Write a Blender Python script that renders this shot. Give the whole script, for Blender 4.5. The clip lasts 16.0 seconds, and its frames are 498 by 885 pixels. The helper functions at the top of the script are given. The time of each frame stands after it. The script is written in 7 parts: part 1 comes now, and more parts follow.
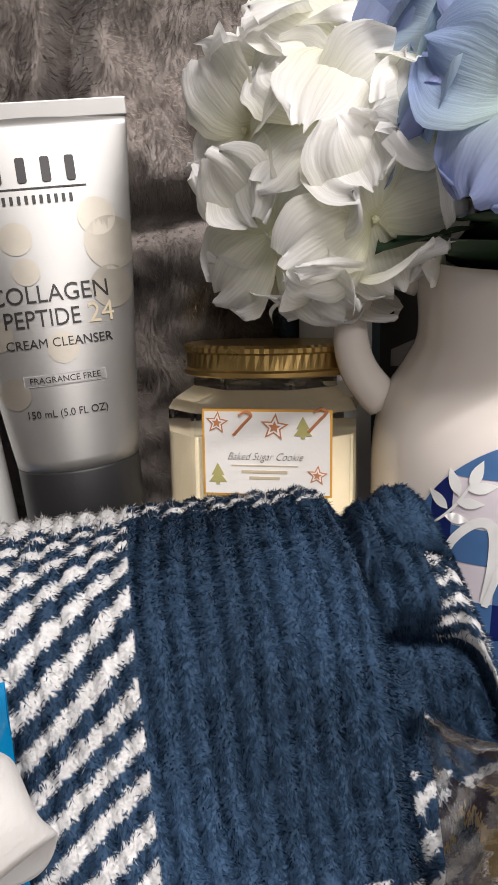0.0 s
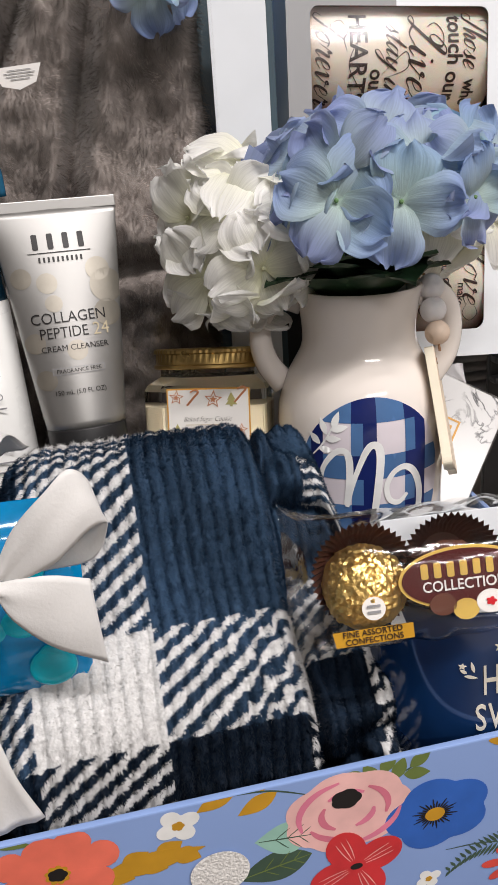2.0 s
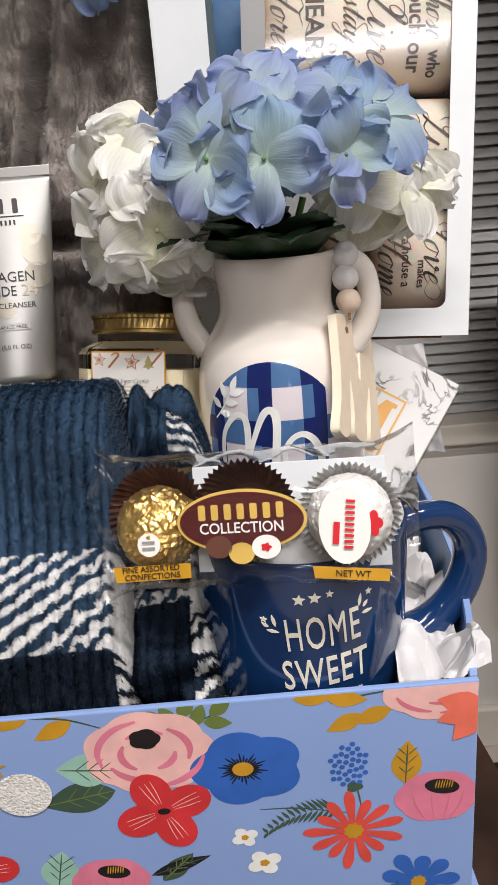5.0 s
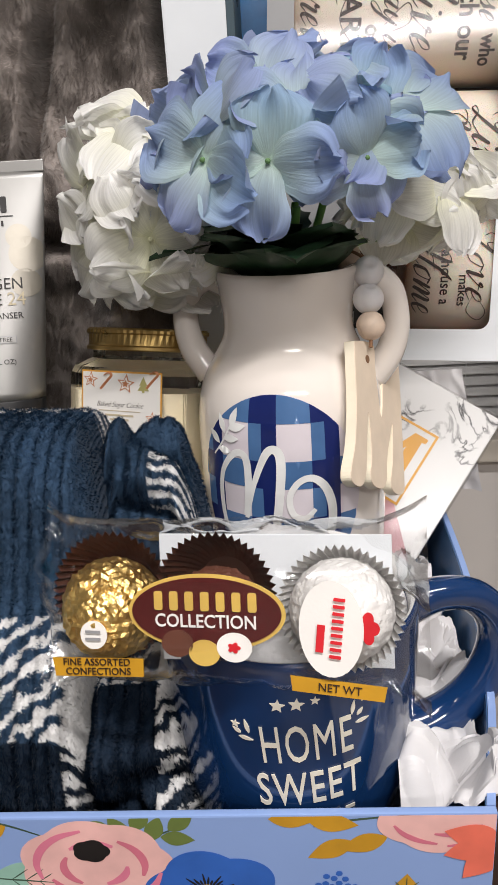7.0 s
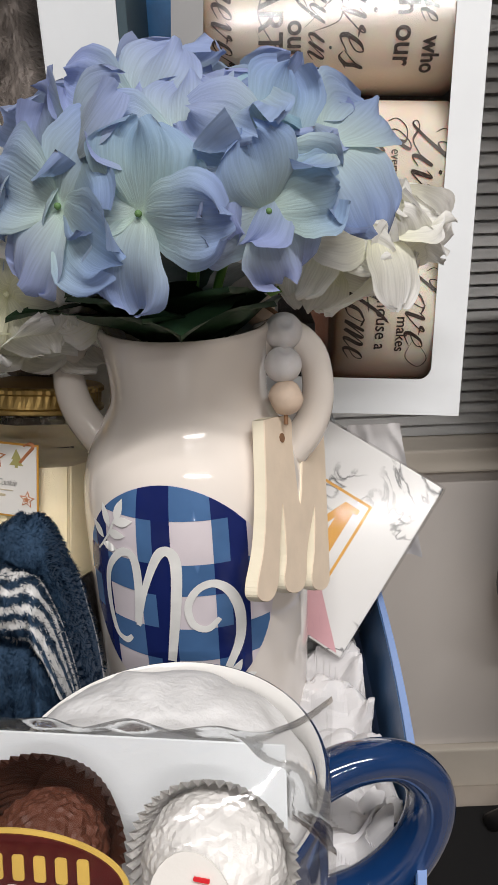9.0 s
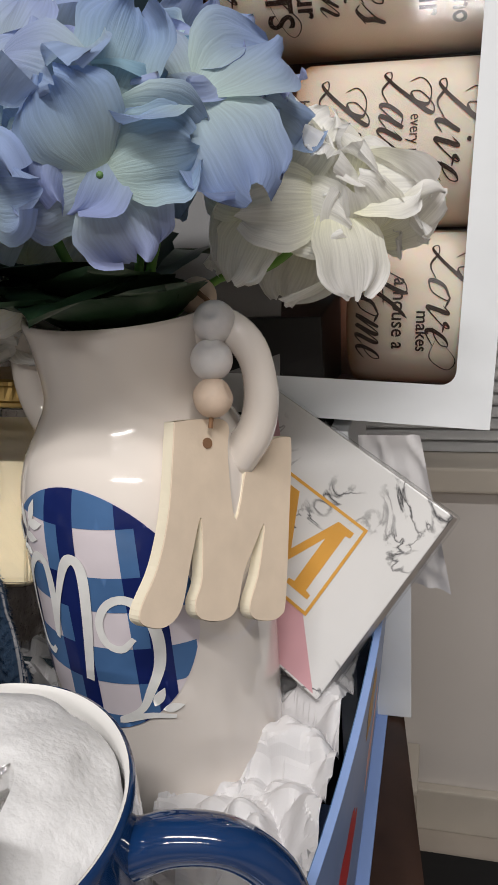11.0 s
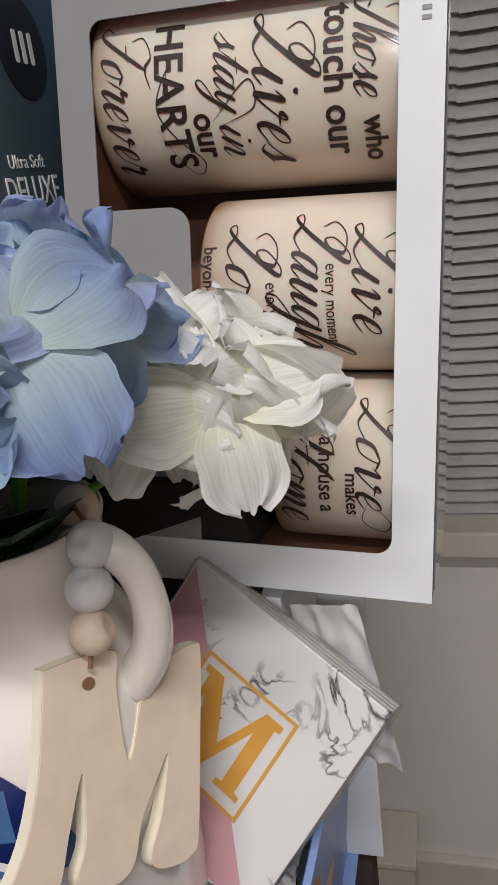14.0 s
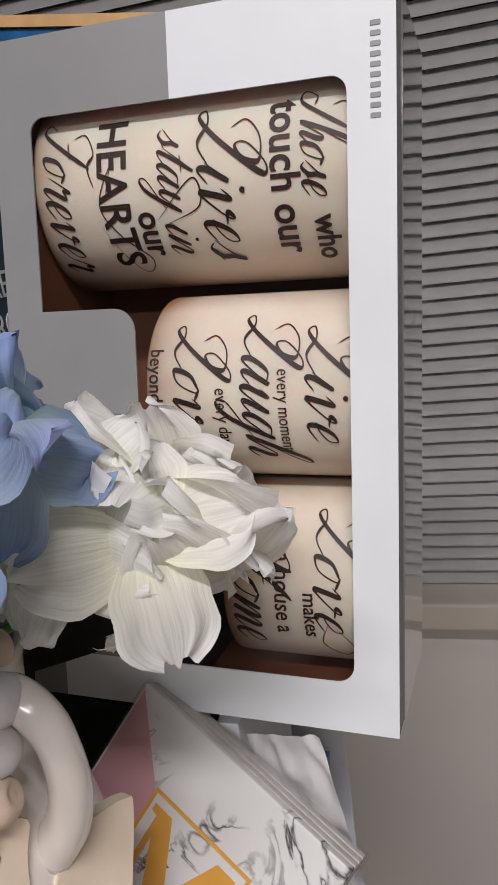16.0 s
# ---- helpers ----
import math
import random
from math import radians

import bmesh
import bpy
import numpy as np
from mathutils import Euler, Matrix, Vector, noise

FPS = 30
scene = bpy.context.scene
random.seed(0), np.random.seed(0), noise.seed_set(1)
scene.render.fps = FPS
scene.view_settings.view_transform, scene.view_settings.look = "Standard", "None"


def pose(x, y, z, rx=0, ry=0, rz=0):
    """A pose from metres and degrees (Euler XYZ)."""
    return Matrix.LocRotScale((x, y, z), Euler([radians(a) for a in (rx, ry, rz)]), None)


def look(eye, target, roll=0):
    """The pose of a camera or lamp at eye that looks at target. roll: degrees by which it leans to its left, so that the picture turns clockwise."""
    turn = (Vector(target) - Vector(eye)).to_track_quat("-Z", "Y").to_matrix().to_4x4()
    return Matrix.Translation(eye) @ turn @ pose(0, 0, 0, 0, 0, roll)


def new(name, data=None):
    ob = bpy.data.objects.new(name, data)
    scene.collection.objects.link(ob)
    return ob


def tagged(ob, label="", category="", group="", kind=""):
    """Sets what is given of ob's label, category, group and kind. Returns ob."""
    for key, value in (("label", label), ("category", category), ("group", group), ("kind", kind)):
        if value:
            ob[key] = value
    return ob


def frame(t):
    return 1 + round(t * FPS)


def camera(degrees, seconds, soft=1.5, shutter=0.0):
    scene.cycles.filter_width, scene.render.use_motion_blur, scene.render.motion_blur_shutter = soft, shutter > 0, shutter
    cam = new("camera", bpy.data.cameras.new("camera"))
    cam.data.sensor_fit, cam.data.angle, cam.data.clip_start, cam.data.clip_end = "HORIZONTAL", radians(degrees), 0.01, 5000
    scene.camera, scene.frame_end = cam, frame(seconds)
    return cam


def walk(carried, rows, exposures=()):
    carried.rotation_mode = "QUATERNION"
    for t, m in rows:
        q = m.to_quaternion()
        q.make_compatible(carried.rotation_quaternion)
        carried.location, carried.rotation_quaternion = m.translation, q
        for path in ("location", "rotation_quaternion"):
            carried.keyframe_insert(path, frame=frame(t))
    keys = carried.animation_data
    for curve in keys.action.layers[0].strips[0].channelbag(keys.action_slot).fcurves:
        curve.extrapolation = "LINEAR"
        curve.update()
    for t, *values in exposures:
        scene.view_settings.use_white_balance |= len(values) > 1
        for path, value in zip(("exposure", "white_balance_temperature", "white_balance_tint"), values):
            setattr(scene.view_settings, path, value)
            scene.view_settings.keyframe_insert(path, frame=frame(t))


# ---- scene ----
cam = camera(36.76, 16.0)
ROWS = [
    (0.0, 0.0002, 0.0052, 0.3965, 65.68, 3.21, -9.52),
    (0.5, -0.0078, -0.0336, 0.4070, 67.28, 3.50, -9.44),
    (1.0, -0.0118, -0.0761, 0.4170, 67.67, 3.66, -9.98),
    (1.5, -0.0238, -0.1266, 0.4214, 68.46, 3.56, -10.86),
    (2.0, -0.0143, -0.1624, 0.4224, 68.52, 3.73, -12.31),
    (2.5, -0.0041, -0.1787, 0.4156, 68.69, 3.75, -14.08),
    (3.0, 0.0067, -0.1917, 0.4155, 68.79, 3.61, -15.80),
    (3.2, 0.0139, -0.2017, 0.4201, 68.38, 3.75, -16.21),
    (5.3, 0.1240, -0.1893, 0.3838, 70.12, 3.85, 0.36),
    (5.5, 0.1283, -0.1854, 0.3817, 70.13, 3.54, 1.31),
    (6.0, 0.1352, -0.1802, 0.3854, 70.14, 3.32, 1.55),
    (6.5, 0.1409, -0.1591, 0.3903, 69.77, 3.09, 1.80),
    (7.0, 0.1393, -0.1324, 0.3942, 69.40, 3.25, 2.17),
    (7.5, 0.1223, -0.0991, 0.4050, 67.88, 2.46, 0.02),
    (8.0, 0.1119, -0.0875, 0.4041, 67.31, 1.22, -3.59),
    (8.5, 0.1317, -0.0704, 0.4143, 67.41, 1.64, -3.96),
    (9.0, 0.1650, -0.0507, 0.4156, 67.48, 2.04, -1.02),
    (9.5, 0.1913, -0.0412, 0.4096, 67.85, 3.65, 4.53),
    (10.0, 0.2182, -0.0339, 0.4046, 68.40, 4.31, 8.19),
    (10.2, 0.2288, -0.0269, 0.4014, 68.38, 4.18, 9.27),
    (12.3, 0.2894, 0.0246, 0.3943, 69.38, 6.02, 18.88),
    (12.5, 0.2886, 0.0298, 0.4000, 69.24, 6.07, 17.90),
    (13.0, 0.2883, 0.0484, 0.4151, 68.90, 5.39, 15.46),
    (13.5, 0.2886, 0.0520, 0.4215, 69.36, 5.48, 14.34),
    (14.0, 0.2920, 0.0626, 0.4433, 70.03, 6.73, 13.33),
    (14.5, 0.2893, 0.0758, 0.4571, 70.88, 6.71, 13.21),
    (15.0, 0.2878, 0.0839, 0.4683, 71.84, 6.70, 13.41),
    (15.5, 0.2961, 0.0907, 0.4683, 72.10, 6.71, 13.62),
    (16.0, 0.3113, 0.0985, 0.4578, 73.73, 7.32, 14.22),
]
walk(cam, [(t, pose(x, y, z, rx, ry, rz)) for t, x, y, z, rx, ry, rz in ROWS], [(0.0, 0.30, 6500, 13), (1.0, -0.05, 6500, 13), (3.0, 0.22, 6500, 12), (7.5, 0.10, 6500, 11), (9.5, -0.10, 6500, 10), (14.0, -0.26, 6400, 12), (16.0, -0.20, 6350, 14)])

# ---- world, room light, exposure ----
world = bpy.data.worlds.new("room_air")
scene.world = world
world.use_nodes = True
world.node_tree.nodes["Background"].inputs[0].default_value = (0.9, 0.95, 1.0, 1)
world.node_tree.nodes["Background"].inputs[1].default_value = 0.02


def area_lamp(name, eye, target, sx, sy, watts, colour):
    d = bpy.data.lights.new(name, "AREA")
    d.shape, d.size, d.size_y, d.energy, d.color = "RECTANGLE", sx, sy, watts, colour
    ob = new(name, d)
    ob.matrix_world = look(eye, target)
    return ob


LAMP_A, LAMP_B = (0.42, -0.62, 1.62), (0.42, -1.9, 1.62)
area_lamp("ceiling_lamp_light", LAMP_A, (0.42, -0.6199, 0), 1.10, 0.07, 32.0, (1.0, 0.965, 0.935))
area_lamp("ceiling_lamp_light", LAMP_B, (0.42, -1.8999, 0), 1.10, 0.07, 27.0, (1.0, 0.965, 0.935))


# ---- materials ----
def nodes_of(name):
    m = bpy.data.materials.new(name)
    m.use_nodes = True
    nt = m.node_tree
    return m, nt, nt.nodes["Principled BSDF"]


def link(nt, a, b):
    nt.links.new(a, b)


def mk(name, col, rough=0.5, metal=0.0, var=0.12, scale=60.0, bump=0.08, bscale=500.0, spec=0.5, coat=0.0, trans=0.0, ior=1.45, attr="", sheen=0.0, sub=0.0, rvar=0.1, alpha=1.0):
    """A surface with colour variation at two scales, grain relief and uneven gloss."""
    m, nt, b = nodes_of(name)
    tc = nt.nodes.new("ShaderNodeTexCoord")
    n1 = nt.nodes.new("ShaderNodeTexNoise")
    n1.inputs["Scale"].default_value, n1.inputs["Detail"].default_value = scale, 6
    n2 = nt.nodes.new("ShaderNodeTexNoise")
    n2.inputs["Scale"].default_value, n2.inputs["Detail"].default_value = bscale, 3
    link(nt, tc.outputs["Object"], n1.inputs["Vector"])
    link(nt, tc.outputs["Object"], n2.inputs["Vector"])
    ramp = nt.nodes.new("ShaderNodeMapRange")
    ramp.inputs[1].default_value, ramp.inputs[2].default_value = 0.3, 0.7
    ramp.inputs[3].default_value, ramp.inputs[4].default_value = 1 - var, 1 + var
    link(nt, n1.outputs[0], ramp.inputs[0])
    mix = nt.nodes.new("ShaderNodeVectorMath")
    mix.operation = "SCALE"
    if attr:
        at = nt.nodes.new("ShaderNodeAttribute")
        at.attribute_name = attr
        link(nt, at.outputs["Color"], mix.inputs[0])
    else:
        mix.inputs[0].default_value = col
    link(nt, ramp.outputs[0], mix.inputs["Scale"])
    link(nt, mix.outputs[0], b.inputs["Base Color"])
    rr = nt.nodes.new("ShaderNodeMapRange")
    rr.inputs[3].default_value, rr.inputs[4].default_value = max(0.02, rough - rvar), min(1, rough + rvar)
    link(nt, n1.outputs[0], rr.inputs[0])
    link(nt, rr.outputs[0], b.inputs["Roughness"])
    b.inputs["Metallic"].default_value = metal
    b.inputs["Specular IOR Level"].default_value = spec
    b.inputs["IOR"].default_value = ior
    b.inputs["Coat Weight"].default_value = coat
    b.inputs["Coat Roughness"].default_value = 0.06
    b.inputs["Transmission Weight"].default_value = trans
    b.inputs["Sheen Weight"].default_value = sheen
    b.inputs["Alpha"].default_value = alpha
    if sub:
        b.inputs["Subsurface Weight"].default_value = sub
        b.inputs["Subsurface Radius"].default_value = (0.004, 0.003, 0.002)
    if bump:
        bp = nt.nodes.new("ShaderNodeBump")
        bp.inputs["Strength"].default_value, bp.inputs["Distance"].default_value = bump, 0.001
        link(nt, n2.outputs[0], bp.inputs["Height"])
        link(nt, bp.outputs[0], b.inputs["Normal"])
    return m


def petal_material(name):
    """Thin dyed cloth: colour from the petal's own dye, light passes through in part, fine pleats run along it."""
    m, nt, b = nodes_of(name)
    at = nt.nodes.new("ShaderNodeAttribute")
    at.attribute_name = "dye"
    uv = nt.nodes.new("ShaderNodeUVMap")
    mp = nt.nodes.new("ShaderNodeMapping")
    mp.inputs["Scale"].default_value = (5.0, 1.1, 1.0)
    link(nt, uv.outputs[0], mp.inputs["Vector"])
    wv = nt.nodes.new("ShaderNodeTexNoise")
    wv.inputs["Scale"].default_value, wv.inputs["Detail"].default_value = 1.7, 4
    link(nt, mp.outputs[0], wv.inputs["Vector"])
    bp = nt.nodes.new("ShaderNodeBump")
    bp.inputs["Strength"].default_value, bp.inputs["Distance"].default_value = 0.22, 0.003
    link(nt, wv.outputs[0], bp.inputs["Height"])
    link(nt, bp.outputs[0], b.inputs["Normal"])
    rnd = nt.nodes.new("ShaderNodeObjectInfo")
    mr = nt.nodes.new("ShaderNodeMapRange")
    mr.inputs[3].default_value, mr.inputs[4].default_value = 0.88, 1.1
    link(nt, rnd.outputs["Random"], mr.inputs[0])
    vein = nt.nodes.new("ShaderNodeMapRange")
    vein.inputs[1].default_value, vein.inputs[2].default_value = 0.32, 0.66
    vein.inputs[3].default_value, vein.inputs[4].default_value = 0.89, 1.06
    link(nt, wv.outputs[0], vein.inputs[0])
    both = nt.nodes.new("ShaderNodeMath")
    both.operation = "MULTIPLY"
    link(nt, mr.outputs[0], both.inputs[0])
    link(nt, vein.outputs[0], both.inputs[1])
    sc = nt.nodes.new("ShaderNodeVectorMath")
    sc.operation = "SCALE"
    link(nt, at.outputs["Color"], sc.inputs[0])
    link(nt, both.outputs[0], sc.inputs["Scale"])
    link(nt, sc.outputs[0], b.inputs["Base Color"])
    b.inputs["Roughness"].default_value = 0.62
    b.inputs["Specular IOR Level"].default_value = 0.25
    b.inputs["Sheen Weight"].default_value = 0.15
    tr = nt.nodes.new("ShaderNodeBsdfTranslucent")
    link(nt, sc.outputs[0], tr.inputs[0])
    mx = nt.nodes.new("ShaderNodeMixShader")
    mx.inputs[0].default_value = 0.42
    out = nt.nodes["Material Output"]
    link(nt, b.outputs[0], mx.inputs[1])
    link(nt, tr.outputs[0], mx.inputs[2])
    link(nt, mx.outputs[0], out.inputs[0])
    return m


def film_material(name, haze=0.10, bump=0.5, scale=70, gloss=0.9):
    """Clear crinkled wrapping film: mostly see-through with sharp glints."""
    m, nt, b = nodes_of(name)
    tc = nt.nodes.new("ShaderNodeTexCoord")
    n = nt.nodes.new("ShaderNodeTexNoise")
    n.inputs["Scale"].default_value, n.inputs["Detail"].default_value = scale, 5
    link(nt, tc.outputs["Object"], n.inputs["Vector"])
    bp = nt.nodes.new("ShaderNodeBump")
    bp.inputs["Strength"].default_value, bp.inputs["Distance"].default_value = bump, 0.006
    link(nt, n.outputs[0], bp.inputs["Height"])
    gl = nt.nodes.new("ShaderNodeBsdfGlossy")
    gl.inputs["Roughness"].default_value = 0.08
    link(nt, bp.outputs[0], gl.inputs["Normal"])
    tp = nt.nodes.new("ShaderNodeBsdfTransparent")
    tp.inputs[0].default_value = (0.97, 0.97, 0.97, 1)
    lw = nt.nodes.new("ShaderNodeFresnel")
    lw.inputs[0].default_value = 1.45
    link(nt, bp.outputs[0], lw.inputs["Normal"])
    ad = nt.nodes.new("ShaderNodeMath")
    ad.operation = "MULTIPLY_ADD"
    ad.inputs[1].default_value, ad.inputs[2].default_value = gloss, haze * 0.3
    link(nt, lw.outputs[0], ad.inputs[0])
    mx = nt.nodes.new("ShaderNodeMixShader")
    link(nt, ad.outputs[0], mx.inputs[0])
    link(nt, tp.outputs[0], mx.inputs[1])
    link(nt, gl.outputs[0], mx.inputs[2])
    link(nt, mx.outputs[0], nt.nodes["Material Output"].inputs[0])
    return m


def marble_material(name):
    m, nt, b = nodes_of(name)
    tc = nt.nodes.new("ShaderNodeTexCoord")
    n0 = nt.nodes.new("ShaderNodeTexNoise")
    n0.inputs["Scale"].default_value, n0.inputs["Detail"].default_value, n0.inputs["Distortion"].default_value = 34, 8, 1.3
    n1 = nt.nodes.new("ShaderNodeTexNoise")
    n1.inputs["Scale"].default_value = 17
    link(nt, tc.outputs["Object"], n0.inputs["Vector"])
    link(nt, tc.outputs["Object"], n1.inputs["Vector"])
    r0 = nt.nodes.new("ShaderNodeValToRGB")
    e = r0.color_ramp.elements
    e[0].position, e[0].color = 0.475, (0.67, 0.665, 0.66, 1)
    e[1].position, e[1].color = 0.525, (0.67, 0.665, 0.66, 1)
    k = r0.color_ramp.elements.new(0.5)
    k.color = (0.05, 0.05, 0.055, 1)
    link(nt, n0.outputs[0], r0.inputs[0])
    r1 = nt.nodes.new("ShaderNodeMapRange")
    r1.inputs[1].default_value, r1.inputs[2].default_value = 0.52, 0.60
    link(nt, n1.outputs[0], r1.inputs[0])
    mx = nt.nodes.new("ShaderNodeMix")
    mx.data_type = "RGBA"
    mx.inputs[6].default_value = (0.68, 0.675, 0.67, 1)
    link(nt, r1.outputs[0], mx.inputs[0])
    link(nt, r0.outputs[0], mx.inputs[7])
    link(nt, mx.outputs[2], b.inputs["Base Color"])
    b.inputs["Roughness"].default_value = 0.22
    return m


def nap_material(name):
    """Fine soft fibres in the dye of their cloth, letting part of the light through."""
    m, nt, b = nodes_of(name)
    at = nt.nodes.new("ShaderNodeAttribute")
    at.attribute_name = "dye"
    df = nt.nodes.new("ShaderNodeBsdfDiffuse")
    tr = nt.nodes.new("ShaderNodeBsdfTranslucent")
    mx = nt.nodes.new("ShaderNodeMixShader")
    mx.inputs[0].default_value = 0.38
    link(nt, at.outputs["Color"], df.inputs[0])
    link(nt, at.outputs["Color"], tr.inputs[0])
    link(nt, df.outputs[0], mx.inputs[1])
    link(nt, tr.outputs[0], mx.inputs[2])
    link(nt, mx.outputs[0], nt.nodes["Material Output"].inputs[0])
    return m


M_white_paint = mk("warm white wall paint", (0.73, 0.69, 0.66), 0.7, scale=3, var=0.04, bscale=250)
M_far_wall = mk("dark unseen wall paint", (0.30, 0.28, 0.26), 0.7, scale=3, var=0.05, bscale=250)
M_ceiling = mk("ceiling paint", (0.75, 0.74, 0.72), 0.85, scale=3, var=0.04)
M_floor = mk("beige floor tile", (0.45, 0.40, 0.35), 0.45, scale=9, var=0.12)
M_trim = mk("cream gloss trim paint", (0.62, 0.57, 0.50), 0.4, scale=12, var=0.05)
M_blind = mk("grey plastic blind slat", (0.86, 0.85, 0.84), 0.42, scale=15, var=0.05)
M_dark_glass = mk("dark window glass", (0.02, 0.022, 0.025), 0.08, bump=0)
M_lamp = mk("frosted lamp diffuser", (0.9, 0.9, 0.88), 0.5)
M_lamp.node_tree.nodes["Principled BSDF"].inputs["Emission Color"].default_value = (1, 0.96, 0.91, 1)
M_lamp.node_tree.nodes["Principled BSDF"].inputs["Emission Strength"].default_value = 5
M_table = mk("dark brown stained table wood", (0.035, 0.018, 0.012), 0.38, scale=22, var=0.4, bscale=160, bump=0.15)
M_black = mk("black plastic", (0.012, 0.012, 0.013), 0.45, scale=20, var=0.3)
M_card_white = mk("white coated card", (0.74, 0.77, 0.80), 0.38, scale=25, var=0.03, bump=0.04, bscale=300)
M_card_grey = mk("grey printed card", (0.27, 0.27, 0.275), 0.36, scale=20, var=0.05, bump=0.04, bscale=300)
M_card_gloss = mk("glossy grey varnished card", (0.20, 0.20, 0.205), 0.07, var=0.04, scale=20, bump=0.02, bscale=60, coat=1.0, spec=0.9, rvar=0.03)
M_card_brown = mk("brown inner card", (0.16, 0.060, 0.030), 0.6, scale=30)
M_teal = mk("slate teal printed card", (0.052, 0.085, 0.105), 0.42, scale=14, var=0.06)
M_ink_black = mk("black ink", (0.012, 0.010, 0.010), 0.45, bump=0)
M_ink_brown = mk("dark brown ink", (0.028, 0.014, 0.010), 0.5, bump=0)
M_ink_white = mk("white ink", (0.82, 0.82, 0.80), 0.5, bump=0)
M_ink_grey = mk("grey ink", (0.28, 0.28, 0.29), 0.5, bump=0)
M_ink_gold = mk("pale gold ink", (0.50, 0.43, 0.30), 0.4, bump=0)
M_film = film_material("clear wrapping film", 0.10, 0.26, 40, 0.75)
M_film_flat = film_material("stretched clear film", 0.01, 0.02, 12, 0.28)
M_ceramic = mk("ivory glazed ceramic", (0.78, 0.72, 0.665), 0.10, var=0.03, scale=18, bump=0.015, bscale=120, coat=0.6, rvar=0.04)
M_navy_glaze = mk("navy glazed ceramic", (0.006, 0.030, 0.105), 0.10, var=0.12, scale=40, bump=0.02, bscale=150, coat=0.7, rvar=0.04)
M_mug_white = mk("white glazed ceramic", (0.80, 0.79, 0.77), 0.12, var=0.02, bump=0.02, coat=0.5)
M_cream_ink = mk("cream mug print", (0.78, 0.74, 0.64), 0.4, bump=0.05)
M_bead_white = mk("whitewashed wooden bead", (0.72, 0.70, 0.70), 0.45, var=0.07, scale=160, sub=0.1)
M_bead_wood = mk("pale wooden bead", (0.66, 0.52, 0.41), 0.55, var=0.09, scale=150)
M_pale_wood = mk("pale cut plywood", (0.80, 0.67, 0.53), 0.62, var=0.06, scale=60, bump=0.1, bscale=400)
M_lit_edge = mk("cream wood edge with light painted in", (0.83, 0.76, 0.60), 0.55, var=0.04)
M_twine = mk("brown jute twine", (0.24, 0.13, 0.07), 0.9)
M_marble = marble_material("white marble print with grey veins")
M_pink = mk("dusty pink print", (0.58, 0.33, 0.36), 0.3, var=0.05)
M_gold_print = mk("flat gold print", (0.66, 0.34, 0.06), 0.38, var=0.06, bump=0.02)
M_cork = mk("pale coaster core", (0.55, 0.52, 0.50), 0.7)
M_box_blue = mk("periwinkle blue printed paper", (0.245, 0.360, 0.66), 0.33, var=0.03, scale=20, bump=0.02, bscale=200)
M_box_in = mk("deep blue paper lining", (0.06, 0.14, 0.30), 0.4, var=0.08)
M_p_pink = mk("blush flower print", (0.80, 0.47, 0.44), 0.36, bump=0)
M_p_rose = mk("rose flower print", (0.62, 0.17, 0.24), 0.36, bump=0)
M_p_mid = mk("mid pink flower print", (0.70, 0.20, 0.30), 0.36, bump=0)
M_p_red = mk("red flower print", (0.60, 0.035, 0.040), 0.36, bump=0)
M_p_coral = mk("coral flower print", (0.80, 0.17, 0.11), 0.36, bump=0)
M_p_scarlet = mk("scarlet flower print", (0.68, 0.075, 0.055), 0.36, bump=0)
M_p_blue = mk("cornflower print", (0.030, 0.12, 0.46), 0.36, bump=0)
M_p_mustard = mk("mustard leaf print", (0.52, 0.27, 0.02), 0.36, bump=0)
M_p_green = mk("dark green leaf print", (0.05, 0.09, 0.06), 0.36, bump=0)
M_p_mint = mk("mint leaf print", (0.30, 0.52, 0.43), 0.36, bump=0)
M_p_olive = mk("olive leaf print", (0.14, 0.19, 0.05), 0.36, bump=0)
M_velcro = mk("white looped fabric", (0.72, 0.70, 0.67), 0.9, var=0.25, scale=600, bump=0.9, bscale=900, sheen=0.3)
M_blanket = mk("plush blanket pile", (1, 1, 1), 0.85, var=0.14, scale=330, bump=0.5, bscale=900, attr="dye", sheen=0.06, spec=0.2)
M_fur = mk("grey brown plush fur", (1, 1, 1), 0.75, var=0.16, scale=90, bump=0.5, bscale=500, attr="dye", sheen=0.2, spec=0.25)
M_nap = nap_material("soft plush fibre")
M_petal = petal_material("dyed cloth petal")
M_leaf = mk("dark green cloth leaf", (0.020, 0.050, 0.022), 0.45, var=0.3, scale=60, bump=0.3, bscale=160)
M_stem = mk("green plastic stem", (0.16, 0.34, 0.06), 0.4, var=0.1)
M_silver = mk("pearly silver tube plastic", (0.34, 0.335, 0.325), 0.42, metal=0.75, var=0.06, scale=25, bump=0.02, rvar=0.08)
M_tube_blot = mk("pale gold dot print", (0.35, 0.325, 0.28), 0.42, metal=0.7, bump=0)
M_lotion_white = mk("white bottle plastic", (0.78, 0.78, 0.76), 0.3, var=0.02)
M_lotion_teal = mk("pearly teal bottle plastic", (0.02, 0.13, 0.24), 0.25, metal=0.3, var=0.1)
M_gold_lid = mk("brushed gold lid", (0.46, 0.32, 0.12), 0.32, metal=0.9, var=0.08, scale=40, bump=0.05, bscale=300)
M_glass = mk("clear jar glass", (0.97, 0.98, 0.96), 0.03, var=0, bump=0, trans=1.0, rvar=0.0)
M_candle_wax = mk("cream candle wax", (0.80, 0.70, 0.50), 0.55, var=0.05, sub=0.1)
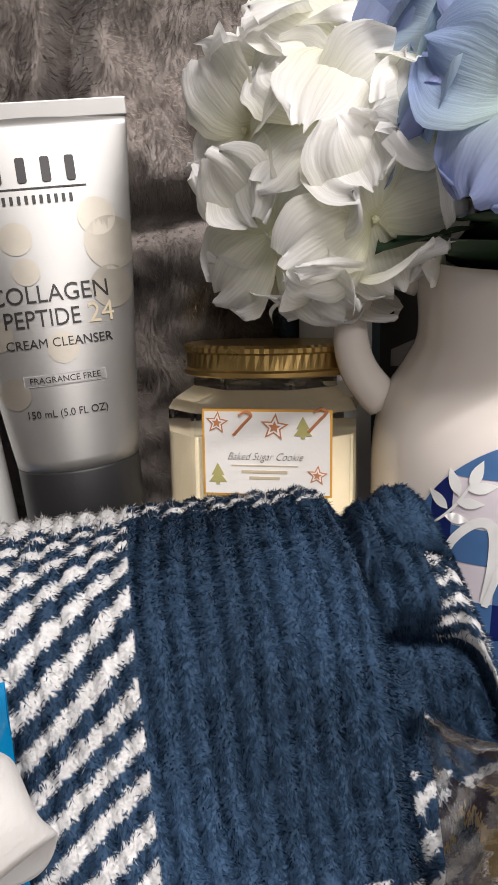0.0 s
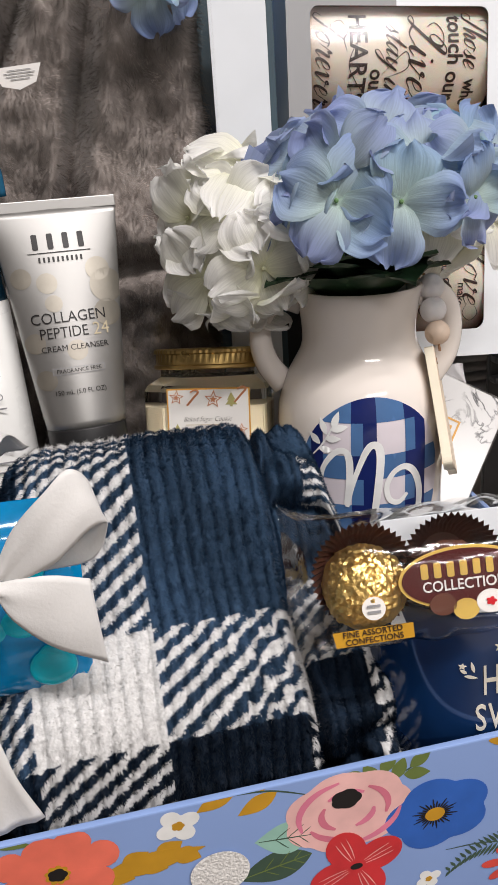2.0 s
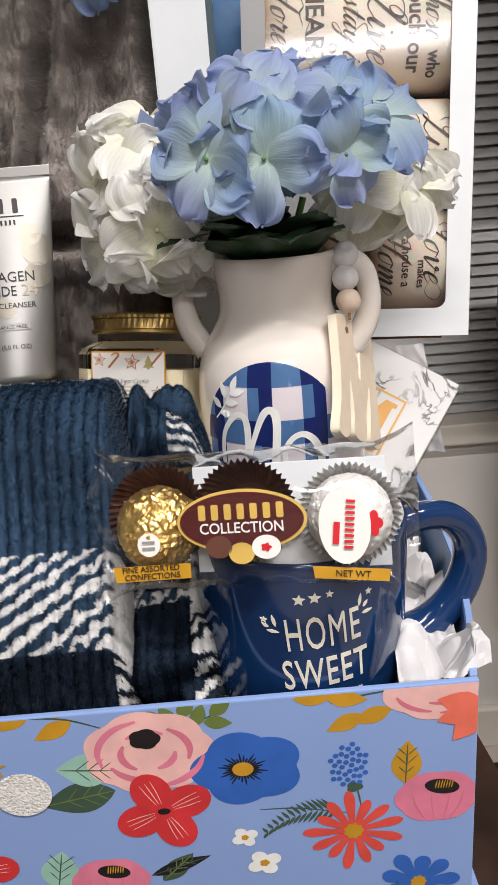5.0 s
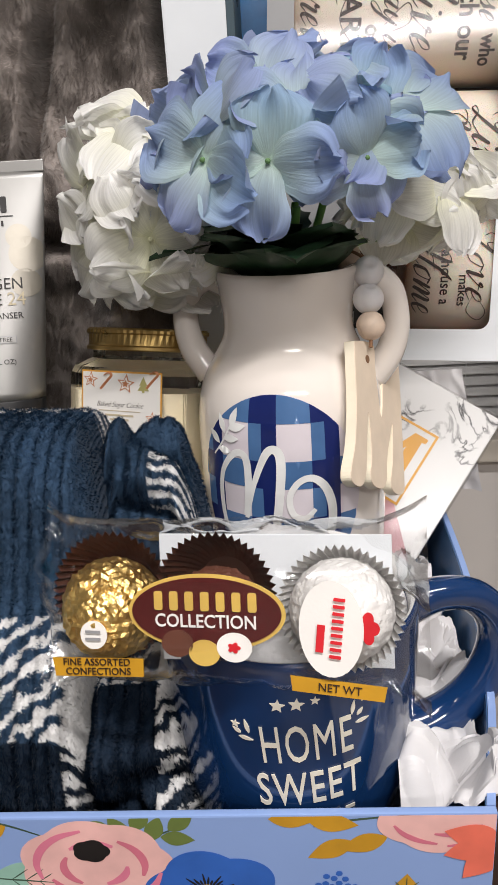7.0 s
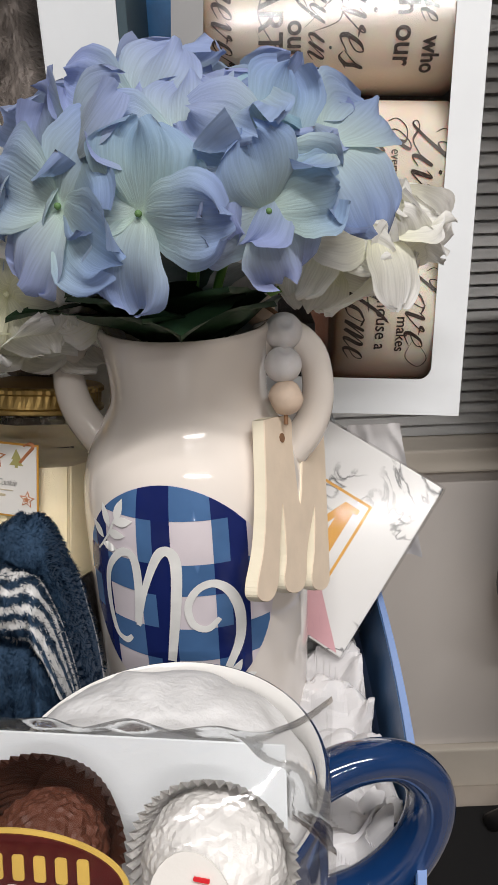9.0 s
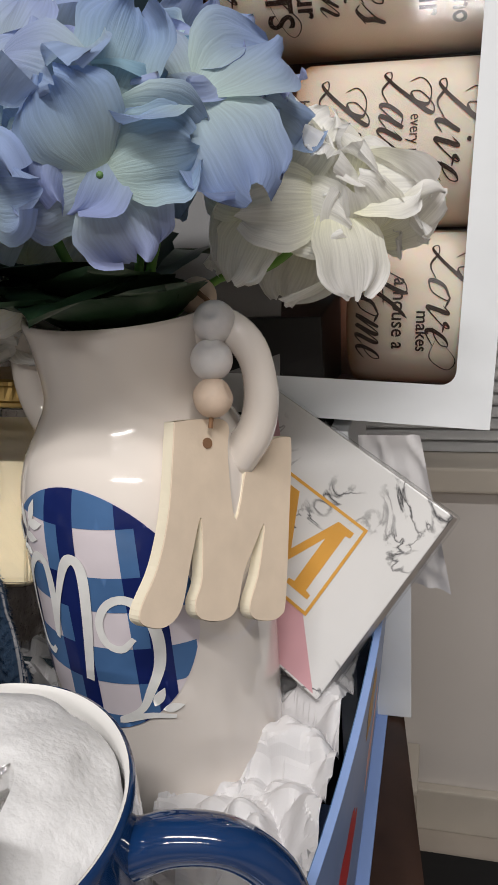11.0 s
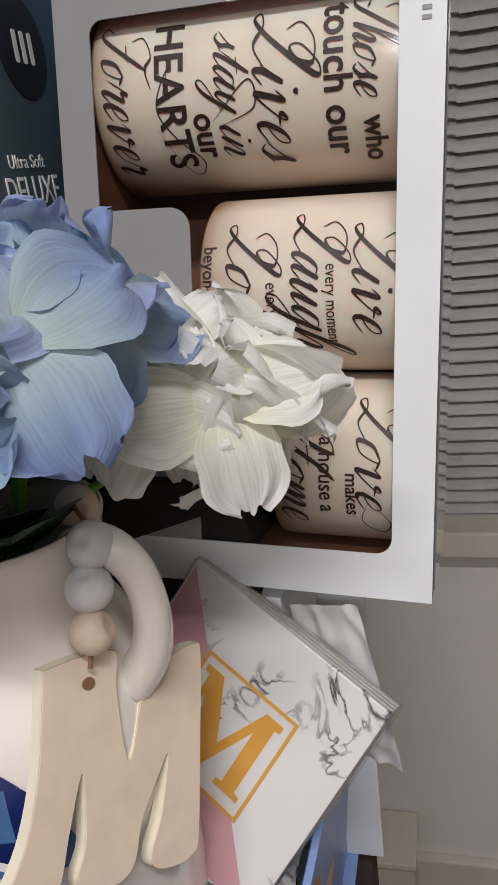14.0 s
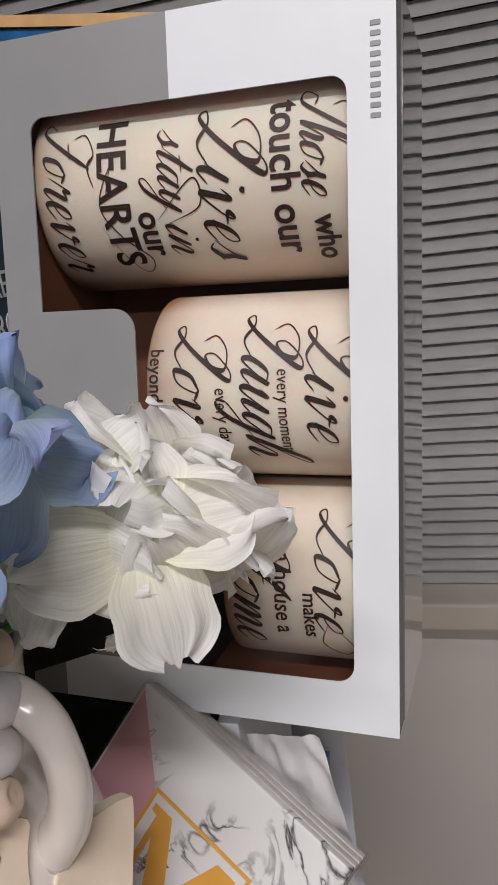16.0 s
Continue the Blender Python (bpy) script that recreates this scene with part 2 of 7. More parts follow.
M_label_white = mk("white paper label", (0.80, 0.78, 0.75), 0.5, var=0.02)
M_gold_foil = mk("crumpled gold foil", (0.95, 0.66, 0.24), 0.40, metal=1.0, var=0.12, scale=200, bump=0.7, bscale=330, rvar=0.1)
M_brown_cup = mk("brown pleated paper cup", (0.115, 0.038, 0.022), 0.6, var=0.2, scale=60)
M_maroon = mk("maroon print", (0.075, 0.010, 0.010), 0.4, var=0.15, scale=500)
M_gold_line = mk("gold line print", (0.62, 0.42, 0.10), 0.4, bump=0)
M_white_wrap = mk("white translucent sweet wrap", (0.70, 0.685, 0.67), 0.45, var=0.06, scale=120, bump=0.6, bscale=260)
M_red_ink = mk("red ink", (0.62, 0.02, 0.03), 0.4, bump=0)
M_gel = mk("clear blue gel pouch", (0.0, 0.20, 0.45), 0.12, var=0.3, scale=45, bump=0.3, bscale=60, coat=0.6)
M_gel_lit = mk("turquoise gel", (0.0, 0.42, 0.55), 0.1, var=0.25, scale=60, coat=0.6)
M_ribbon = mk("white ribbed grosgrain ribbon", (0.70, 0.69, 0.675), 0.6, var=0.03, bump=0.15, bscale=700, sheen=0.2)
M_tissue = mk("white tissue paper", (0.68, 0.67, 0.68), 0.7, var=0.04, scale=50, bump=0.25, bscale=140)
M_mesh_white = mk("white bath sponge netting", (0.74, 0.74, 0.75), 0.55, var=0.08, scale=90, bump=0.5, bscale=420)
M_g_navy = mk("navy check print", (0.011, 0.020, 0.115), 0.16, var=0.1, scale=60, bump=0)
M_g_mid = mk("mid blue check print", (0.070, 0.155, 0.33), 0.16, var=0.1, scale=60, bump=0)
M_g_pale = mk("pale lilac white check print", (0.70, 0.64, 0.68), 0.16, var=0.04, bump=0)
M_blue_card = mk("bright blue printed card", (0.01, 0.10, 0.26), 0.35, var=0.2, scale=60)
M_orange_edge = mk("orange wood edge", (0.55, 0.33, 0.14), 0.5, var=0.15)
M_chair_metal = mk("dark chair metal", (0.10, 0.085, 0.08), 0.3, metal=0.8)
M_mat_black = mk("black floor mat", (0.012, 0.012, 0.013), 0.9)


# ---- mesh helpers ----
def finish(name, bm, material, parent=None, label="", smooth=False):
    me = bpy.data.meshes.new(name)
    bm.to_mesh(me)
    bm.free()
    me.materials.append(material)
    if smooth:
        me.shade_smooth()
    ob = new(name, me)
    if parent is not None:
        ob.parent = parent
    if label:
        ob["label"] = label
    return ob


def part(name, bm, material, parent, label="", smooth=False):
    return finish(name, bm, material, parent, label, smooth)


def thing(name, label, category, group="", kind="", m=None):
    ob = new(name)
    ob.empty_display_size = 0.01
    if m is not None:
        ob.matrix_world = m
    return tagged(ob, label, category, group, kind)


def frame_of(origin, right, up):
    """A local frame: x along right, z along up, -y towards the viewer."""
    x = Vector(right).normalized()
    z = Vector(up)
    z = (z - x * z.dot(x)).normalized()
    y = z.cross(x)
    m = Matrix((x, y, z)).transposed().to_4x4()
    m.translation = Vector(origin)
    return m


def box(bm, lo, hi, bevel=0.0):
    lo, hi = Vector(lo), Vector(hi)
    r = bmesh.ops.create_cube(bm, size=1.0, matrix=Matrix.Translation((lo + hi) / 2) @ Matrix.Diagonal((*(hi - lo), 1)))
    if bevel:
        es = {e for v in r["verts"] for e in v.link_edges}
        bmesh.ops.bevel(bm, geom=list(es), offset=bevel, segments=2, profile=0.6, affect="EDGES")
    return bm


def lathe(profile, seg=64, centre=(0, 0), caps=(True, True)):
    bm = bmesh.new()
    rings = []
    for r, z in profile:
        rings.append([bm.verts.new((centre[0] + r * math.cos(2 * math.pi * k / seg), centre[1] + r * math.sin(2 * math.pi * k / seg), z)) for k in range(seg)])
    for a, b in zip(rings, rings[1:]):
        for k in range(seg):
            bm.faces.new((a[k], a[(k + 1) % seg], b[(k + 1) % seg], b[k]))
    for ring, flip, use in ((rings[0], True, caps[0]), (rings[-1], False, caps[1])):
        if use:
            bm.faces.new(ring[::-1] if flip else ring)
    return bm


def smooth_path(pts, n):
    """n points along a Catmull-Rom curve."""
    P = [Vector(p) for p in pts]
    P = [P[0] * 2 - P[1]] + P + [P[-1] * 2 - P[-2]]
    out = []
    m = len(P) - 3
    for i in range(n):
        s = i / (n - 1) * m
        k = min(int(s), m - 1)
        f = s - k
        a, b, c, d = P[k:k + 4]
        out.append(0.5 * ((2 * b) + (c - a) * f + (2 * a - 5 * b + 4 * c - d) * f * f + (3 * b - a - 3 * c + d) * f ** 3))
    return out


def tube(bm, path, radius, seg=12, flat=1.0, caps=True):
    """A round or flattened bar along a path; radius is one number or one for each point."""
    rings = []
    last = None
    for i, p in enumerate(path):
        t = (path[min(i + 1, len(path) - 1)] - path[max(i - 1, 0)]).normalized()
        if last is None:
            last = t.orthogonal().normalized()
        u = (last - t * last.dot(t)).normalized()
        last = u
        v = t.cross(u)
        r = radius[i] if isinstance(radius, (list, tuple)) else radius
        rings.append([bm.verts.new(p + u * (r * math.cos(2 * math.pi * k / seg)) + v * (r * flat * math.sin(2 * math.pi * k / seg))) for k in range(seg)])
    for a, b in zip(rings, rings[1:]):
        for k in range(seg):
            bm.faces.new((a[k], a[(k + 1) % seg], b[(k + 1) % seg], b[k]))
    if caps:
        bm.faces.new(rings[0][::-1])
        bm.faces.new(rings[-1])
    return bm


def slab(bm, outline, depth, z0=0.0):
    """A flat piece: an outline in local x, z, its front at y = z0, going back by depth."""
    f = [bm.verts.new((x, z0, z)) for x, z in outline]
    k = [bm.verts.new((x, z0 + depth, z)) for x, z in outline]
    n = len(f)
    a = bm.faces.new(f)
    b = bm.faces.new(k[::-1])
    a.normal_update()
    b.normal_update()
    for i in range(n):
        bm.faces.new((f[i], k[i], k[(i + 1) % n], f[(i + 1) % n]))
    bmesh.ops.triangulate(bm, faces=[a, b])
    bmesh.ops.recalc_face_normals(bm, faces=bm.faces[:])
    return bm


def ellipse(cx, cz, rx, rz, n=32, turn=0.0):
    c, s = math.cos(turn), math.sin(turn)
    return [(cx + rx * math.cos(a) * c - rz * math.sin(a) * s, cz + rx * math.cos(a) * s + rz * math.sin(a) * c) for a in (2 * math.pi * k / n for k in range(n))]


def rounded(x0, z0, x1, z1, r, n=6):
    out = []
    for cx, cz, a0 in ((x1 - r, z1 - r, 0), (x0 + r, z1 - r, 90), (x0 + r, z0 + r, 180), (x1 - r, z0 + r, 270)):
        out += [(cx + r * math.cos(radians(a0 + 90 * k / n)), cz + r * math.sin(radians(a0 + 90 * k / n))) for k in range(n + 1)]
    return out


def value_noise(x, y, seed):
    """Smooth random relief over arrays of places, one cell wide."""
    r = np.random.default_rng(seed)
    t = r.uniform(-1, 1, (64, 64))
    i, j = np.floor(x).astype(int), np.floor(y).astype(int)
    u, v = x - i, y - j
    u, v = u * u * (3 - 2 * u), v * v * (3 - 2 * v)
    g = lambda a, b: t[a % 64, b % 64]
    return (g(i, j) * (1 - u) + g(i + 1, j) * u) * (1 - v) + (g(i, j + 1) * (1 - u) + g(i + 1, j + 1) * u) * v


def columns(bm, x0, x1, step):
    """Cut a flat piece into narrow columns, so that it can follow a curve."""
    for cut in np.arange(x0, x1, step):
        bmesh.ops.bisect_plane(bm, geom=bm.verts[:] + bm.edges[:] + bm.faces[:], plane_co=(cut, 0, 0), plane_no=(1, 0, 0))
    return bm


def remap(ob, fn):
    for v in ob.data.vertices:
        v.co = fn(v.co)
    ob.data.update()


def words(name, text, size, material, parent, place, shear=0.0, wide=1.0, thick=0.00015, bend=None, align="CENTER", turn=0.0, bold=0.0, label="", space=1.0):
    """Writing with the built-in font, as a thin mesh: local x right, z up, facing -y, at place (x, y, z)."""
    cu = bpy.data.curves.new(name, "FONT")
    cu.body, cu.size, cu.shear, cu.extrude, cu.align_x, cu.align_y = text, size, shear, thick, align, "CENTER"
    cu.offset, cu.resolution_u, cu.space_character = bold, 3, space
    tmp = new(name, cu)
    me = bpy.data.meshes.new_from_object(tmp.evaluated_get(bpy.context.evaluated_depsgraph_get()))
    bpy.data.objects.remove(tmp)
    bpy.data.curves.remove(cu)
    c, s = math.cos(radians(turn)), math.sin(radians(turn))
    for v in me.vertices:
        x, y, d = v.co.x * wide, v.co.y, v.co.z
        x, y = x * c - y * s, x * s + y * c
        p = Vector((x + place[0], place[1] - d, y + place[2]))
        v.co = bend(p) if bend else p
    me.materials.clear()
    me.materials.append(material)
    ob = new(name, me)
    ob.parent = parent
    if label:
        ob["label"] = label
    return ob


def bar(name, x, z, w, h, material, parent, y=0.0, bend=None, turn=0.0, thick=0.0003, cuts=1, label=""):
    """A plain printed bar."""
    bm = bmesh.new()
    n = 8 if bend else 1
    pts = [(-w / 2 + w * k / n, -h / 2) for k in range(n + 1)] + [(w / 2 - w * k / n, h / 2) for k in range(n + 1)]
    c, s = math.cos(radians(turn)), math.sin(radians(turn))
    slab(bm, [(x + a * c - b * s, z + a * s + b * c) for a, b in pts], thick, y)
    ob = part(name, bm, material, parent, label)
    if bend:
        remap(ob, bend)
    return ob


def mark_row(name, n, x, z, w, h, material, parent, y=0.0, bend=None, turn=0.0, gap=0.28):
    """A mark drawn as a row of n plain rounded blocks."""
    c, q = math.cos(radians(turn)), math.sin(radians(turn))
    step = w / n
    for k in range(n):
        cx, hw, hh = (k + 0.5 - n / 2) * step, step * (1 - gap) / 2, h / 2
        bm = slab(bmesh.new(), rounded(cx - hw, -hh, cx + hw, hh, min(hw, hh) * 0.5, 3), 0.0003, y)
        for v in bm.verts:
            v.co = Vector((x + v.co.x * c - v.co.z * q, v.co.y, z + v.co.x * q + v.co.z * c))
            if bend:
                v.co = bend(v.co)
        part(name, bm, material, parent)


def dyed(ob, colours):
    """Store one colour for each vertex as the dye."""
    at = ob.data.attributes.new("dye", "FLOAT_COLOR", "POINT")
    at.data.foreach_set("color", np.asarray(colours, dtype=np.float32).ravel())


def from_arrays(name, verts, faces, material, parent=None, label="", smooth=True):
    me = bpy.data.meshes.new(name)
    me.from_pydata([tuple(v) for v in verts], [], [tuple(int(i) for i in f) for f in faces])
    me.materials.append(material)
    if smooth:
        me.shade_smooth()
    ob = new(name, me)
    if parent is not None:
        ob.parent = parent
    if label:
        ob["label"] = label
    return ob


def grid_faces(nu, nv):
    i = np.arange(nu - 1)[:, None] * nv + np.arange(nv - 1)[None, :]
    i = i.ravel()
    return np.stack([i, i + nv, i + nv + 1, i + 1], 1)


def strands(name, roots, normals, colours, length, width, lean, rng, material, parent, label="", soft=0.35):
    """Short pile: one thin blade at each root, leaning along the nap and shaded softly like the cloth below."""
    n = len(roots)
    d = normals + lean + rng.normal(0, 0.35, (n, 3))
    d /= np.linalg.norm(d, axis=1)[:, None]
    s = np.cross(d, rng.normal(0, 1, (n, 3)))
    s /= np.linalg.norm(s, axis=1)[:, None]
    s *= np.where((np.cross(s, d) * normals).sum(1) < 0, -1.0, 1.0)[:, None]
    ln = length * rng.uniform(0.6, 1.15, (n, 1))
    v = np.stack([roots - s * width, roots + s * width, roots + d * ln], 1).reshape(-1, 3)
    f = np.arange(n * 3).reshape(-1, 3)
    ob = from_arrays(name, v, f, material, parent, label)
    nv = normals + soft * (d + rng.normal(0, 0.4, (n, 3)))
    nv /= np.linalg.norm(nv, axis=1)[:, None]
    ob.data.normals_split_custom_set_from_vertices(np.repeat(nv, 3, axis=0).tolist())
    c = np.repeat(colours, 3, axis=0)
    dyed(ob, np.hstack([c, np.ones((len(c), 1))]))
    ob["kind"] = "stuff"
    return ob


def grid_normals(P, towards):
    """Normals of a grid of points (nu, nv, 3), turned to the given side."""
    m = np.cross(np.gradient(P, axis=0), np.gradient(P, axis=1))
    m /= np.linalg.norm(m, axis=2)[:, :, None] + 1e-12
    return m * np.where((m * towards).sum(2) < 0, -1.0, 1.0)[:, :, None]


# ---- the room ----
WALL_Y, FLOOR_Z, TOP_Z = 1.0, -0.72, 1.66
XL, XR, YB = -2.2, 2.2, -2.6
bm = box(bmesh.new(), (XL, YB, FLOOR_Z - 0.1), (XR, WALL_Y + 0.2, FLOOR_Z))
tagged(finish("floor", bm, M_floor), "beige tiled kitchen floor", "floor", kind="structure")
bm = box(bmesh.new(), (XL, YB, TOP_Z), (XR, WALL_Y + 0.2, TOP_Z + 0.1))
tagged(finish("ceiling", bm, M_ceiling), "plain white painted ceiling", "ceiling", kind="structure")
WX0, WX1, SILL_Z, WTOP = -1.5, 1.7, -0.03, 1.35
bm = bmesh.new()
box(bm, (XL, WALL_Y, FLOOR_Z), (XR, WALL_Y + 0.15, SILL_Z - 0.04))
box(bm, (XL, WALL_Y, WTOP), (XR, WALL_Y + 0.15, TOP_Z))
box(bm, (XL, WALL_Y, SILL_Z - 0.04), (WX0, WALL_Y + 0.15, WTOP))
box(bm, (WX1, WALL_Y, SILL_Z - 0.04), (XR, WALL_Y + 0.15, WTOP))
tagged(finish("wall_north", bm, M_white_paint), "greige painted wall below a blind-covered window", "wall", kind="structure")
# unseen walls, added in a dark tone to hold bounced fill light down
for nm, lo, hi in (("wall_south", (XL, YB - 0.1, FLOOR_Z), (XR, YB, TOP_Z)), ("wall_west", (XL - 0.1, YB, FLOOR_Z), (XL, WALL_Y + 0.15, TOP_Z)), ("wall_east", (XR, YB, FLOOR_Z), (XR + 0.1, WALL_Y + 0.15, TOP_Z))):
    tagged(finish(nm, box(bmesh.new(), lo, hi), M_far_wall), "unseen room wall, kept dark against bounced light", "wall", kind="structure")
sill = tagged(finish("trim", box(bmesh.new(), (WX0 - 0.04, WALL_Y - 0.03, SILL_Z - 0.04), (WX1 + 0.04, WALL_Y + 0.04, SILL_Z - 0.002), 0.004), M_trim), "cream painted window sill under the blind", "window sill", kind="structure")
tagged(finish("baseboard", box(bmesh.new(), (XL, WALL_Y - 0.018, FLOOR_Z), (XR, WALL_Y, FLOOR_Z + 0.09), 0.004), M_trim), "cream painted baseboard along the wall", "baseboard", kind="structure")
win = thing("window_1", "dark window pane behind a closed blind", "window", kind="structure")
part("pane", box(bmesh.new(), (WX0, WALL_Y + 0.10, SILL_Z), (WX1, WALL_Y + 0.11, WTOP)), M_dark_glass, win)
blind = thing("window_blind", "grey plastic horizontal slat blind, closed over the window", "blind")
bm = bmesh.new()
n = 7
for i in range(n):
    a = -0.5 + i / (n - 1)
    for x in (WX0 + 0.01, WX1 - 0.01):
        bm.verts.new((x, 0.0035 * (1 - 4 * a * a) * -1 - a * 0.0135, -a * 0.0190))
bm.verts.ensure_lookup_table()
for i in range(n - 1):
    bm.faces.new([bm.verts[2 * i], bm.verts[2 * i + 1], bm.verts[2 * i + 3], bm.verts[2 * i + 2]])
bmesh.ops.solidify(bm, geom=bm.faces[:], thickness=0.0012)
first = part("slat", bm, M_blind, blind, smooth=True)
STEP = 0.0178
first.location = (0, WALL_Y + 0.03, SILL_Z + 0.010)
for k in range(1, int((WTOP - SILL_Z) / STEP)):
    s = new("slat", first.data)
    s.parent = blind
    s.location = (0, WALL_Y + 0.03, SILL_Z + 0.010 + k * STEP)
for x in (-0.6, 0.42, 1.25):
    part("ladder_cord", box(bmesh.new(), (x, WALL_Y + 0.0295, SILL_Z), (x + 0.0015, WALL_Y + 0.031, WTOP)), M_blind, blind)
for e in (LAMP_A, LAMP_B):
    fx = thing("ceiling_light", "long white ceiling light with a frosted diffuser, lit", "ceiling light", "ceiling lights", m=pose(e[0], e[1], TOP_Z))
    part("housing", box(bmesh.new(), (-0.60, -0.10, -0.03), (0.60, 0.10, 0.0), 0.004), M_card_white, fx)
tagged(finish("floor_mat", box(bmesh.new(), (0.22, 0.60, FLOOR_Z), (0.95, 0.93, FLOOR_Z + 0.012), 0.004), M_mat_black), "black rubber floor mat by the wall", "floor mat")


unit = thing("floor_cabinet", "low white painted floor cabinet against the wall", "cabinet")
part("body", box(bmesh.new(), (-0.30, 0.905, FLOOR_Z), (0.226, 0.981, -0.560), 0.002), M_trim, unit)
part("top", box(bmesh.new(), (-0.302, 0.898, -0.5595), (0.230, 0.998, -0.547), 0.003), M_trim, unit)


def shade_veil(name):
    """Dark woven chair mesh: fine threads with see-through gaps."""
    m, nt, b = nodes_of(name)
    b.inputs["Base Color"].default_value = (0.02, 0.02, 0.021, 1)
    b.inputs["Roughness"].default_value = 0.7
    tc = nt.nodes.new("ShaderNodeTexCoord")
    ch = nt.nodes.new("ShaderNodeTexChecker")
    ch.inputs["Scale"].default_value = 900
    link(nt, tc.outputs["Object"], ch.inputs["Vector"])
    mr = nt.nodes.new("ShaderNodeMapRange")
    mr.inputs[3].default_value, mr.inputs[4].default_value = 0.45, 0.92
    link(nt, ch.outputs["Fac"], mr.inputs[0])
    link(nt, mr.outputs[0], b.inputs["Alpha"])
    return m


def office_chair():
    """Chair seen past the boxes: sheet for shade on the blind, open gap, padded lower back, arm bracket and knob."""
    c = thing("office_chair", "black office chair by the window, dark sheet above standing for shade", "chair", m=pose(0.70, 0.75, FLOOR_Z))
    veil, knob = shade_veil("dark see-through shade sheet"), mk("brown grey plastic", (0.045, 0.034, 0.030), 0.5)
    # dark sheet above the gap stands in for shade on the blind
    part("shade_sheet", box(bmesh.new(), (-0.225, 0.0, 1.222), (0.225, 0.004, 1.52), 0.001), veil, c, "see-through dark sheet standing for shade on the blind")
    part("back_frame", box(bmesh.new(), (-0.235, -0.008, 1.51), (0.235, 0.012, 1.545), 0.008), M_black, c, smooth=True)
    part("back_post", box(bmesh.new(), (-0.068, -0.012, 0.50), (0.068, 0.014, 1.222), 0.008), M_black, c, smooth=True)
    part("backrest", box(bmesh.new(), (-0.235, 0.012, 0.88), (0.235, 0.050, 1.078), 0.010), M_black, c, smooth=True)
    # dark slats stand in for the blind where it lies in shade
    for k in range(3):
        part("shade_slat", box(bmesh.new(), (-0.175, 0.016, 0.866 - 0.030 * k), (0.235, 0.034, 0.876 - 0.030 * k), 0.003), M_black, c)
    part("back_panel", box(bmesh.new(), (-0.172, 0.038, 0.56), (0.232, 0.048, 0.878), 0.003), M_black, c)
    part("seat", box(bmesh.new(), (-0.16, -0.02, 0.44), (0.23, 0.20, 0.53), 0.03), M_black, c, smooth=True)
    bm = bmesh.new()
    tube(bm, smooth_path([(-0.125, -0.012, 1.070), (-0.122, -0.020, 1.00), (-0.140, -0.020, 0.940), (-0.172, -0.016, 0.885), (-0.178, -0.010, 0.868)], 30), 0.0075, 10, 0.6)
    part("arm_bracket", bm, M_chair_metal, c, "curved dark metal arm bracket", smooth=True)
    part("arm_joint", lathe([(0.001, 1.035), (0.022, 1.035), (0.030, 1.050), (0.033, 1.074), (0.001, 1.074)], 28, (-0.135, -0.020)), knob, c, smooth=True)
    part("knob", lathe([(0.001, 0.950), (0.020, 0.950), (0.023, 0.956), (0.017, 1.005), (0.021, 1.010), (0.017, 1.050), (0.001, 1.05)], 28, (-0.098, -0.030)), knob, c, "brown grey height knob", smooth=True)
    part("column", lathe([(0.024, 0.08), (0.024, 0.44)], 20, (0, 0.09)), M_black, c)
    for k in range(5):
        a = 2 * math.pi * k / 5 + 0.3
        bm = bmesh.new()
        tube(bm, smooth_path([(0, 0.09, 0.10), (0.07 * math.cos(a), 0.09 + 0.07 * math.sin(a), 0.09), (0.15 * math.cos(a), 0.09 + 0.15 * math.sin(a), 0.016)], 10), 0.016, 8)
        part("leg", bm, M_black, c, smooth=True)


office_chair()

# ---- the table ----
tab = thing("table", "dark brown stained wooden table under the gift box", "table")
bm = bmesh.new()
top = [(-0.75, -0.22), (0.30, -0.22), (0.262, 0.27), (0.234, 0.47), (-0.75, 0.47)]
f = [bm.verts.new((x, y, 0)) for x, y in top]
bm.faces.new(f)
r = bmesh.ops.extrude_face_region(bm, geom=bm.faces[:])
for v in r["geom"]:
    if isinstance(v, bmesh.types.BMVert):
        v.co.z = -0.03
bmesh.ops.recalc_face_normals(bm, faces=bm.faces[:])
bmesh.ops.bevel(bm, geom=bm.edges[:], offset=0.003, segments=2, affect="EDGES")
part("tabletop", bm, M_table, tab)
for x, y in ((-0.68, -0.16), (0.18, -0.16), (-0.68, 0.40), (0.16, 0.40)):
    part("leg", box(bmesh.new(), (x - 0.03, y - 0.03, FLOOR_Z), (x + 0.03, y + 0.03, -0.03), 0.003), M_table, tab)

# ---- the floral gift box ----
RIM, FY, BX0 = 0.1785, 0.068, -0.150
gift = thing("gift_box", "open periwinkle gift box printed with flowers, filled with gifts", "gift box")
right_line = smooth_path([(0.206, FY + 0.0034, 0), (0.221, 0.13, 0), (0.231, 0.20, 0), (0.236, 0.30, 0), (0.235, 0.435, 0)], 24)
left_line = [Vector((BX0 - (p.x - 0.206), p.y, 0)) for p in right_line]


def flare(x, ref, z):
    """The side walls stand almost straight at the base and spread at the rim."""
    return ref + (x - ref) * (0.40 + 0.60 * z / RIM)


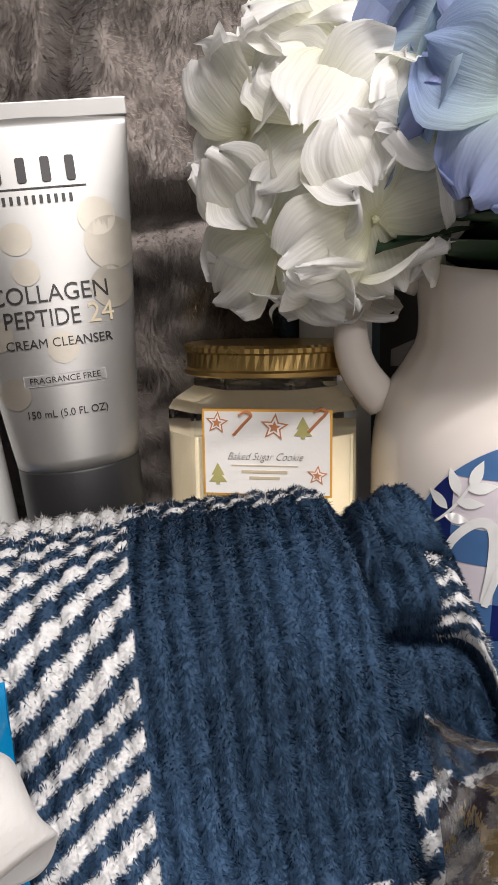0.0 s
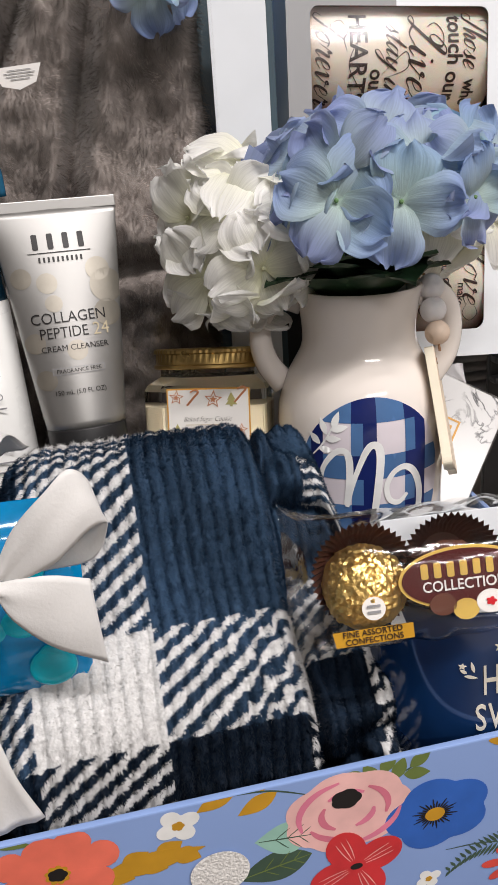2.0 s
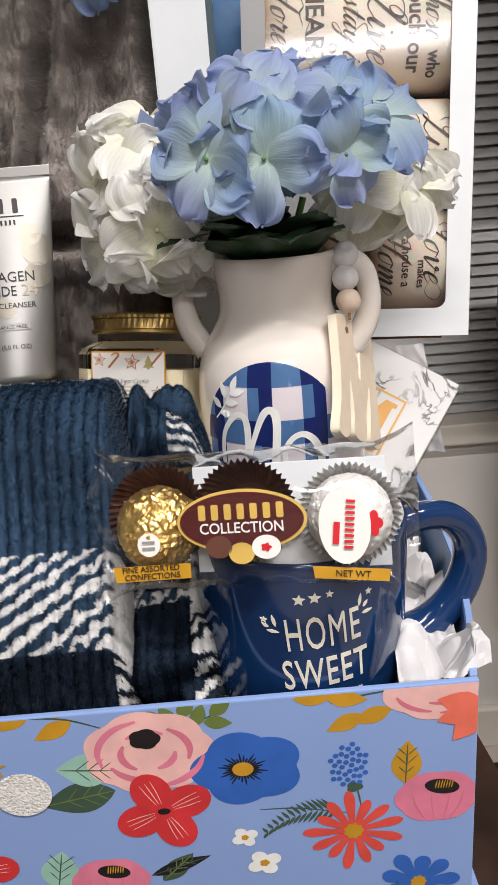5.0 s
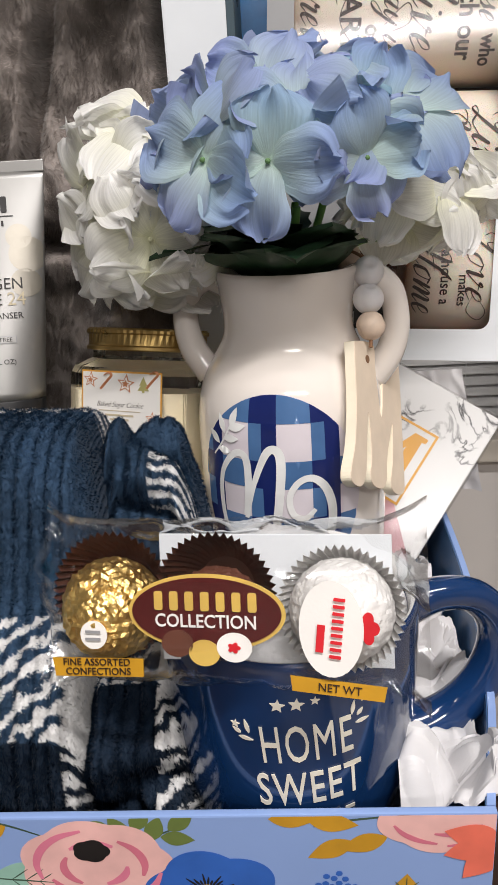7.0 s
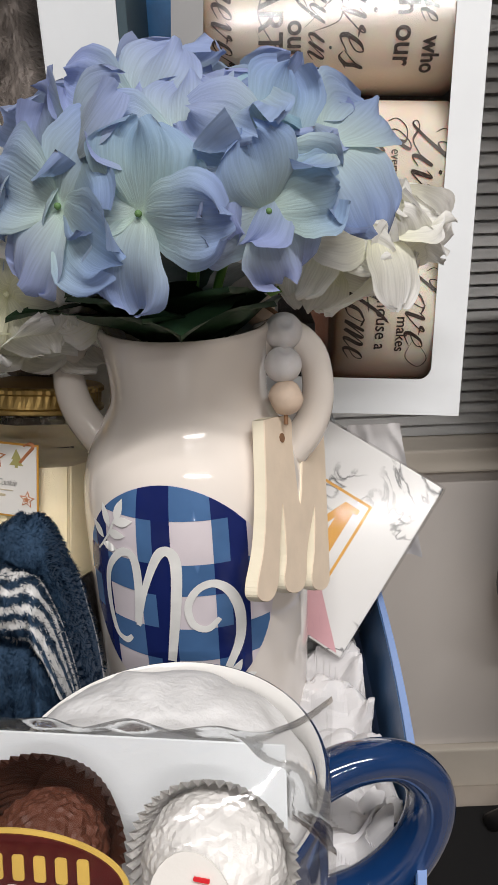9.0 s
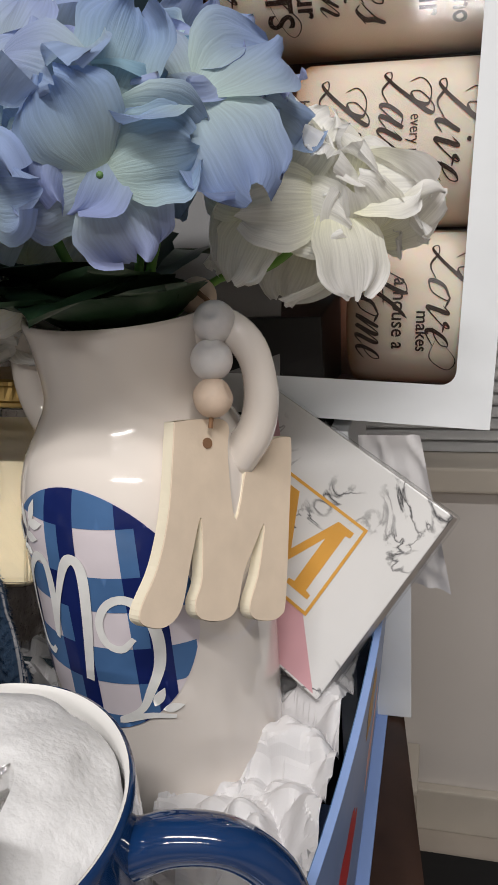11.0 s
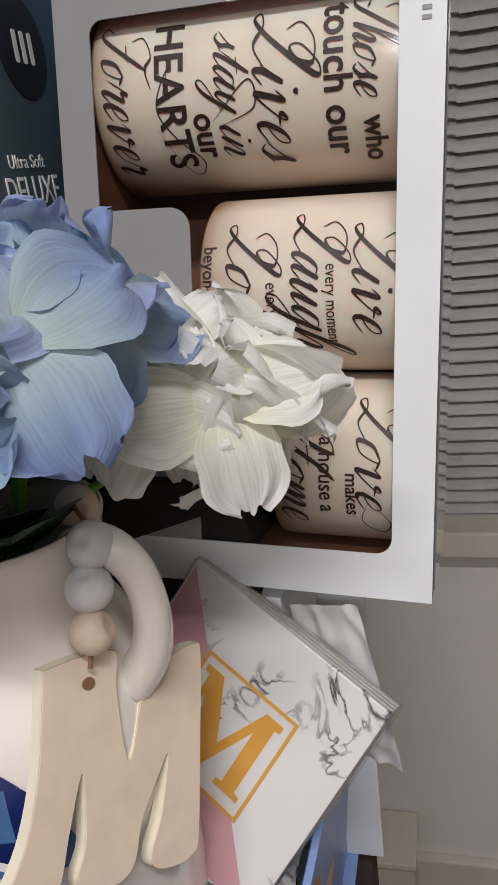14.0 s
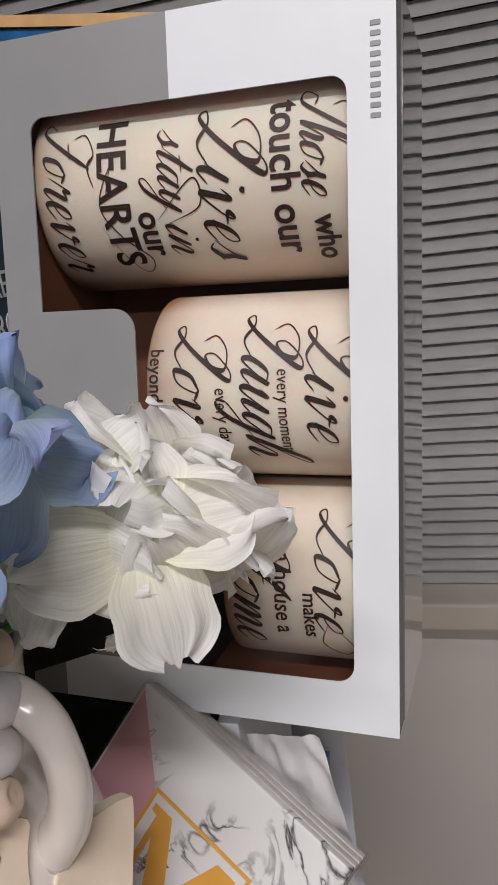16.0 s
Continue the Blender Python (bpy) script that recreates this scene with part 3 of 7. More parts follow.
def wall_strip(line, thick, inward, name, mat_out, z0=0.002, z1=RIM):
    bm = bmesh.new()
    ref = 0.206 if inward < 0 else BX0
    for z in (z0, z1):
        for off in (0, thick):
            for p in line:
                bm.verts.new((flare(p.x, ref, z) + inward * off, p.y, z))
    bm.verts.ensure_lookup_table()
    n = len(line)
    V = bm.verts
    for i in range(n - 1):
        bm.faces.new((V[i], V[i + 1], V[2 * n + i + 1], V[2 * n + i]))
        bm.faces.new((V[n + i], V[3 * n + i], V[3 * n + i + 1], V[n + i + 1]))
        bm.faces.new((V[2 * n + i], V[2 * n + i + 1], V[3 * n + i + 1], V[3 * n + i]))
        bm.faces.new((V[i], V[n + i], V[n + i + 1], V[i + 1]))
    bm.faces.new((V[0], V[2 * n], V[3 * n], V[n]))
    bm.faces.new((V[n - 1], V[2 * n - 1], V[4 * n - 1], V[3 * n - 1]))
    bmesh.ops.recalc_face_normals(bm, faces=bm.faces[:])
    return part(name, bm, mat_out, gift)


front_wall = part("front_wall", box(bmesh.new(), (BX0, FY, 0.002), (0.206, FY + 0.0032, RIM), 0.0008), M_box_blue, gift, "periwinkle paper printed with pink, red, blue and mustard flowers")
side_wall = wall_strip(right_line, 0.0032, -1, "side_wall", M_box_blue)
wall_strip(left_line, 0.0032, 1, "side_wall", M_box_blue)
wall_strip([Vector((p.x - 0.0032, p.y, 0)) for p in right_line], 0.0005, -1, "side_lining", M_box_in, z1=RIM - 0.001)
part("rear_wall", box(bmesh.new(), (BX0 - 0.014, 0.435, 0.002), (0.219, 0.4385, RIM), 0.0008), M_box_blue, gift)
part("rear_board", box(bmesh.new(), (BX0 - 0.037, 0.4388, 0.0025), (0.243, 0.4418, RIM + 0.03), 0.0008), M_card_white, gift, "white paper-covered hinge board")
part("base_board", box(bmesh.new(), (BX0 - 0.037, FY - 0.004, 0.0), (0.226, 0.4418, 0.0024), 0.0006), M_box_blue, gift)
part("front_lining", box(bmesh.new(), (BX0 + 0.005, FY + 0.0034, 0.003), (0.200, FY + 0.0042, RIM - 0.002)), M_box_in, gift)


# printed flowers, as thin layers of ink on the front
INKS = []


def ink(outline, material, y, name):
    bm = bmesh.new()
    INKS.append(name)
    slab(bm, [(max(BX0 + 0.001, min(0.2055, x)), min(RIM - 0.0006, z)) for x, z in outline], 0.00003, y - 0.0000007 * len(INKS))
    return part(name, bm, material, front_wall)


L1, L2, L3, L4 = FY - 0.00008, FY - 0.00018, FY - 0.00030, FY - 0.00042


def blob(cx, cz, rx, rz, lobes, depth, n=72, turn=0.0):
    return [(cx + rx * (1 - depth + depth * abs(math.cos(lobes * (a - turn) / 2))) * math.cos(a), cz + rz * (1 - depth + depth * abs(math.cos(lobes * (a - turn) / 2))) * math.sin(a)) for a in (2 * math.pi * k / n for k in range(n))]


def leafshape(x, z, length, width, angle, n=14):
    a = radians(angle)
    out = []
    for k in range(n + 1):
        t = k / n
        out.append((t * length, width * math.sin(math.pi * t ** 0.85)))
    for k in range(n - 1, 0, -1):
        t = k / n
        out.append((t * length, -width * math.sin(math.pi * t ** 0.85)))
    return [(x + p * math.cos(a) - q * math.sin(a), z + p * math.sin(a) + q * math.cos(a)) for p, q in out]


def stroke(pts, w, material, y, name, n=14):
    path = smooth_path([(p[0], p[1], 0) for p in pts], n)
    left, right = [], []
    for i, p in enumerate(path):
        t = (path[min(i + 1, n - 1)] - path[max(i - 1, 0)]).normalized()
        q = Vector((-t.y, t.x, 0)) * w * math.sin(math.pi * (0.12 + 0.76 * i / (n - 1))) / 2
        left.append((p.x + q.x, p.y + q.y))
        right.append((p.x - q.x, p.y - q.y))
    return ink(left + right[::-1], material, y, name)


def big_leaf(x, z, length, width, angle, material, vein):
    ink(leafshape(x, z, length, width, angle), material, L1, "printed_leaf")
    a = radians(angle)
    stroke([(x, z), (x + 0.5 * length * math.cos(a), z + 0.5 * length * math.sin(a)), (x + 0.93 * length * math.cos(a), z + 0.93 * length * math.sin(a))], 0.0007, vein, L2, "printed_vein")
    for t in (0.25, 0.45, 0.65):
        for s in (-1, 1):
            b = a + s * 0.75
            px, pz = x + t * length * math.cos(a), z + t * length * math.sin(a)
            e = width * 0.95 * math.sin(math.pi * t)
            stroke([(px, pz), (px + e * 0.6 * math.cos(b), pz + e * 0.6 * math.sin(b)), (px + e * 1.1 * math.cos(b), pz + e * 1.1 * math.sin(b))], 0.0005, vein, L2, "printed_vein", 6)


def rose(cx, cz, r):
    ink(blob(cx, cz, r * 1.12, r * 0.86, 7, 0.08), M_p_pink, L2, "printed_rose")
    for k, (a0, a1, q) in enumerate(((100, 200, 0.82), (205, 275, 0.70), (275, 350, 0.88), (-20, 60, 0.66), (60, 130, 0.52), (150, 240, 0.45), (285, 360, 0.42))):
        stroke([(cx + q * r * 1.05 * math.cos(radians(a)), cz + q * r * 0.82 * math.sin(radians(a))) for a in np.linspace(a0, a1, 5)], 0.0032, M_p_rose if k % 2 else M_p_mid, L3, "printed_petal_line")
    ink(blob(cx - 0.001, cz + r * 0.30, r * 0.27, r * 0.21, 5, 0.12), M_ink_black, L4, "printed_centre")


def poppy(cx, cz, r, material, turn=0.4):
    for k in range(4):
        a = turn + k * math.pi / 2
        ink(ellipse(cx + 0.52 * r * math.cos(a), cz + 0.52 * r * math.sin(a), 0.50 * r, 0.40 * r, 28, a), material, L3 - 0.00002 * k, "printed_petal")
        for d in (-0.25, 0, 0.25):
            stroke([(cx + 0.2 * r * math.cos(a + d), cz + 0.2 * r * math.sin(a + d)), (cx + 0.5 * r * math.cos(a + d * 0.8), cz + 0.5 * r * math.sin(a + d * 0.8)), (cx + 0.8 * r * math.cos(a + d * 0.6), cz + 0.8 * r * math.sin(a + d * 0.6))], 0.0004, M_p_pink, L4, "printed_petal_line", 6)
    ink(ellipse(cx, cz, 0.13 * r, 0.08 * r), M_ink_black, L4 - 0.00006, "printed_centre")


def petalshape(cx, cz, length, width, a, n=8):
    out = [(0.12 * length, -0.35 * width), ]
    out += [(0.74 * length + 0.26 * length * math.sin(radians(-90 + 180 * k / n) + math.pi / 2), width * math.sin(radians(-90 + 180 * k / n))) for k in range(n + 1)]
    out.append((0.12 * length, 0.35 * width))
    return [(cx + p * math.cos(a) - q * math.sin(a), cz + p * math.sin(a) + q * math.cos(a)) for p, q in out]


def daisy(cx, cz, r, petals, material, width, turn=0.0):
    for k in range(petals):
        ink(petalshape(cx, cz, r * (1 - 0.10 * (k % 3)), width, turn + 2 * math.pi * k / petals), material, L2 - 0.000008 * k, "printed_petal")
    ink(blob(cx, cz, r * 0.2, r * 0.2, 9, 0.2), M_p_mustard, L4, "printed_centre")


def small_white(cx, cz, r):
    ink(blob(cx, cz, r, r * 0.9, 4, 0.4, turn=0.5), M_ink_white, L2, "printed_flower")
    ink(blob(cx, cz, r * 0.28, r * 0.25, 5, 0.2), M_p_mustard, L3, "printed_centre")


def tulip(cx, cz, r):
    ink(blob(cx, cz, r * 1.12, r * 0.84, 6, 0.06), M_p_mid, L2, "printed_flower")
    ink(ellipse(cx + 0.12 * r, cz + 0.33 * r, 0.46 * r, 0.24 * r, 20, -0.2), M_ink_black, L3, "printed_centre")
    for k in range(7):
        x = cx - 0.06 * r + 0.07 * r * k
        stroke([(x, cz + 0.28 * r), (x + 0.02 * r, cz + 0.4 * r), (x + 0.05 * r, cz + 0.55 * r)], 0.0006, M_p_mustard, L4, "printed_stamen", 5)
    for s in (-0.6, -0.15, 0.3, 0.65):
        stroke([(cx + s * r * 0.5, cz - 0.75 * r), (cx + s * r * 0.9, cz - 0.3 * r), (cx + s * r * 1.05, cz + 0.1 * r)], 0.0006, M_p_rose, L3, "printed_petal_line", 8)


def twig(x, z, ang, mat_leaf, lmul=1.0):
    a = radians(ang)
    stroke([(x, z), (x + 0.02 * lmul * math.cos(a), z + 0.02 * lmul * math.sin(a)), (x + 0.042 * lmul * math.cos(a + 0.15), z + 0.042 * lmul * math.sin(a + 0.15))], 0.0009, M_p_green, L1, "printed_twig")
    for t, s in ((0.4, 1), (0.55, -1), (0.85, 1), (0.95, -1)):
        px, pz = x + 0.040 * lmul * t * math.cos(a), z + 0.040 * lmul * t * math.sin(a)
        ink(leafshape(px, pz, 0.019 * lmul, 0.0042 * lmul, ang + s * 48), mat_leaf, L1 - 0.00004, "printed_leaf")


rose(0.062, 0.155, 0.026)
big_leaf(0.045, 0.136, -0.034, 0.0085, 10, M_p_green, M_p_olive)
big_leaf(0.046, 0.147, -0.026, 0.009, -6, M_p_mint, M_p_green)
twig(0.046, 0.169, 158, M_p_mustard)
stroke([(0.068, 0.163), (0.076, 0.170), (0.080, 0.178)], 0.0009, M_p_green, L1, "printed_twig")
stroke([(0.074, 0.164), (0.084, 0.169), (0.093, 0.173)], 0.0009, M_p_green, L1, "printed_twig")
for x, z, a in ((0.075, 0.168, 120), (0.077, 0.172, 60), (0.083, 0.167, 70), (0.087, 0.169, -8), (0.090, 0.172, 40), (0.070, 0.172, 165)):
    ink(leafshape(x, z, 0.0125, 0.0034, a), M_p_olive, L1 - 0.00004, "printed_leaf")
ink(blob(0.104, 0.142, 0.0255, 0.0205, 5, 0.16, turn=0.6), M_p_blue, L2, "printed_flower")
for k in range(30):
    a = 2 * math.pi * k / 30
    stroke([(0.102 + 0.004 * math.cos(a), 0.142 + 0.003 * math.sin(a)), (0.102 + 0.0062 * math.cos(a), 0.142 + 0.005 * math.sin(a)), (0.102 + (0.0075 + 0.0018 * (k % 3)) * math.cos(a), 0.142 + (0.006 + 0.0015 * (k % 3)) * math.sin(a))], 0.0009, M_ink_black, L3, "printed_stamen", 5)
ink(ellipse(0.102, 0.142, 0.0047, 0.0038), M_p_mustard, L4, "printed_centre")
poppy(0.065, 0.122, 0.0225, M_p_red)
ink(ellipse(0.0045, 0.1385, 0.0128, 0.0118, 40), M_velcro, FY - 0.0009, "fabric_dot")["label"] = "white looped fabric fastener dot"
stroke([(0.142, 0.173), (0.156, 0.176), (0.176, 0.178)], 0.0009, M_p_green, L1, "printed_twig")
for x, z, a in ((0.140, 0.176, -8), (0.156, 0.166, 205), (0.168, 0.168, 200), (0.126, 0.177, 0)):
    ink(leafshape(x, z, 0.018, 0.0042, a), M_p_mustard, L1 - 0.00004, "printed_leaf")
ink(blob(0.189, 0.178, 0.026, 0.018, 7, 0.08), M_p_pink, L2, "printed_rose")
for a0, a1, q in ((200, 260, 0.8), (250, 330, 0.55), (270, 350, 0.85)):
    stroke([(0.189 + q * 0.025 * math.cos(radians(a)), 0.178 + q * 0.017 * math.sin(radians(a))) for a in np.linspace(a0, a1, 5)], 0.0022, M_p_rose, L3, "printed_petal_line")
for a in (165, 195, 230):
    ink(leafshape(0.209, 0.165, 0.022, 0.006, a), M_p_coral, L4, "printed_petal")
for k in range(34):
    a, q = k * 2.399, 0.0105 * math.sqrt((k + 0.5) / 34)
    ink(ellipse(0.149 + q * 0.85 * math.cos(a), 0.139 + q * 1.15 * math.sin(a), 0.0013, 0.0013, 9), M_p_blue, L2, "printed_berry")
stroke([(0.152, 0.127), (0.153, 0.121), (0.154, 0.114)], 0.0008, M_p_green, L1, "printed_twig")
ink(blob(0.151, 0.1265, 0.004, 0.003, 3, 0.3), M_p_green, L2, "printed_leaf")
big_leaf(0.174, 0.126, 0.024, 0.0068, 87, M_p_mustard, M_p_green)
tulip(0.1885, 0.117, 0.0175)
for k in range(13):
    x, z = 0.142 - 0.0026 * k, 0.114 + 0.0006 * k - 0.00012 * k * k
    for s in (60, -55):
        ink(leafshape(x, z, 0.010 - 0.0005 * k, 0.0008, 180 + s * 0.9, 6), M_p_green, L1, "printed_fern")
stroke([(0.147, 0.112), (0.125, 0.117), (0.108, 0.118)], 0.0007, M_p_green, L1, "printed_twig")
daisy(0.150, 0.101, 0.0235, 13, M_p_scarlet, 0.0026, 0.2)
small_white(0.100, 0.1025, 0.0065)
small_white(0.108, 0.086, 0.0085)
small_white(-0.0105, 0.169, 0.0098)
big_leaf(0.060, 0.080, 0.022, 0.005, 45, M_p_green, M_p_olive)
big_leaf(0.055, 0.084, 0.030, 0.0035, 18, M_ink_black, M_p_green)
tulip(0.036, 0.083, 0.0165)
big_leaf(0.011, 0.080, 0.024, 0.009, 78, M_p_mint, M_p_green)
daisy(-0.060, 0.158, 0.026, 8, M_p_coral, 0.0075, 0.3)
ink(blob(-0.060, 0.158, 0.004, 0.0035, 5, 0.15), M_ink_black, L4 - 0.00006, "printed_centre")
for k in range(5):
    ink(leafshape(-0.042 + 0.007 * k, 0.152 + 0.0008 * k, 0.013, 0.0048, 28 if k % 2 else -28), M_p_mustard, L1, "printed_leaf")
ink(leafshape(-0.044, 0.151, 0.044, 0.0055, 5), M_p_mustard, L2, "printed_leaf")
rose(-0.115, 0.140, 0.026)
twig(-0.120, 0.172, 20, M_p_olive)
tulip(-0.075, 0.098, 0.020)
poppy(-0.025, 0.095, 0.020, M_p_red, 0.1)
daisy(0.180, 0.066, 0.020, 9, M_p_blue, 0.004)
rose(0.130, 0.045, 0.024)
poppy(0.060, 0.035, 0.022, M_p_coral)
tulip(-0.010, 0.040, 0.02)


# the same print on the right side, seen at a slant
def on_right(p):
    s = (p.x + 0.15) / 0.36 * (len(right_line) - 1)
    k = max(0, min(len(right_line) - 2, int(s)))
    q = right_line[k].lerp(right_line[k + 1], s - k)
    return Vector((flare(q.x, 0.206, p.z) + (FY - p.y), q.y, p.z))


for cx, cz, rx, rz, m in ((-0.02, 0.150, 0.020, 0.018, M_p_coral), (0.05, 0.120, 0.024, 0.020, M_p_red), (0.10, 0.155, 0.016, 0.015, M_p_mustard), (0.13, 0.100, 0.026, 0.022, M_p_pink), (-0.07, 0.110, 0.022, 0.020, M_p_blue), (0.02, 0.070, 0.022, 0.02, M_p_mid), (-0.10, 0.160, 0.018, 0.014, M_p_pink), (0.16, 0.160, 0.014, 0.014, M_ink_white)):
    bm = slab(bmesh.new(), blob(cx, cz, rx, rz, 5, 0.25), 0.00003, FY - 0.0002)
    columns(bm, -0.14, 0.20, 0.004)
    remap(part("printed_flower", bm, m, side_wall), on_right)


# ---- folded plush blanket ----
NAVY, SHADE_NAVY, CREAM = np.array((0.035, 0.070, 0.126)), np.array((0.011, 0.021, 0.039)), np.array((0.60, 0.597, 0.592))


def blanket_colour(x, s, rng, jitter, patch):
    """Buffalo check: solid where two like bands cross, slanted twill stripes where they differ."""
    white_col = (((x + 0.0095) % 0.112) > 0.060) & ((s > 0.298) | (x < 0))
    white_row = ((s > 0.304) & (s < 0.351)) | (s < 0.198)
    inside = (s > 0.236) & (s < 0.266) & (x > 0.042) & (x < 0.066) & patch
    lean = np.where(inside, 0.15, 0.60)
    tw = np.sin(2 * math.pi * (s * 0.80 + x * lean + jitter) / np.where(inside, 0.0056, 0.0078)) > 0.0
    # the same navy, darkened low on the front drop for its shade
    dark = np.where((s > 0.351)[:, None], SHADE_NAVY, NAVY)
    mixed = (white_col != white_row) | inside
    white = np.where(mixed, tw, white_col & white_row)
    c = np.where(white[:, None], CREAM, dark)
    return c * rng.uniform(0.90, 1.10, (len(x), 1))


def blanket_fold(name, x0, x1, prof, rl, rr, parent, rng, sag, dens, shift=0.0, along=0.0, rough=0.0):
    nu, nv = int((x1 - x0) / 0.00055), 520
    path = smooth_path([(0, y, z) for y, z in prof], nv)
    P = np.array([(p.y, p.z) for p in path])
    arc = np.concatenate([[0], np.cumsum(np.linalg.norm(np.diff(P, axis=0), axis=1))])
    cy, cz = 0.155, 0.13
    xs = np.linspace(x0, x1, nu)
    X, S = np.meshgrid(xs, arc, indexing="ij")
    Y = np.tile(P[:, 0], (nu, 1))
    Z = np.tile(P[:, 1], (nu, 1))
    dl, dr = np.clip((X - x0) / rl, 0, 1), np.clip((x1 - X) / rr, 0, 1)
    k = np.sqrt(np.clip(1 - (1 - dl) ** 2, 0, 1)) * np.sqrt(np.clip(1 - (1 - dr) ** 2, 0, 1))
    k = 0.12 + 0.88 * k
    Y, Z = cy + (Y - cy) * (0.55 + 0.45 * k), cz + (Z - cz) * k
    Z = Z - sag(X) * np.clip((Z - 0.16) / 0.12, 0, 1)
    wob = value_noise(X * 26 + 40, S * 26 + 7, 3) * 0.7
    ny, nz = np.gradient(Z, axis=1), -np.gradient(Y, axis=1)
    ln = np.sqrt(ny ** 2 + nz ** 2) + 1e-9
    ny, nz = -ny / ln, -nz / ln
    flip = np.sign((ny * (Y - cy) + nz * (Z - cz)).mean())
    ny, nz = ny * flip, nz * flip
    clump = value_noise(X * 330 + 9, S * 150 + 3, 5) + 0.6 * value_noise(X * 620, S * 330, 6)
    rib = 0.0021 * np.abs(np.sin(math.pi * (X + 0.0022 * wob) / 0.0064)) ** 0.7 + 0.0024 * wob + rough * (1.5 * value_noise(X * 55 + 3, S * 52, 21) + 1.0 * value_noise(X * 110, S * 100 + 5, 22)) - 1.2 * rough * np.exp(-((S - 0.232 - 0.10 * (X - 0.07)) / 0.0045) ** 2) - 0.9 * rough * np.exp(-((S - 0.282 + 0.2 * (X - 0.07)) / 0.004) ** 2) + 0.0003 * clump + 0.0002 * value_noise(X * 1100, S * 700, 8) + rng.normal(0, 0.00006, X.shape)
    Y, Z = Y + ny * rib, Z + nz * rib
    V = np.stack([X, Y, Z], 2).reshape(-1, 3)
    base = from_arrays(name, V, grid_faces(nu, nv), M_blanket, parent)
    jit = (wob * 0.0024 + 0.0003 * clump + 0.0004 * value_noise(X * 900, S * 600, 9) + rng.normal(0, 0.0003, X.shape)).ravel()
    fuzzy = (np.clip((X - 0.012) / 0.02, 0, 1) * np.clip((S - 0.300) / 0.01, 0, 1)).ravel()
    jit = jit + fuzzy * (0.0022 * value_noise(X * 170, S * 150 + 9, 61) + 0.0016 * value_noise(X * 380, S * 330, 62)).ravel()
    if rough:
        jit = jit + (0.0012 * value_noise(X * 130, S * 120 + 3, 63) + 0.0007 * value_noise(X * 420, S * 300, 64)).ravel()
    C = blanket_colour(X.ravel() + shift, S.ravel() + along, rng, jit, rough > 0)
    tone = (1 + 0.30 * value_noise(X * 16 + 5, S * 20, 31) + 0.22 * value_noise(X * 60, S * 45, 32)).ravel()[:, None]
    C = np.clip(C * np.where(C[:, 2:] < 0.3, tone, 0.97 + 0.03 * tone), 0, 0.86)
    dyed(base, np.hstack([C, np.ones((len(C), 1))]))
    N = grid_normals(np.stack([X, Y, Z], 2), np.stack([np.zeros_like(X), ny, nz], 2)).reshape(-1, 3)
    pick = rng.integers(0, len(V), dens)
    off = rng.uniform(-0.0006, 0.0006, (dens, 3))
    px, ps = X.ravel()[pick], S.ravel()[pick]
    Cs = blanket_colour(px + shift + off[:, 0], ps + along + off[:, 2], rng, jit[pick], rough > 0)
    keep = (Cs[:, 2] < 0.3) | (rng.uniform(0, 1, dens) < 0.16)
    pick, off, px, ps, Cs = pick[keep], off[keep], px[keep], ps[keep], Cs[keep]
    dens = len(pick)
    tuft = value_noise(px * 420 + 11, ps * 260 + 5, 41)
    shade = tone[pick] * rng.uniform(0.70, 1.45, (dens, 1)) * (1 + 0.22 * tuft[:, None])
    Cs = np.clip(Cs * np.where(Cs[:, 2:] < 0.3, shade, rng.uniform(0.92, 1.05, (dens, 1))), 0, 0.86)
    lean = np.stack([0.75 * value_noise(px * 300, ps * 190 + 31, 42), -0.35 + 0.6 * tuft, -0.40 + 0.6 * value_noise(px * 280 + 17, ps * 200, 43)], 1)
    strands("nap", V[pick] + off, N[pick], Cs, 0.0017, 0.00017, lean, rng, M_nap, base, "short plush pile")
    return base


rng = np.random.default_rng(5)
blanket = thing("blanket", "navy and white buffalo check plush blanket, folded in the box", "blanket")
PROF = [(0.232, 0.11), (0.231, 0.20), (0.226, 0.262), (0.210, 0.284), (0.188, 0.290), (0.164, 0.288), (0.147, 0.275), (0.134, 0.250), (0.118, 0.231), (0.098, 0.218), (0.083, 0.203), (0.078, 0.175), (0.079, 0.12)]
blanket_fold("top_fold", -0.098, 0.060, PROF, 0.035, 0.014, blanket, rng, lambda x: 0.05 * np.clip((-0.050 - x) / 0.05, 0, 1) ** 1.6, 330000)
PROF2 = [(0.226, 0.11), (0.224, 0.20), (0.218, 0.262), (0.204, 0.285), (0.186, 0.287), (0.170, 0.266), (0.158, 0.238), (0.140, 0.222), (0.115, 0.205), (0.095, 0.190), (0.086, 0.165), (0.086, 0.12)]
blanket_fold("side_fold", 0.048, 0.101, PROF2, 0.013, 0.018, blanket, rng, lambda x: 0.009 + 0.006 * np.clip((x - 0.06) / 0.03, 0, 1), 120000, -0.033, 0.036, 0.0056)


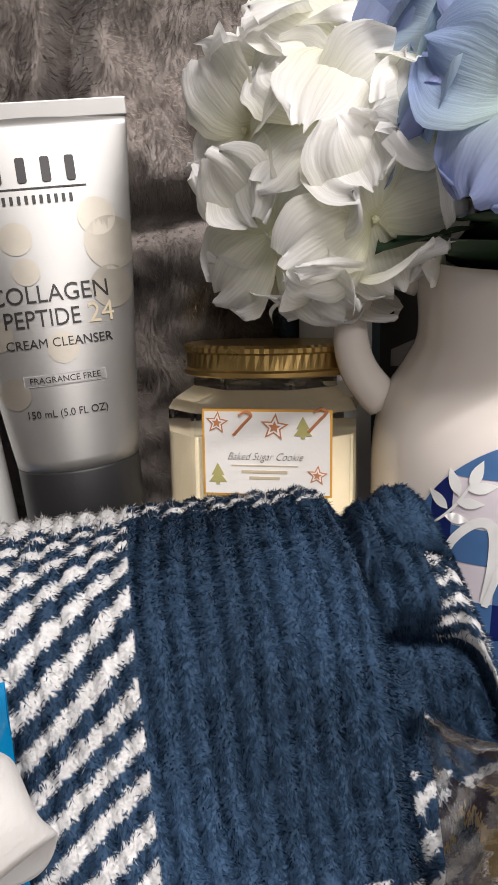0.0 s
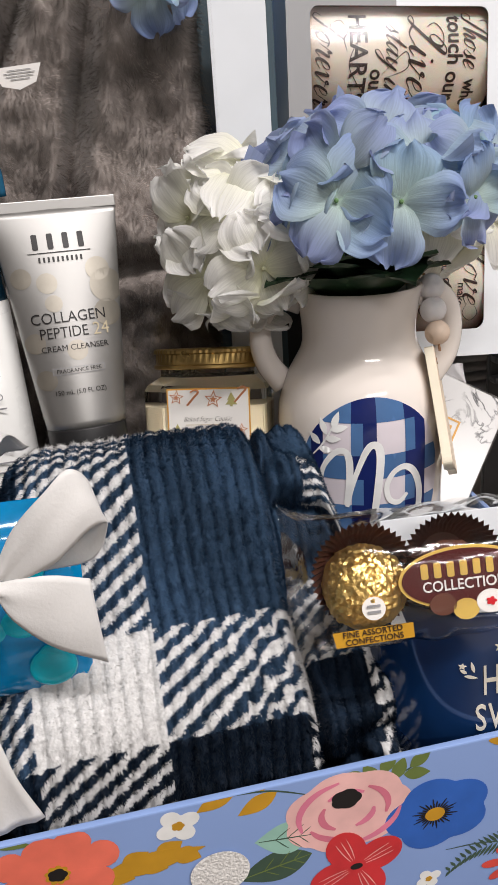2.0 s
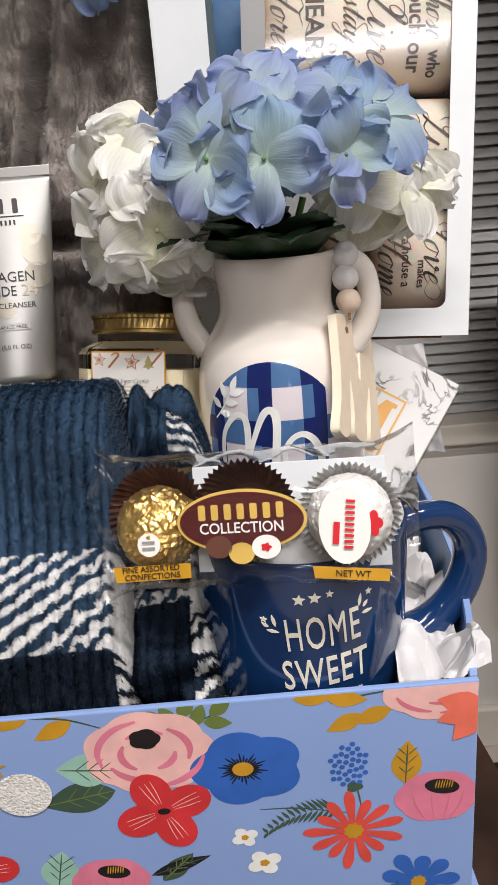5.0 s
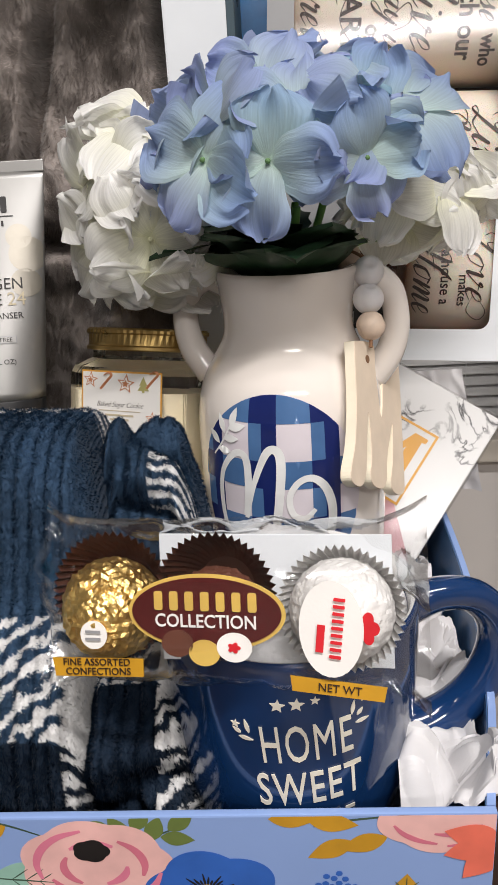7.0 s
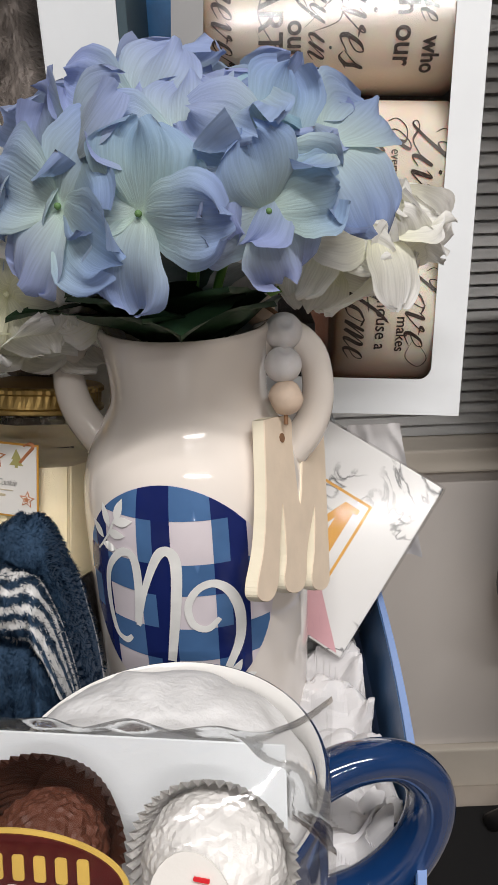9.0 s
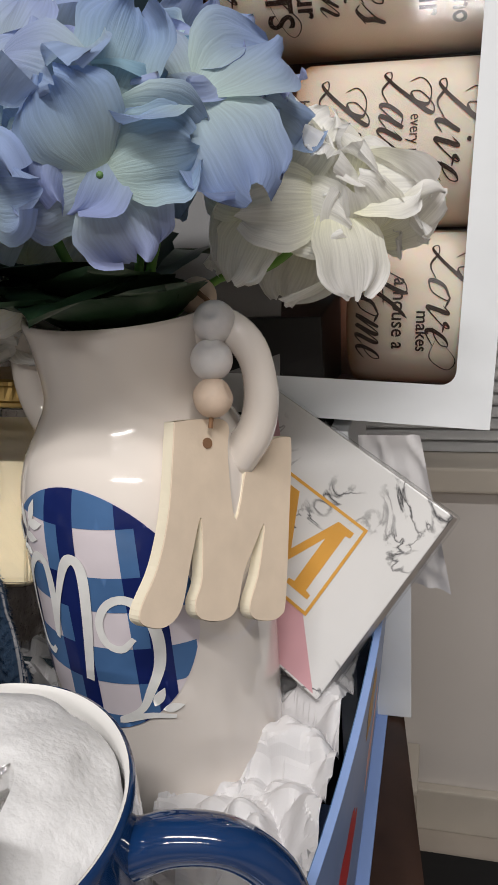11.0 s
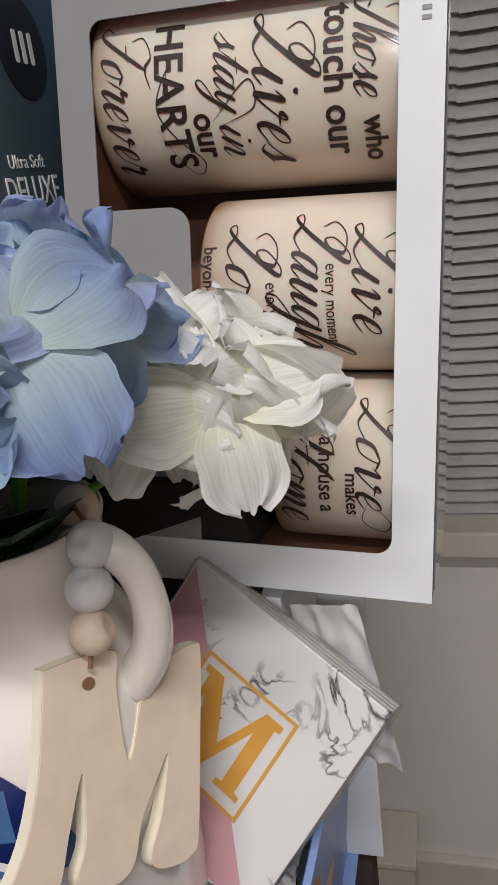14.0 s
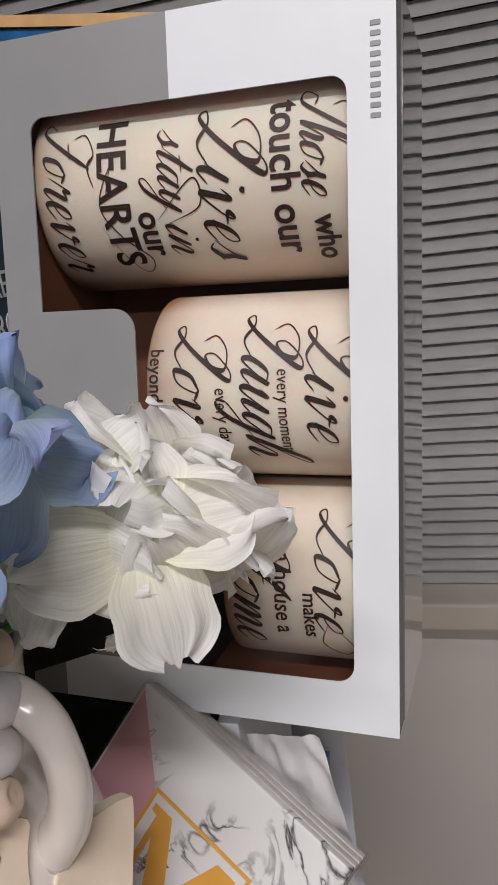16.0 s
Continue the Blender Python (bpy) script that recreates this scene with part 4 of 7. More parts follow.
# ---- ceramic jug vase with handles ----
VX, VY = 0.1405, 0.2655
vase = thing("vase", "ivory glazed jug vase with two handles and blue check decal", "vase", m=pose(VX, VY, 0))
VPROF = smooth_path([(0.046, 0.131, 0), (0.0505, 0.137, 0), (0.0515, 0.18, 0), (0.0520, 0.230, 0), (0.0515, 0.265, 0), (0.0475, 0.284, 0), (0.0400, 0.298, 0), (0.0352, 0.308, 0), (0.0345, 0.318, 0), (0.0362, 0.333, 0), (0.0378, 0.340, 0), (0.0372, 0.3425, 0)], 60)
prof = [(p.x, p.y) for p in VPROF] + [(0.0348, 0.342), (0.0335, 0.335), (0.0315, 0.318), (0.032, 0.306), (0.04, 0.29), (0.04, 0.25)]
part("body", lathe([(0.001, 0.131)] + prof + [(0.001, 0.25)], 96), M_ceramic, vase, smooth=True)


def vase_r(z):
    for a, b in zip(VPROF, VPROF[1:]):
        if a.y <= z <= b.y:
            return a.x + (b.x - a.x) * (z - a.y) / max(1e-6, b.y - a.y)
    return 0.05


for s, turn in ((-1, -19), (0.94, -8)):
    bm = bmesh.new()
    pth = smooth_path([(0.034 * s, 0, 0.333), (0.046 * s, 0, 0.336), (0.057 * s, 0, 0.328), (0.0605 * s, 0, 0.312), (0.057 * s, 0, 0.296), (0.047 * s, 0, 0.282)], 28)
    tube(bm, pth, [0.0062 + 0.0012 * abs(i / 27 - 0.5) * 2 for i in range(28)], 16, 1.15)
    h = part("handle", bm, M_ceramic, vase, smooth=True)
    h.rotation_euler = (0, 0, radians(turn))


def on_vase(p, lift=0.0004):
    """Wrap a flat decal: x is the arc length from the middle, z the height."""
    a = radians(-104) + p.x / 0.0525
    r = vase_r(p.z) + lift - p.y
    return Vector((r * math.cos(a), r * math.sin(a), p.z))


def decal(name, outline, material, parent, lift, label=""):
    """A thin print wrapped on the vase, cut into narrow columns so that it follows the curve."""
    bm = bmesh.new()
    V = [bm.verts.new((x, 0, z)) for x, z in outline]
    bm.faces.new(V)
    for cut in np.arange(-0.06, 0.06, 0.003):
        bmesh.ops.bisect_plane(bm, geom=bm.verts[:] + bm.edges[:] + bm.faces[:], plane_co=(cut, 0, 0), plane_no=(1, 0, 0))
    for cut in np.arange(0.17, 0.30, 0.006):
        bmesh.ops.bisect_plane(bm, geom=bm.verts[:] + bm.edges[:] + bm.faces[:], plane_co=(0, 0, cut), plane_no=(0, 0, 1))
    bmesh.ops.triangulate(bm, faces=bm.faces[:])
    for v in bm.verts:
        v.co = on_vase(v.co, lift)
    bmesh.ops.recalc_face_normals(bm, faces=bm.faces[:])
    return part(name, bm, material, parent, label, smooth=True)


OV = (0.0025, 0.234, 0.0465, 0.0525)


def clip_oval(x0, x1, z0, z1, n=10):
    """The part of a check cell that lies inside the oval."""
    pts = []
    for k in range(n + 1):
        x = x0 + (x1 - x0) * k / n
        q = 1 - ((x - OV[0]) / OV[2]) ** 2
        if q <= 0.0005:
            continue
        h = OV[3] * math.sqrt(q)
        a, b = max(z0, OV[1] - h), min(z1, OV[1] + h)
        if b - a > 0.0002:
            pts.append((x, a, b))
    if len(pts) < 2:
        return None
    return [(x, a) for x, a, b in pts] + [(x, b) for x, a, b in pts[::-1]]


check = decal("check_decal", ellipse(*OV[:2], OV[2] + 0.0003, OV[3] + 0.0003, 64), M_g_pale, vase, 0.0003, "blue and white check oval decal")
xs = [-0.0441, -0.0425, -0.0355, -0.0275, -0.0105, -0.0035, 0.0045, 0.0220, 0.0290, 0.0370, 0.0492]
zs = [0.1815, 0.189, 0.205, 0.2215, 0.238, 0.253, 0.2725, 0.2866]
for i in range(10):
    for j in range(7):
        # dark where a dark column runs, mid blue where one band crosses, pale between
        col, row = (0, 1, 2, 0, 1, 2, 0, 1, 2, 0)[i], (j + 1) % 2
        m = {(0, 0): None, (0, 1): M_g_mid, (1, 0): M_g_mid, (1, 1): M_g_navy, (2, 0): M_g_navy, (2, 1): M_g_navy}[(col, row)]
        o = m and clip_oval(xs[i], xs[i + 1], zs[j], zs[j + 1])
        if o:
            decal("check", o, m, check, 0.0005)


def script(pts, widths, name, parent, lift):
    path = smooth_path([(x, z, 0) for x, z in pts], 60)
    n = len(path)
    lf, rt = [], []
    for i, p in enumerate(path):
        t = (path[min(i + 1, n - 1)] - path[max(i - 1, 0)]).normalized()
        w = np.interp(i / (n - 1), np.linspace(0, 1, len(widths)), widths) / 2
        lf.append(Vector((p.x - t.y * w, 0, p.y + t.x * w)))
        rt.append(Vector((p.x + t.y * w, 0, p.y - t.x * w)))
    bm = bmesh.new()
    a = [bm.verts.new(on_vase(q, lift)) for q in lf]
    b = [bm.verts.new(on_vase(q, lift)) for q in rt]
    for i in range(n - 1):
        bm.faces.new((a[i], a[i + 1], b[i + 1], b[i]))
    bmesh.ops.recalc_face_normals(bm, faces=bm.faces[:])
    return part(name, bm, M_ink_white, parent)


script([(-0.0177, 0.2133), (-0.0217, 0.21), (-0.0275, 0.2133), (-0.0298, 0.2289), (-0.0275, 0.2445), (-0.019, 0.2553), (-0.0126, 0.2541), (-0.0114, 0.2409), (-0.0133, 0.2214)], [0.0020, 0.0032, 0.0030, 0.0032, 0.0030, 0.0036, 0.0042, 0.0042, 0.0036], "script_letter", check, 0.0008)
script([(-0.0133, 0.2205), (-0.0084, 0.2394), (-0.0015, 0.2565), (0.0035, 0.2595), (0.0063, 0.2535), (0.0052, 0.2349), (0.0013, 0.2049)], [0.0024, 0.0028, 0.0040, 0.0046, 0.0048, 0.0046, 0.0038], "script_letter", check, 0.0010)
script([(0.0232, 0.2265), (0.0177, 0.2217), (0.0117, 0.2244), (0.0101, 0.2334), (0.0145, 0.2415), (0.0216, 0.2439), (0.0283, 0.2385), (0.032, 0.2274), (0.0314, 0.2139), (0.0266, 0.2019), (0.0215, 0.1925), (0.012, 0.1868), (0.0245, 0.1897), (0.035, 0.1879)], [0.0022, 0.0034, 0.0034, 0.0032, 0.0034, 0.0038, 0.0044, 0.0048, 0.0046, 0.0038, 0.003, 0.0026, 0.003, 0.0018], "script_letter", check, 0.0009)
for x, z, a, l in ((-0.0215, 0.2690, 70, 0.011), (-0.0225, 0.2680, 15, 0.011), (-0.0250, 0.2650, 115, 0.011), (-0.0260, 0.2625, 5, 0.010), (-0.0290, 0.2590, 140, 0.010), (-0.0300, 0.2560, 0, 0.009), (0.027, 0.194, 60, 0.010), (0.030, 0.192, 5, 0.009)):
    decal("sprig_leaf", leafshape(x, z, l, 0.0022, a, 6), M_ink_white, check, 0.0008)


script([(-0.0340, 0.2520), (-0.0290, 0.2575), (-0.0245, 0.2640), (-0.0205, 0.2720)], [0.0008, 0.0011, 0.0011, 0.0007], "sprig_stem", check, 0.0007)


# ---- bead garland and wooden letter ----
garland = thing("bead_garland", "string of whitewashed wooden beads hanging over the vase handle", "bead garland")
for x, y, z, r, m in ((0.182, 0.2545, 0.3385, 0.0080, M_bead_white), (0.1813, 0.2490, 0.3258, 0.0078, M_bead_white), (0.1820, 0.2440, 0.3130, 0.0074, M_bead_wood), (0.172, 0.268, 0.3455, 0.0074, M_bead_wood)):
    bm = bmesh.new()
    bmesh.ops.create_uvsphere(bm, u_segments=28, v_segments=18, radius=r)
    for v in bm.verts:
        q = math.hypot(v.co.x, v.co.y)
        if q < 0.0026:
            v.co.z *= 0.80
    b = part("bead", bm, m, garland, smooth=True)
    b.location = (x, y, z)
    b.rotation_euler = (0.5 + 40 * (z - 0.33), 1.2 if m is M_bead_wood else 0.1, 0)
bm = bmesh.new()
tube(bm, smooth_path([(0.172, 0.272, 0.345), (0.174, 0.263, 0.348), (0.181, 0.2565, 0.344), (0.182, 0.2545, 0.3385), (0.1813, 0.2490, 0.3258), (0.182, 0.2440, 0.313), (0.1815, 0.2390, 0.303)], 24), 0.0009, 6)
part("twine", bm, M_twine, garland)
tag = thing("wooden_letter", "pale plywood letter M tag hanging from the bead string", "letter tag", m=frame_of((0.1737, 0.231, 0.308), (0.442, 0.797, -0.411), (0.017, 0.469, 0.883)))
M_SHAPE = [(-1, 0), (11, -2.4), (24, -2.6), (25, 10), (31, 34), (37, 8), (47, 2), (58, -1), (61, 3), (61.5, 32), (61.5, 66), (59, 72), (52, 73.5), (43, 71.5), (41, 66), (45, 54), (47, 35), (42, 43), (36.5, 54), (33.8, 67), (27, 71), (16, 69.5), (13, 64), (15.6, 54), (13.4, 33), (9.6, 49), (6.6, 65), (0, 70.8), (-9, 69.5), (-11, 64.5), (-4.6, 50), (-1.2, 30)]
M_SHAPE = [(p.x, p.y) for p in smooth_path([(25 + 1.08 * (x - 25), z, 0) for x, z in M_SHAPE + M_SHAPE[:1]], 160)][:-1]
bm = slab(bmesh.new(), [(x / 1000, -z / 1000) for x, z in M_SHAPE], 0.0055)
part("letter", bm, M_pale_wood, tag)
# cut edge in a lighter cream, painting in the light that falls there
bm = bmesh.new()
pts = [Vector((x / 1000, 0, -z / 1000)) for x, z in M_SHAPE]
for a, b in zip(pts, pts[1:] + pts[:1]):
    d = (b - a).normalized()
    nrm = Vector((-d.z, 0, d.x))
    q = [bm.verts.new(p) for p in (a + nrm * 0.00022 + Vector((0, 0.0004, 0)), b + nrm * 0.00022 + Vector((0, 0.0004, 0)), b + nrm * 0.00022 + Vector((0, 0.0053, 0)), a + nrm * 0.00022 + Vector((0, 0.0053, 0)))]
    bm.faces.new(q)
part("lit_edge", bm, M_lit_edge, tag, "cut edge, lighter cream standing for light on it")
bm = slab(bmesh.new(), ellipse(0.0135, -0.006, 0.0024, 0.0020, 16), 0.0008, -0.0004)
part("hole", bm, M_twine, tag, "drilled hole with brown twine")


# ---- shrink-wrapped coaster stack ----
cst = thing("coaster_pack", "shrink-wrapped stack of white marble coasters with a gold letter M", "coasters", m=frame_of((0.183, 0.342, 0.284), (0.8156, -0.375, -0.4406), (0.565, 0.3527, 0.746)))
W = 0.104
for k in range(4):
    bm = box(bmesh.new(), (0, 0.0052 * k, -W), (W, 0.0052 * k + 0.0046, 0), 0.0008)
    c = part("coaster", bm, M_marble if k == 0 else M_cork, cst)
    if k == 0:
        face = c
bm = slab(bmesh.new(), [(0.0012, -0.003), (0.0012, -W + 0.0012), (W - 0.003, -W + 0.0012)], 0.0003, -0.0002)
part("pink_print", bm, M_pink, face)
bm = slab(bmesh.new(), [(0.028, -0.028), (0.0775, -0.028), (0.0775, -0.0775), (0.028, -0.0775)], 0.0003, -0.0004)
part("letter_field", bm, M_marble, face)
for lo, hi in (((0.028, -0.0295), (0.0775, -0.028)), ((0.028, -0.0775), (0.0775, -0.076)), ((0.028, -0.076), (0.0295, -0.0295)), ((0.076, -0.076), (0.0775, -0.0295))):
    part("gold_line", slab(bmesh.new(), [(lo[0], lo[1]), (hi[0], lo[1]), (hi[0], hi[1]), (lo[0], hi[1])], 0.0003, -0.0006), M_gold_print, face)
gm = [(31, 33), (40, 33), (53, 57), (64, 33), (73, 33), (73, 36), (70.5, 36.5), (70.5, 68), (73.5, 68.5), (73.5, 71), (60.5, 71), (60.5, 68.5), (63.5, 68), (63.5, 43), (51, 71), (49, 71), (36.5, 44), (36.5, 68), (40, 68.5), (40, 71), (31, 71), (31, 68.5), (34, 68), (34, 36.5), (31, 36)]
part("gold_letter", slab(bmesh.new(), [(x / 1000, -z / 1000) for x, z in gm], 0.0003, -0.0006), M_gold_print, face)
bm = box(bmesh.new(), (-0.0012, -0.0012, -W - 0.0012), (W + 0.0012, 0.0218, 0.0012), 0.002)
bmesh.ops.subdivide_edges(bm, edges=bm.edges[:], cuts=6, use_grid_fill=True)
for v in bm.verts:
    if v.co.y > 0.004:
        v.co += Vector((0, 0, 0.0006)) * noise.noise(v.co * 300)
part("shrink_film", bm, M_film_flat, cst, "clear shrink wrap").visible_shadow = False


# ---- mug with something white inside ----
MX, MY, MR = 0.1360, 0.1220, 0.0500
mug = thing("mug", "large navy glazed mug with cream lettering, holding a white bath sponge", "mug", m=pose(MX, MY, 0))
mp = smooth_path([(0.036, 0.140, 0), (0.0415, 0.143, 0), (0.0455, 0.155, 0), (0.0485, 0.175, 0), (0.0500, 0.205, 0), (0.0503, 0.226, 0), (0.0503, 0.2365, 0)], 30)
part("body", lathe([(0.001, 0.140)] + [(p.x, p.y) for p in mp] + [(0.0498, 0.2380), (0.0488, 0.2384)], 96, caps=(True, False)), M_navy_glaze, mug, smooth=True)
part("lining", lathe([(0.0488, 0.2386), (0.0477, 0.2380), (0.0468, 0.234), (0.0462, 0.20), (0.043, 0.16), (0.001, 0.155)], 96, caps=(False, True)), M_mug_white, mug, "white glazed inside", smooth=True)
bm = bmesh.new()
pth = smooth_path([(0.047, 0, 0.2205), (0.061, 0, 0.2250), (0.076, 0, 0.2225), (0.0868, 0, 0.2105), (0.0885, 0, 0.194), (0.081, 0, 0.176), (0.066, 0, 0.163), (0.046, 0, 0.158)], 44)
tube(bm, pth, [0.0064 + 0.0016 * (2 * i / 43 - 1) ** 2 for i in range(44)], 18, 1.35)
hd = part("handle", bm, M_navy_glaze, mug, smooth=True)
hd.rotation_euler = (0, 0, radians(11))


def on_mug(p):
    r = np.interp(p.z, [q.y for q in mp], [q.x for q in mp]) + 0.00035 - p.y
    a = radians(-93) + p.x / 0.0500
    return Vector((r * math.cos(a), r * math.sin(a), p.z))


words("lettering", "HOME", 0.0230, M_cream_ink, mug, (0.0075, 0, 0.2055), wide=0.48, bend=on_mug, bold=0.0, turn=4, space=1.12)
words("lettering", "SWEET", 0.0215, M_cream_ink, mug, (0.0085, 0, 0.1850), wide=0.55, bend=on_mug, bold=0.0001, turn=4, space=1.1)
words("lettering", "HOME", 0.0190, M_cream_ink, mug, (0.0115, 0, 0.1650), wide=0.52, bend=on_mug, bold=0.0, turn=4, space=1.12)


def star(cx, cz, r):
    return [(cx + (r if k % 2 == 0 else r * 0.45) * math.sin(math.pi * k / 5 + 0.1), cz + (r if k % 2 == 0 else r * 0.45) * math.cos(math.pi * k / 5 + 0.1)) for k in range(10)]


for x, z in ((-0.0062, 0.2225), (0.0003, 0.2230), (0.0066, 0.2242), (-0.0215, 0.2125), (0.0245, 0.2205)):
    x += 0.004
    ob = part("printed_star", slab(bmesh.new(), star(x, z, 0.0028 if abs(x) < 0.01 else 0.0018), 0.0003), M_cream_ink, mug)
    remap(ob, on_mug)
for x, z, a, l in ((-0.0205, 0.2075, -8, 0.0055), (-0.0165, 0.2095, 105, 0.006), (-0.0195, 0.2090, 150, 0.0035), (0.0195, 0.2150, 80, 0.006), (0.0215, 0.2140, 45, 0.0035), (0.0210, 0.2110, 5, 0.0055)):
    ob = part("printed_dash", slab(bmesh.new(), leafshape(x + 0.004, z, l, 0.0008, a, 8), 0.0003), M_cream_ink, mug)
    remap(ob, on_mug)
sponge = thing("bath_sponge", "white netted bath sponge tucked into the mug", "bath sponge", m=pose(MX, MY, 0))
bm = bmesh.new()
bmesh.ops.create_icosphere(bm, subdivisions=5, radius=0.042)
for v in bm.verts:
    q = v.co.normalized()
    w = 0.5 * noise.noise(q * 2.2) + 0.35 * math.sin(9 * math.atan2(q.y, q.x) + 4 * q.z + 3 * noise.noise(q * 3))
    v.co = Vector((q.x * 0.0462, q.y * 0.0462, 0.2285 + q.z * 0.028 - 0.10 * q.x * 0.045)) + q * 0.0020 * w
part("netting", bm, M_mesh_white, sponge, smooth=True)


# ---- packet of assorted chocolates ----
choc = thing("chocolate_packet", "clear packet with a gold, a brown and a white chocolate", "chocolates", m=frame_of((0.1140, 0.0845, 0.2530), (0.123, -0.021, 0.006), (0.02, 0.33, 1.0)) @ Matrix.Scale(0.975, 4))
part("card", box(bmesh.new(), (-0.026, 0.010, -0.022), (0.058, 0.0107, 0.0245), 0.0003), M_card_white, choc)


def pleated_cup(x, z, r, material):
    bm = bmesh.new()
    n = 96
    rings = []
    for k, (q, y) in enumerate(((0.55, 0.0085), (0.80, 0.004), (1.0, -0.003), (1.13, -0.008))):
        rings.append([bm.verts.new((x + r * q * (1 + (0.045 * k / 3) * (1 if i % 2 else -1)) * math.cos(2 * math.pi * i / n), y, z + r * q * (1 + (0.045 * k / 3) * (1 if i % 2 else -1)) * math.sin(2 * math.pi * i / n))) for i in range(n)])
    for a, b in zip(rings, rings[1:]):
        for i in range(n):
            bm.faces.new((a[i], a[(i + 1) % n], b[(i + 1) % n], b[i]))
    bm.faces.new(rings[0])
    bmesh.ops.solidify(bm, geom=bm.faces[:], thickness=0.0003)
    return part("paper_cup", bm, material, choc)


def crumpled_ball(x, y, z, r, material, amount, name, label):
    bm = bmesh.new()
    bmesh.ops.create_icosphere(bm, subdivisions=5, radius=r)
    for v in bm.verts:
        q = v.co.normalized()
        w = abs(noise.noise(q * 5.0 + Vector((x * 50, 0, 0)))) + 0.6 * abs(noise.noise(q * 11.0)) + 0.3 * abs(noise.noise(q * 23.0))
        v.co = q * (r * (1 + amount * (w - 0.5))) + Vector((x, y, z))
    return part(name, bm, material, choc, label, smooth=False)


pleated_cup(-0.0375, 0.0060, 0.0190, M_brown_cup)
pleated_cup(-0.0005, 0.0065, 0.0185, M_brown_cup)
pleated_cup(0.0420, 0.0030, 0.0180, M_white_wrap)
gold = crumpled_ball(-0.0380, -0.006, 0.0010, 0.0176, M_gold_foil, 0.10, "gold_chocolate", "round chocolate in crumpled gold foil")
crumpled_ball(-0.0005, -0.004, 0.0005, 0.0150, M_brown_cup, 0.10, "brown_chocolate", "round chocolate in brown paper")
white_ball = crumpled_ball(0.0420, -0.005, 0.002, 0.0172, M_white_wrap, 0.05, "white_chocolate", "round white chocolate in a printed wrap")
part("sticker", slab(bmesh.new(), ellipse(-0.0375, -0.0035, 0.0047, 0.0047, 24), 0.0004, -0.0236), M_label_white, gold)
for dz in (0.0012, -0.0012):
    bar("print_bar", -0.0375, -0.0035 + dz, 0.0052, 0.0009, M_ink_grey, gold, -0.0244)
plate = part("oval_label", slab(bmesh.new(), ellipse(0.0, 0.0040, 0.0262, 0.0126, 56), 0.0005, -0.0202), M_gold_line, choc, "maroon oval label with a gold rim")
part("label_field", slab(bmesh.new(), ellipse(0.0, 0.0040, 0.0249, 0.0114, 56), 0.0004, -0.0206), M_maroon, plate)
mark_row("brand_mark", 7, 0.0, 0.0078, 0.0365, 0.0062, M_gold_line, plate, -0.0210, gap=0.45)
words("lettering", "COLLECTION", 0.0060, M_ink_white, plate, (0.0, -0.0209, 0.0012), wide=0.92, bold=0.00006)
for x, z, r, m in ((-0.0095, -0.0060, 0.0054, M_brown_cup), (-0.0005, -0.0088, 0.0052, M_gold_line), (0.0095, -0.0066, 0.0058, M_label_white)):
    part("pictured_sweet", slab(bmesh.new(), ellipse(x, z, r, r * 0.82, 24), 0.0004, -0.0212 - 0.0002 * (x > 0)), m, plate)
part("pictured_sweet", slab(bmesh.new(), blob(0.0095, -0.0066, 0.0022, 0.0018, 5, 0.4, 30), 0.0003, -0.0218), M_red_ink, plate)
part("wrap_band", slab(bmesh.new(), ellipse(0.0405, 0.0005, 0.0100, 0.0150, 30), 0.0005, -0.0221), M_label_white, white_ball)
mark_row("brand_mark", 9, 0.0425, 0.0010, 0.0200, 0.0036, M_red_ink, white_ball, -0.0231, turn=84, gap=0.55)
bar("brand_bar", 0.0372, -0.0022, 0.0085, 0.0024, M_red_ink, white_ball, -0.0231, turn=84)
part("printed_flower", slab(bmesh.new(), blob(0.0510, 0.0005, 0.0042, 0.0052, 5, 0.30, 50), 0.0005, -0.0205), M_red_ink, white_ball)
t1 = part("strip_label", slab(bmesh.new(), [(-0.0535, -0.0190), (-0.0220, -0.0180), (-0.0220, -0.0120), (-0.0545, -0.0128)], 0.0005, -0.0200), M_p_mustard, choc, "mustard strip label")
words("lettering", "FINE ASSORTED", 0.0034, M_ink_brown, t1, (-0.0385, -0.0204, -0.0137), turn=2)
words("lettering", "CONFECTIONS", 0.0034, M_ink_brown, t1, (-0.0380, -0.0204, -0.0168), turn=2)
t2 = part("strip_label", slab(bmesh.new(), [(0.0275, -0.0200), (0.0560, -0.0222), (0.0570, -0.0176), (0.0270, -0.0152)], 0.0005, -0.0200), M_p_mustard, choc, "mustard strip label")
words("lettering", "NET WT", 0.0036, M_ink_brown, t2, (0.0425, -0.0204, -0.0188), turn=-4)


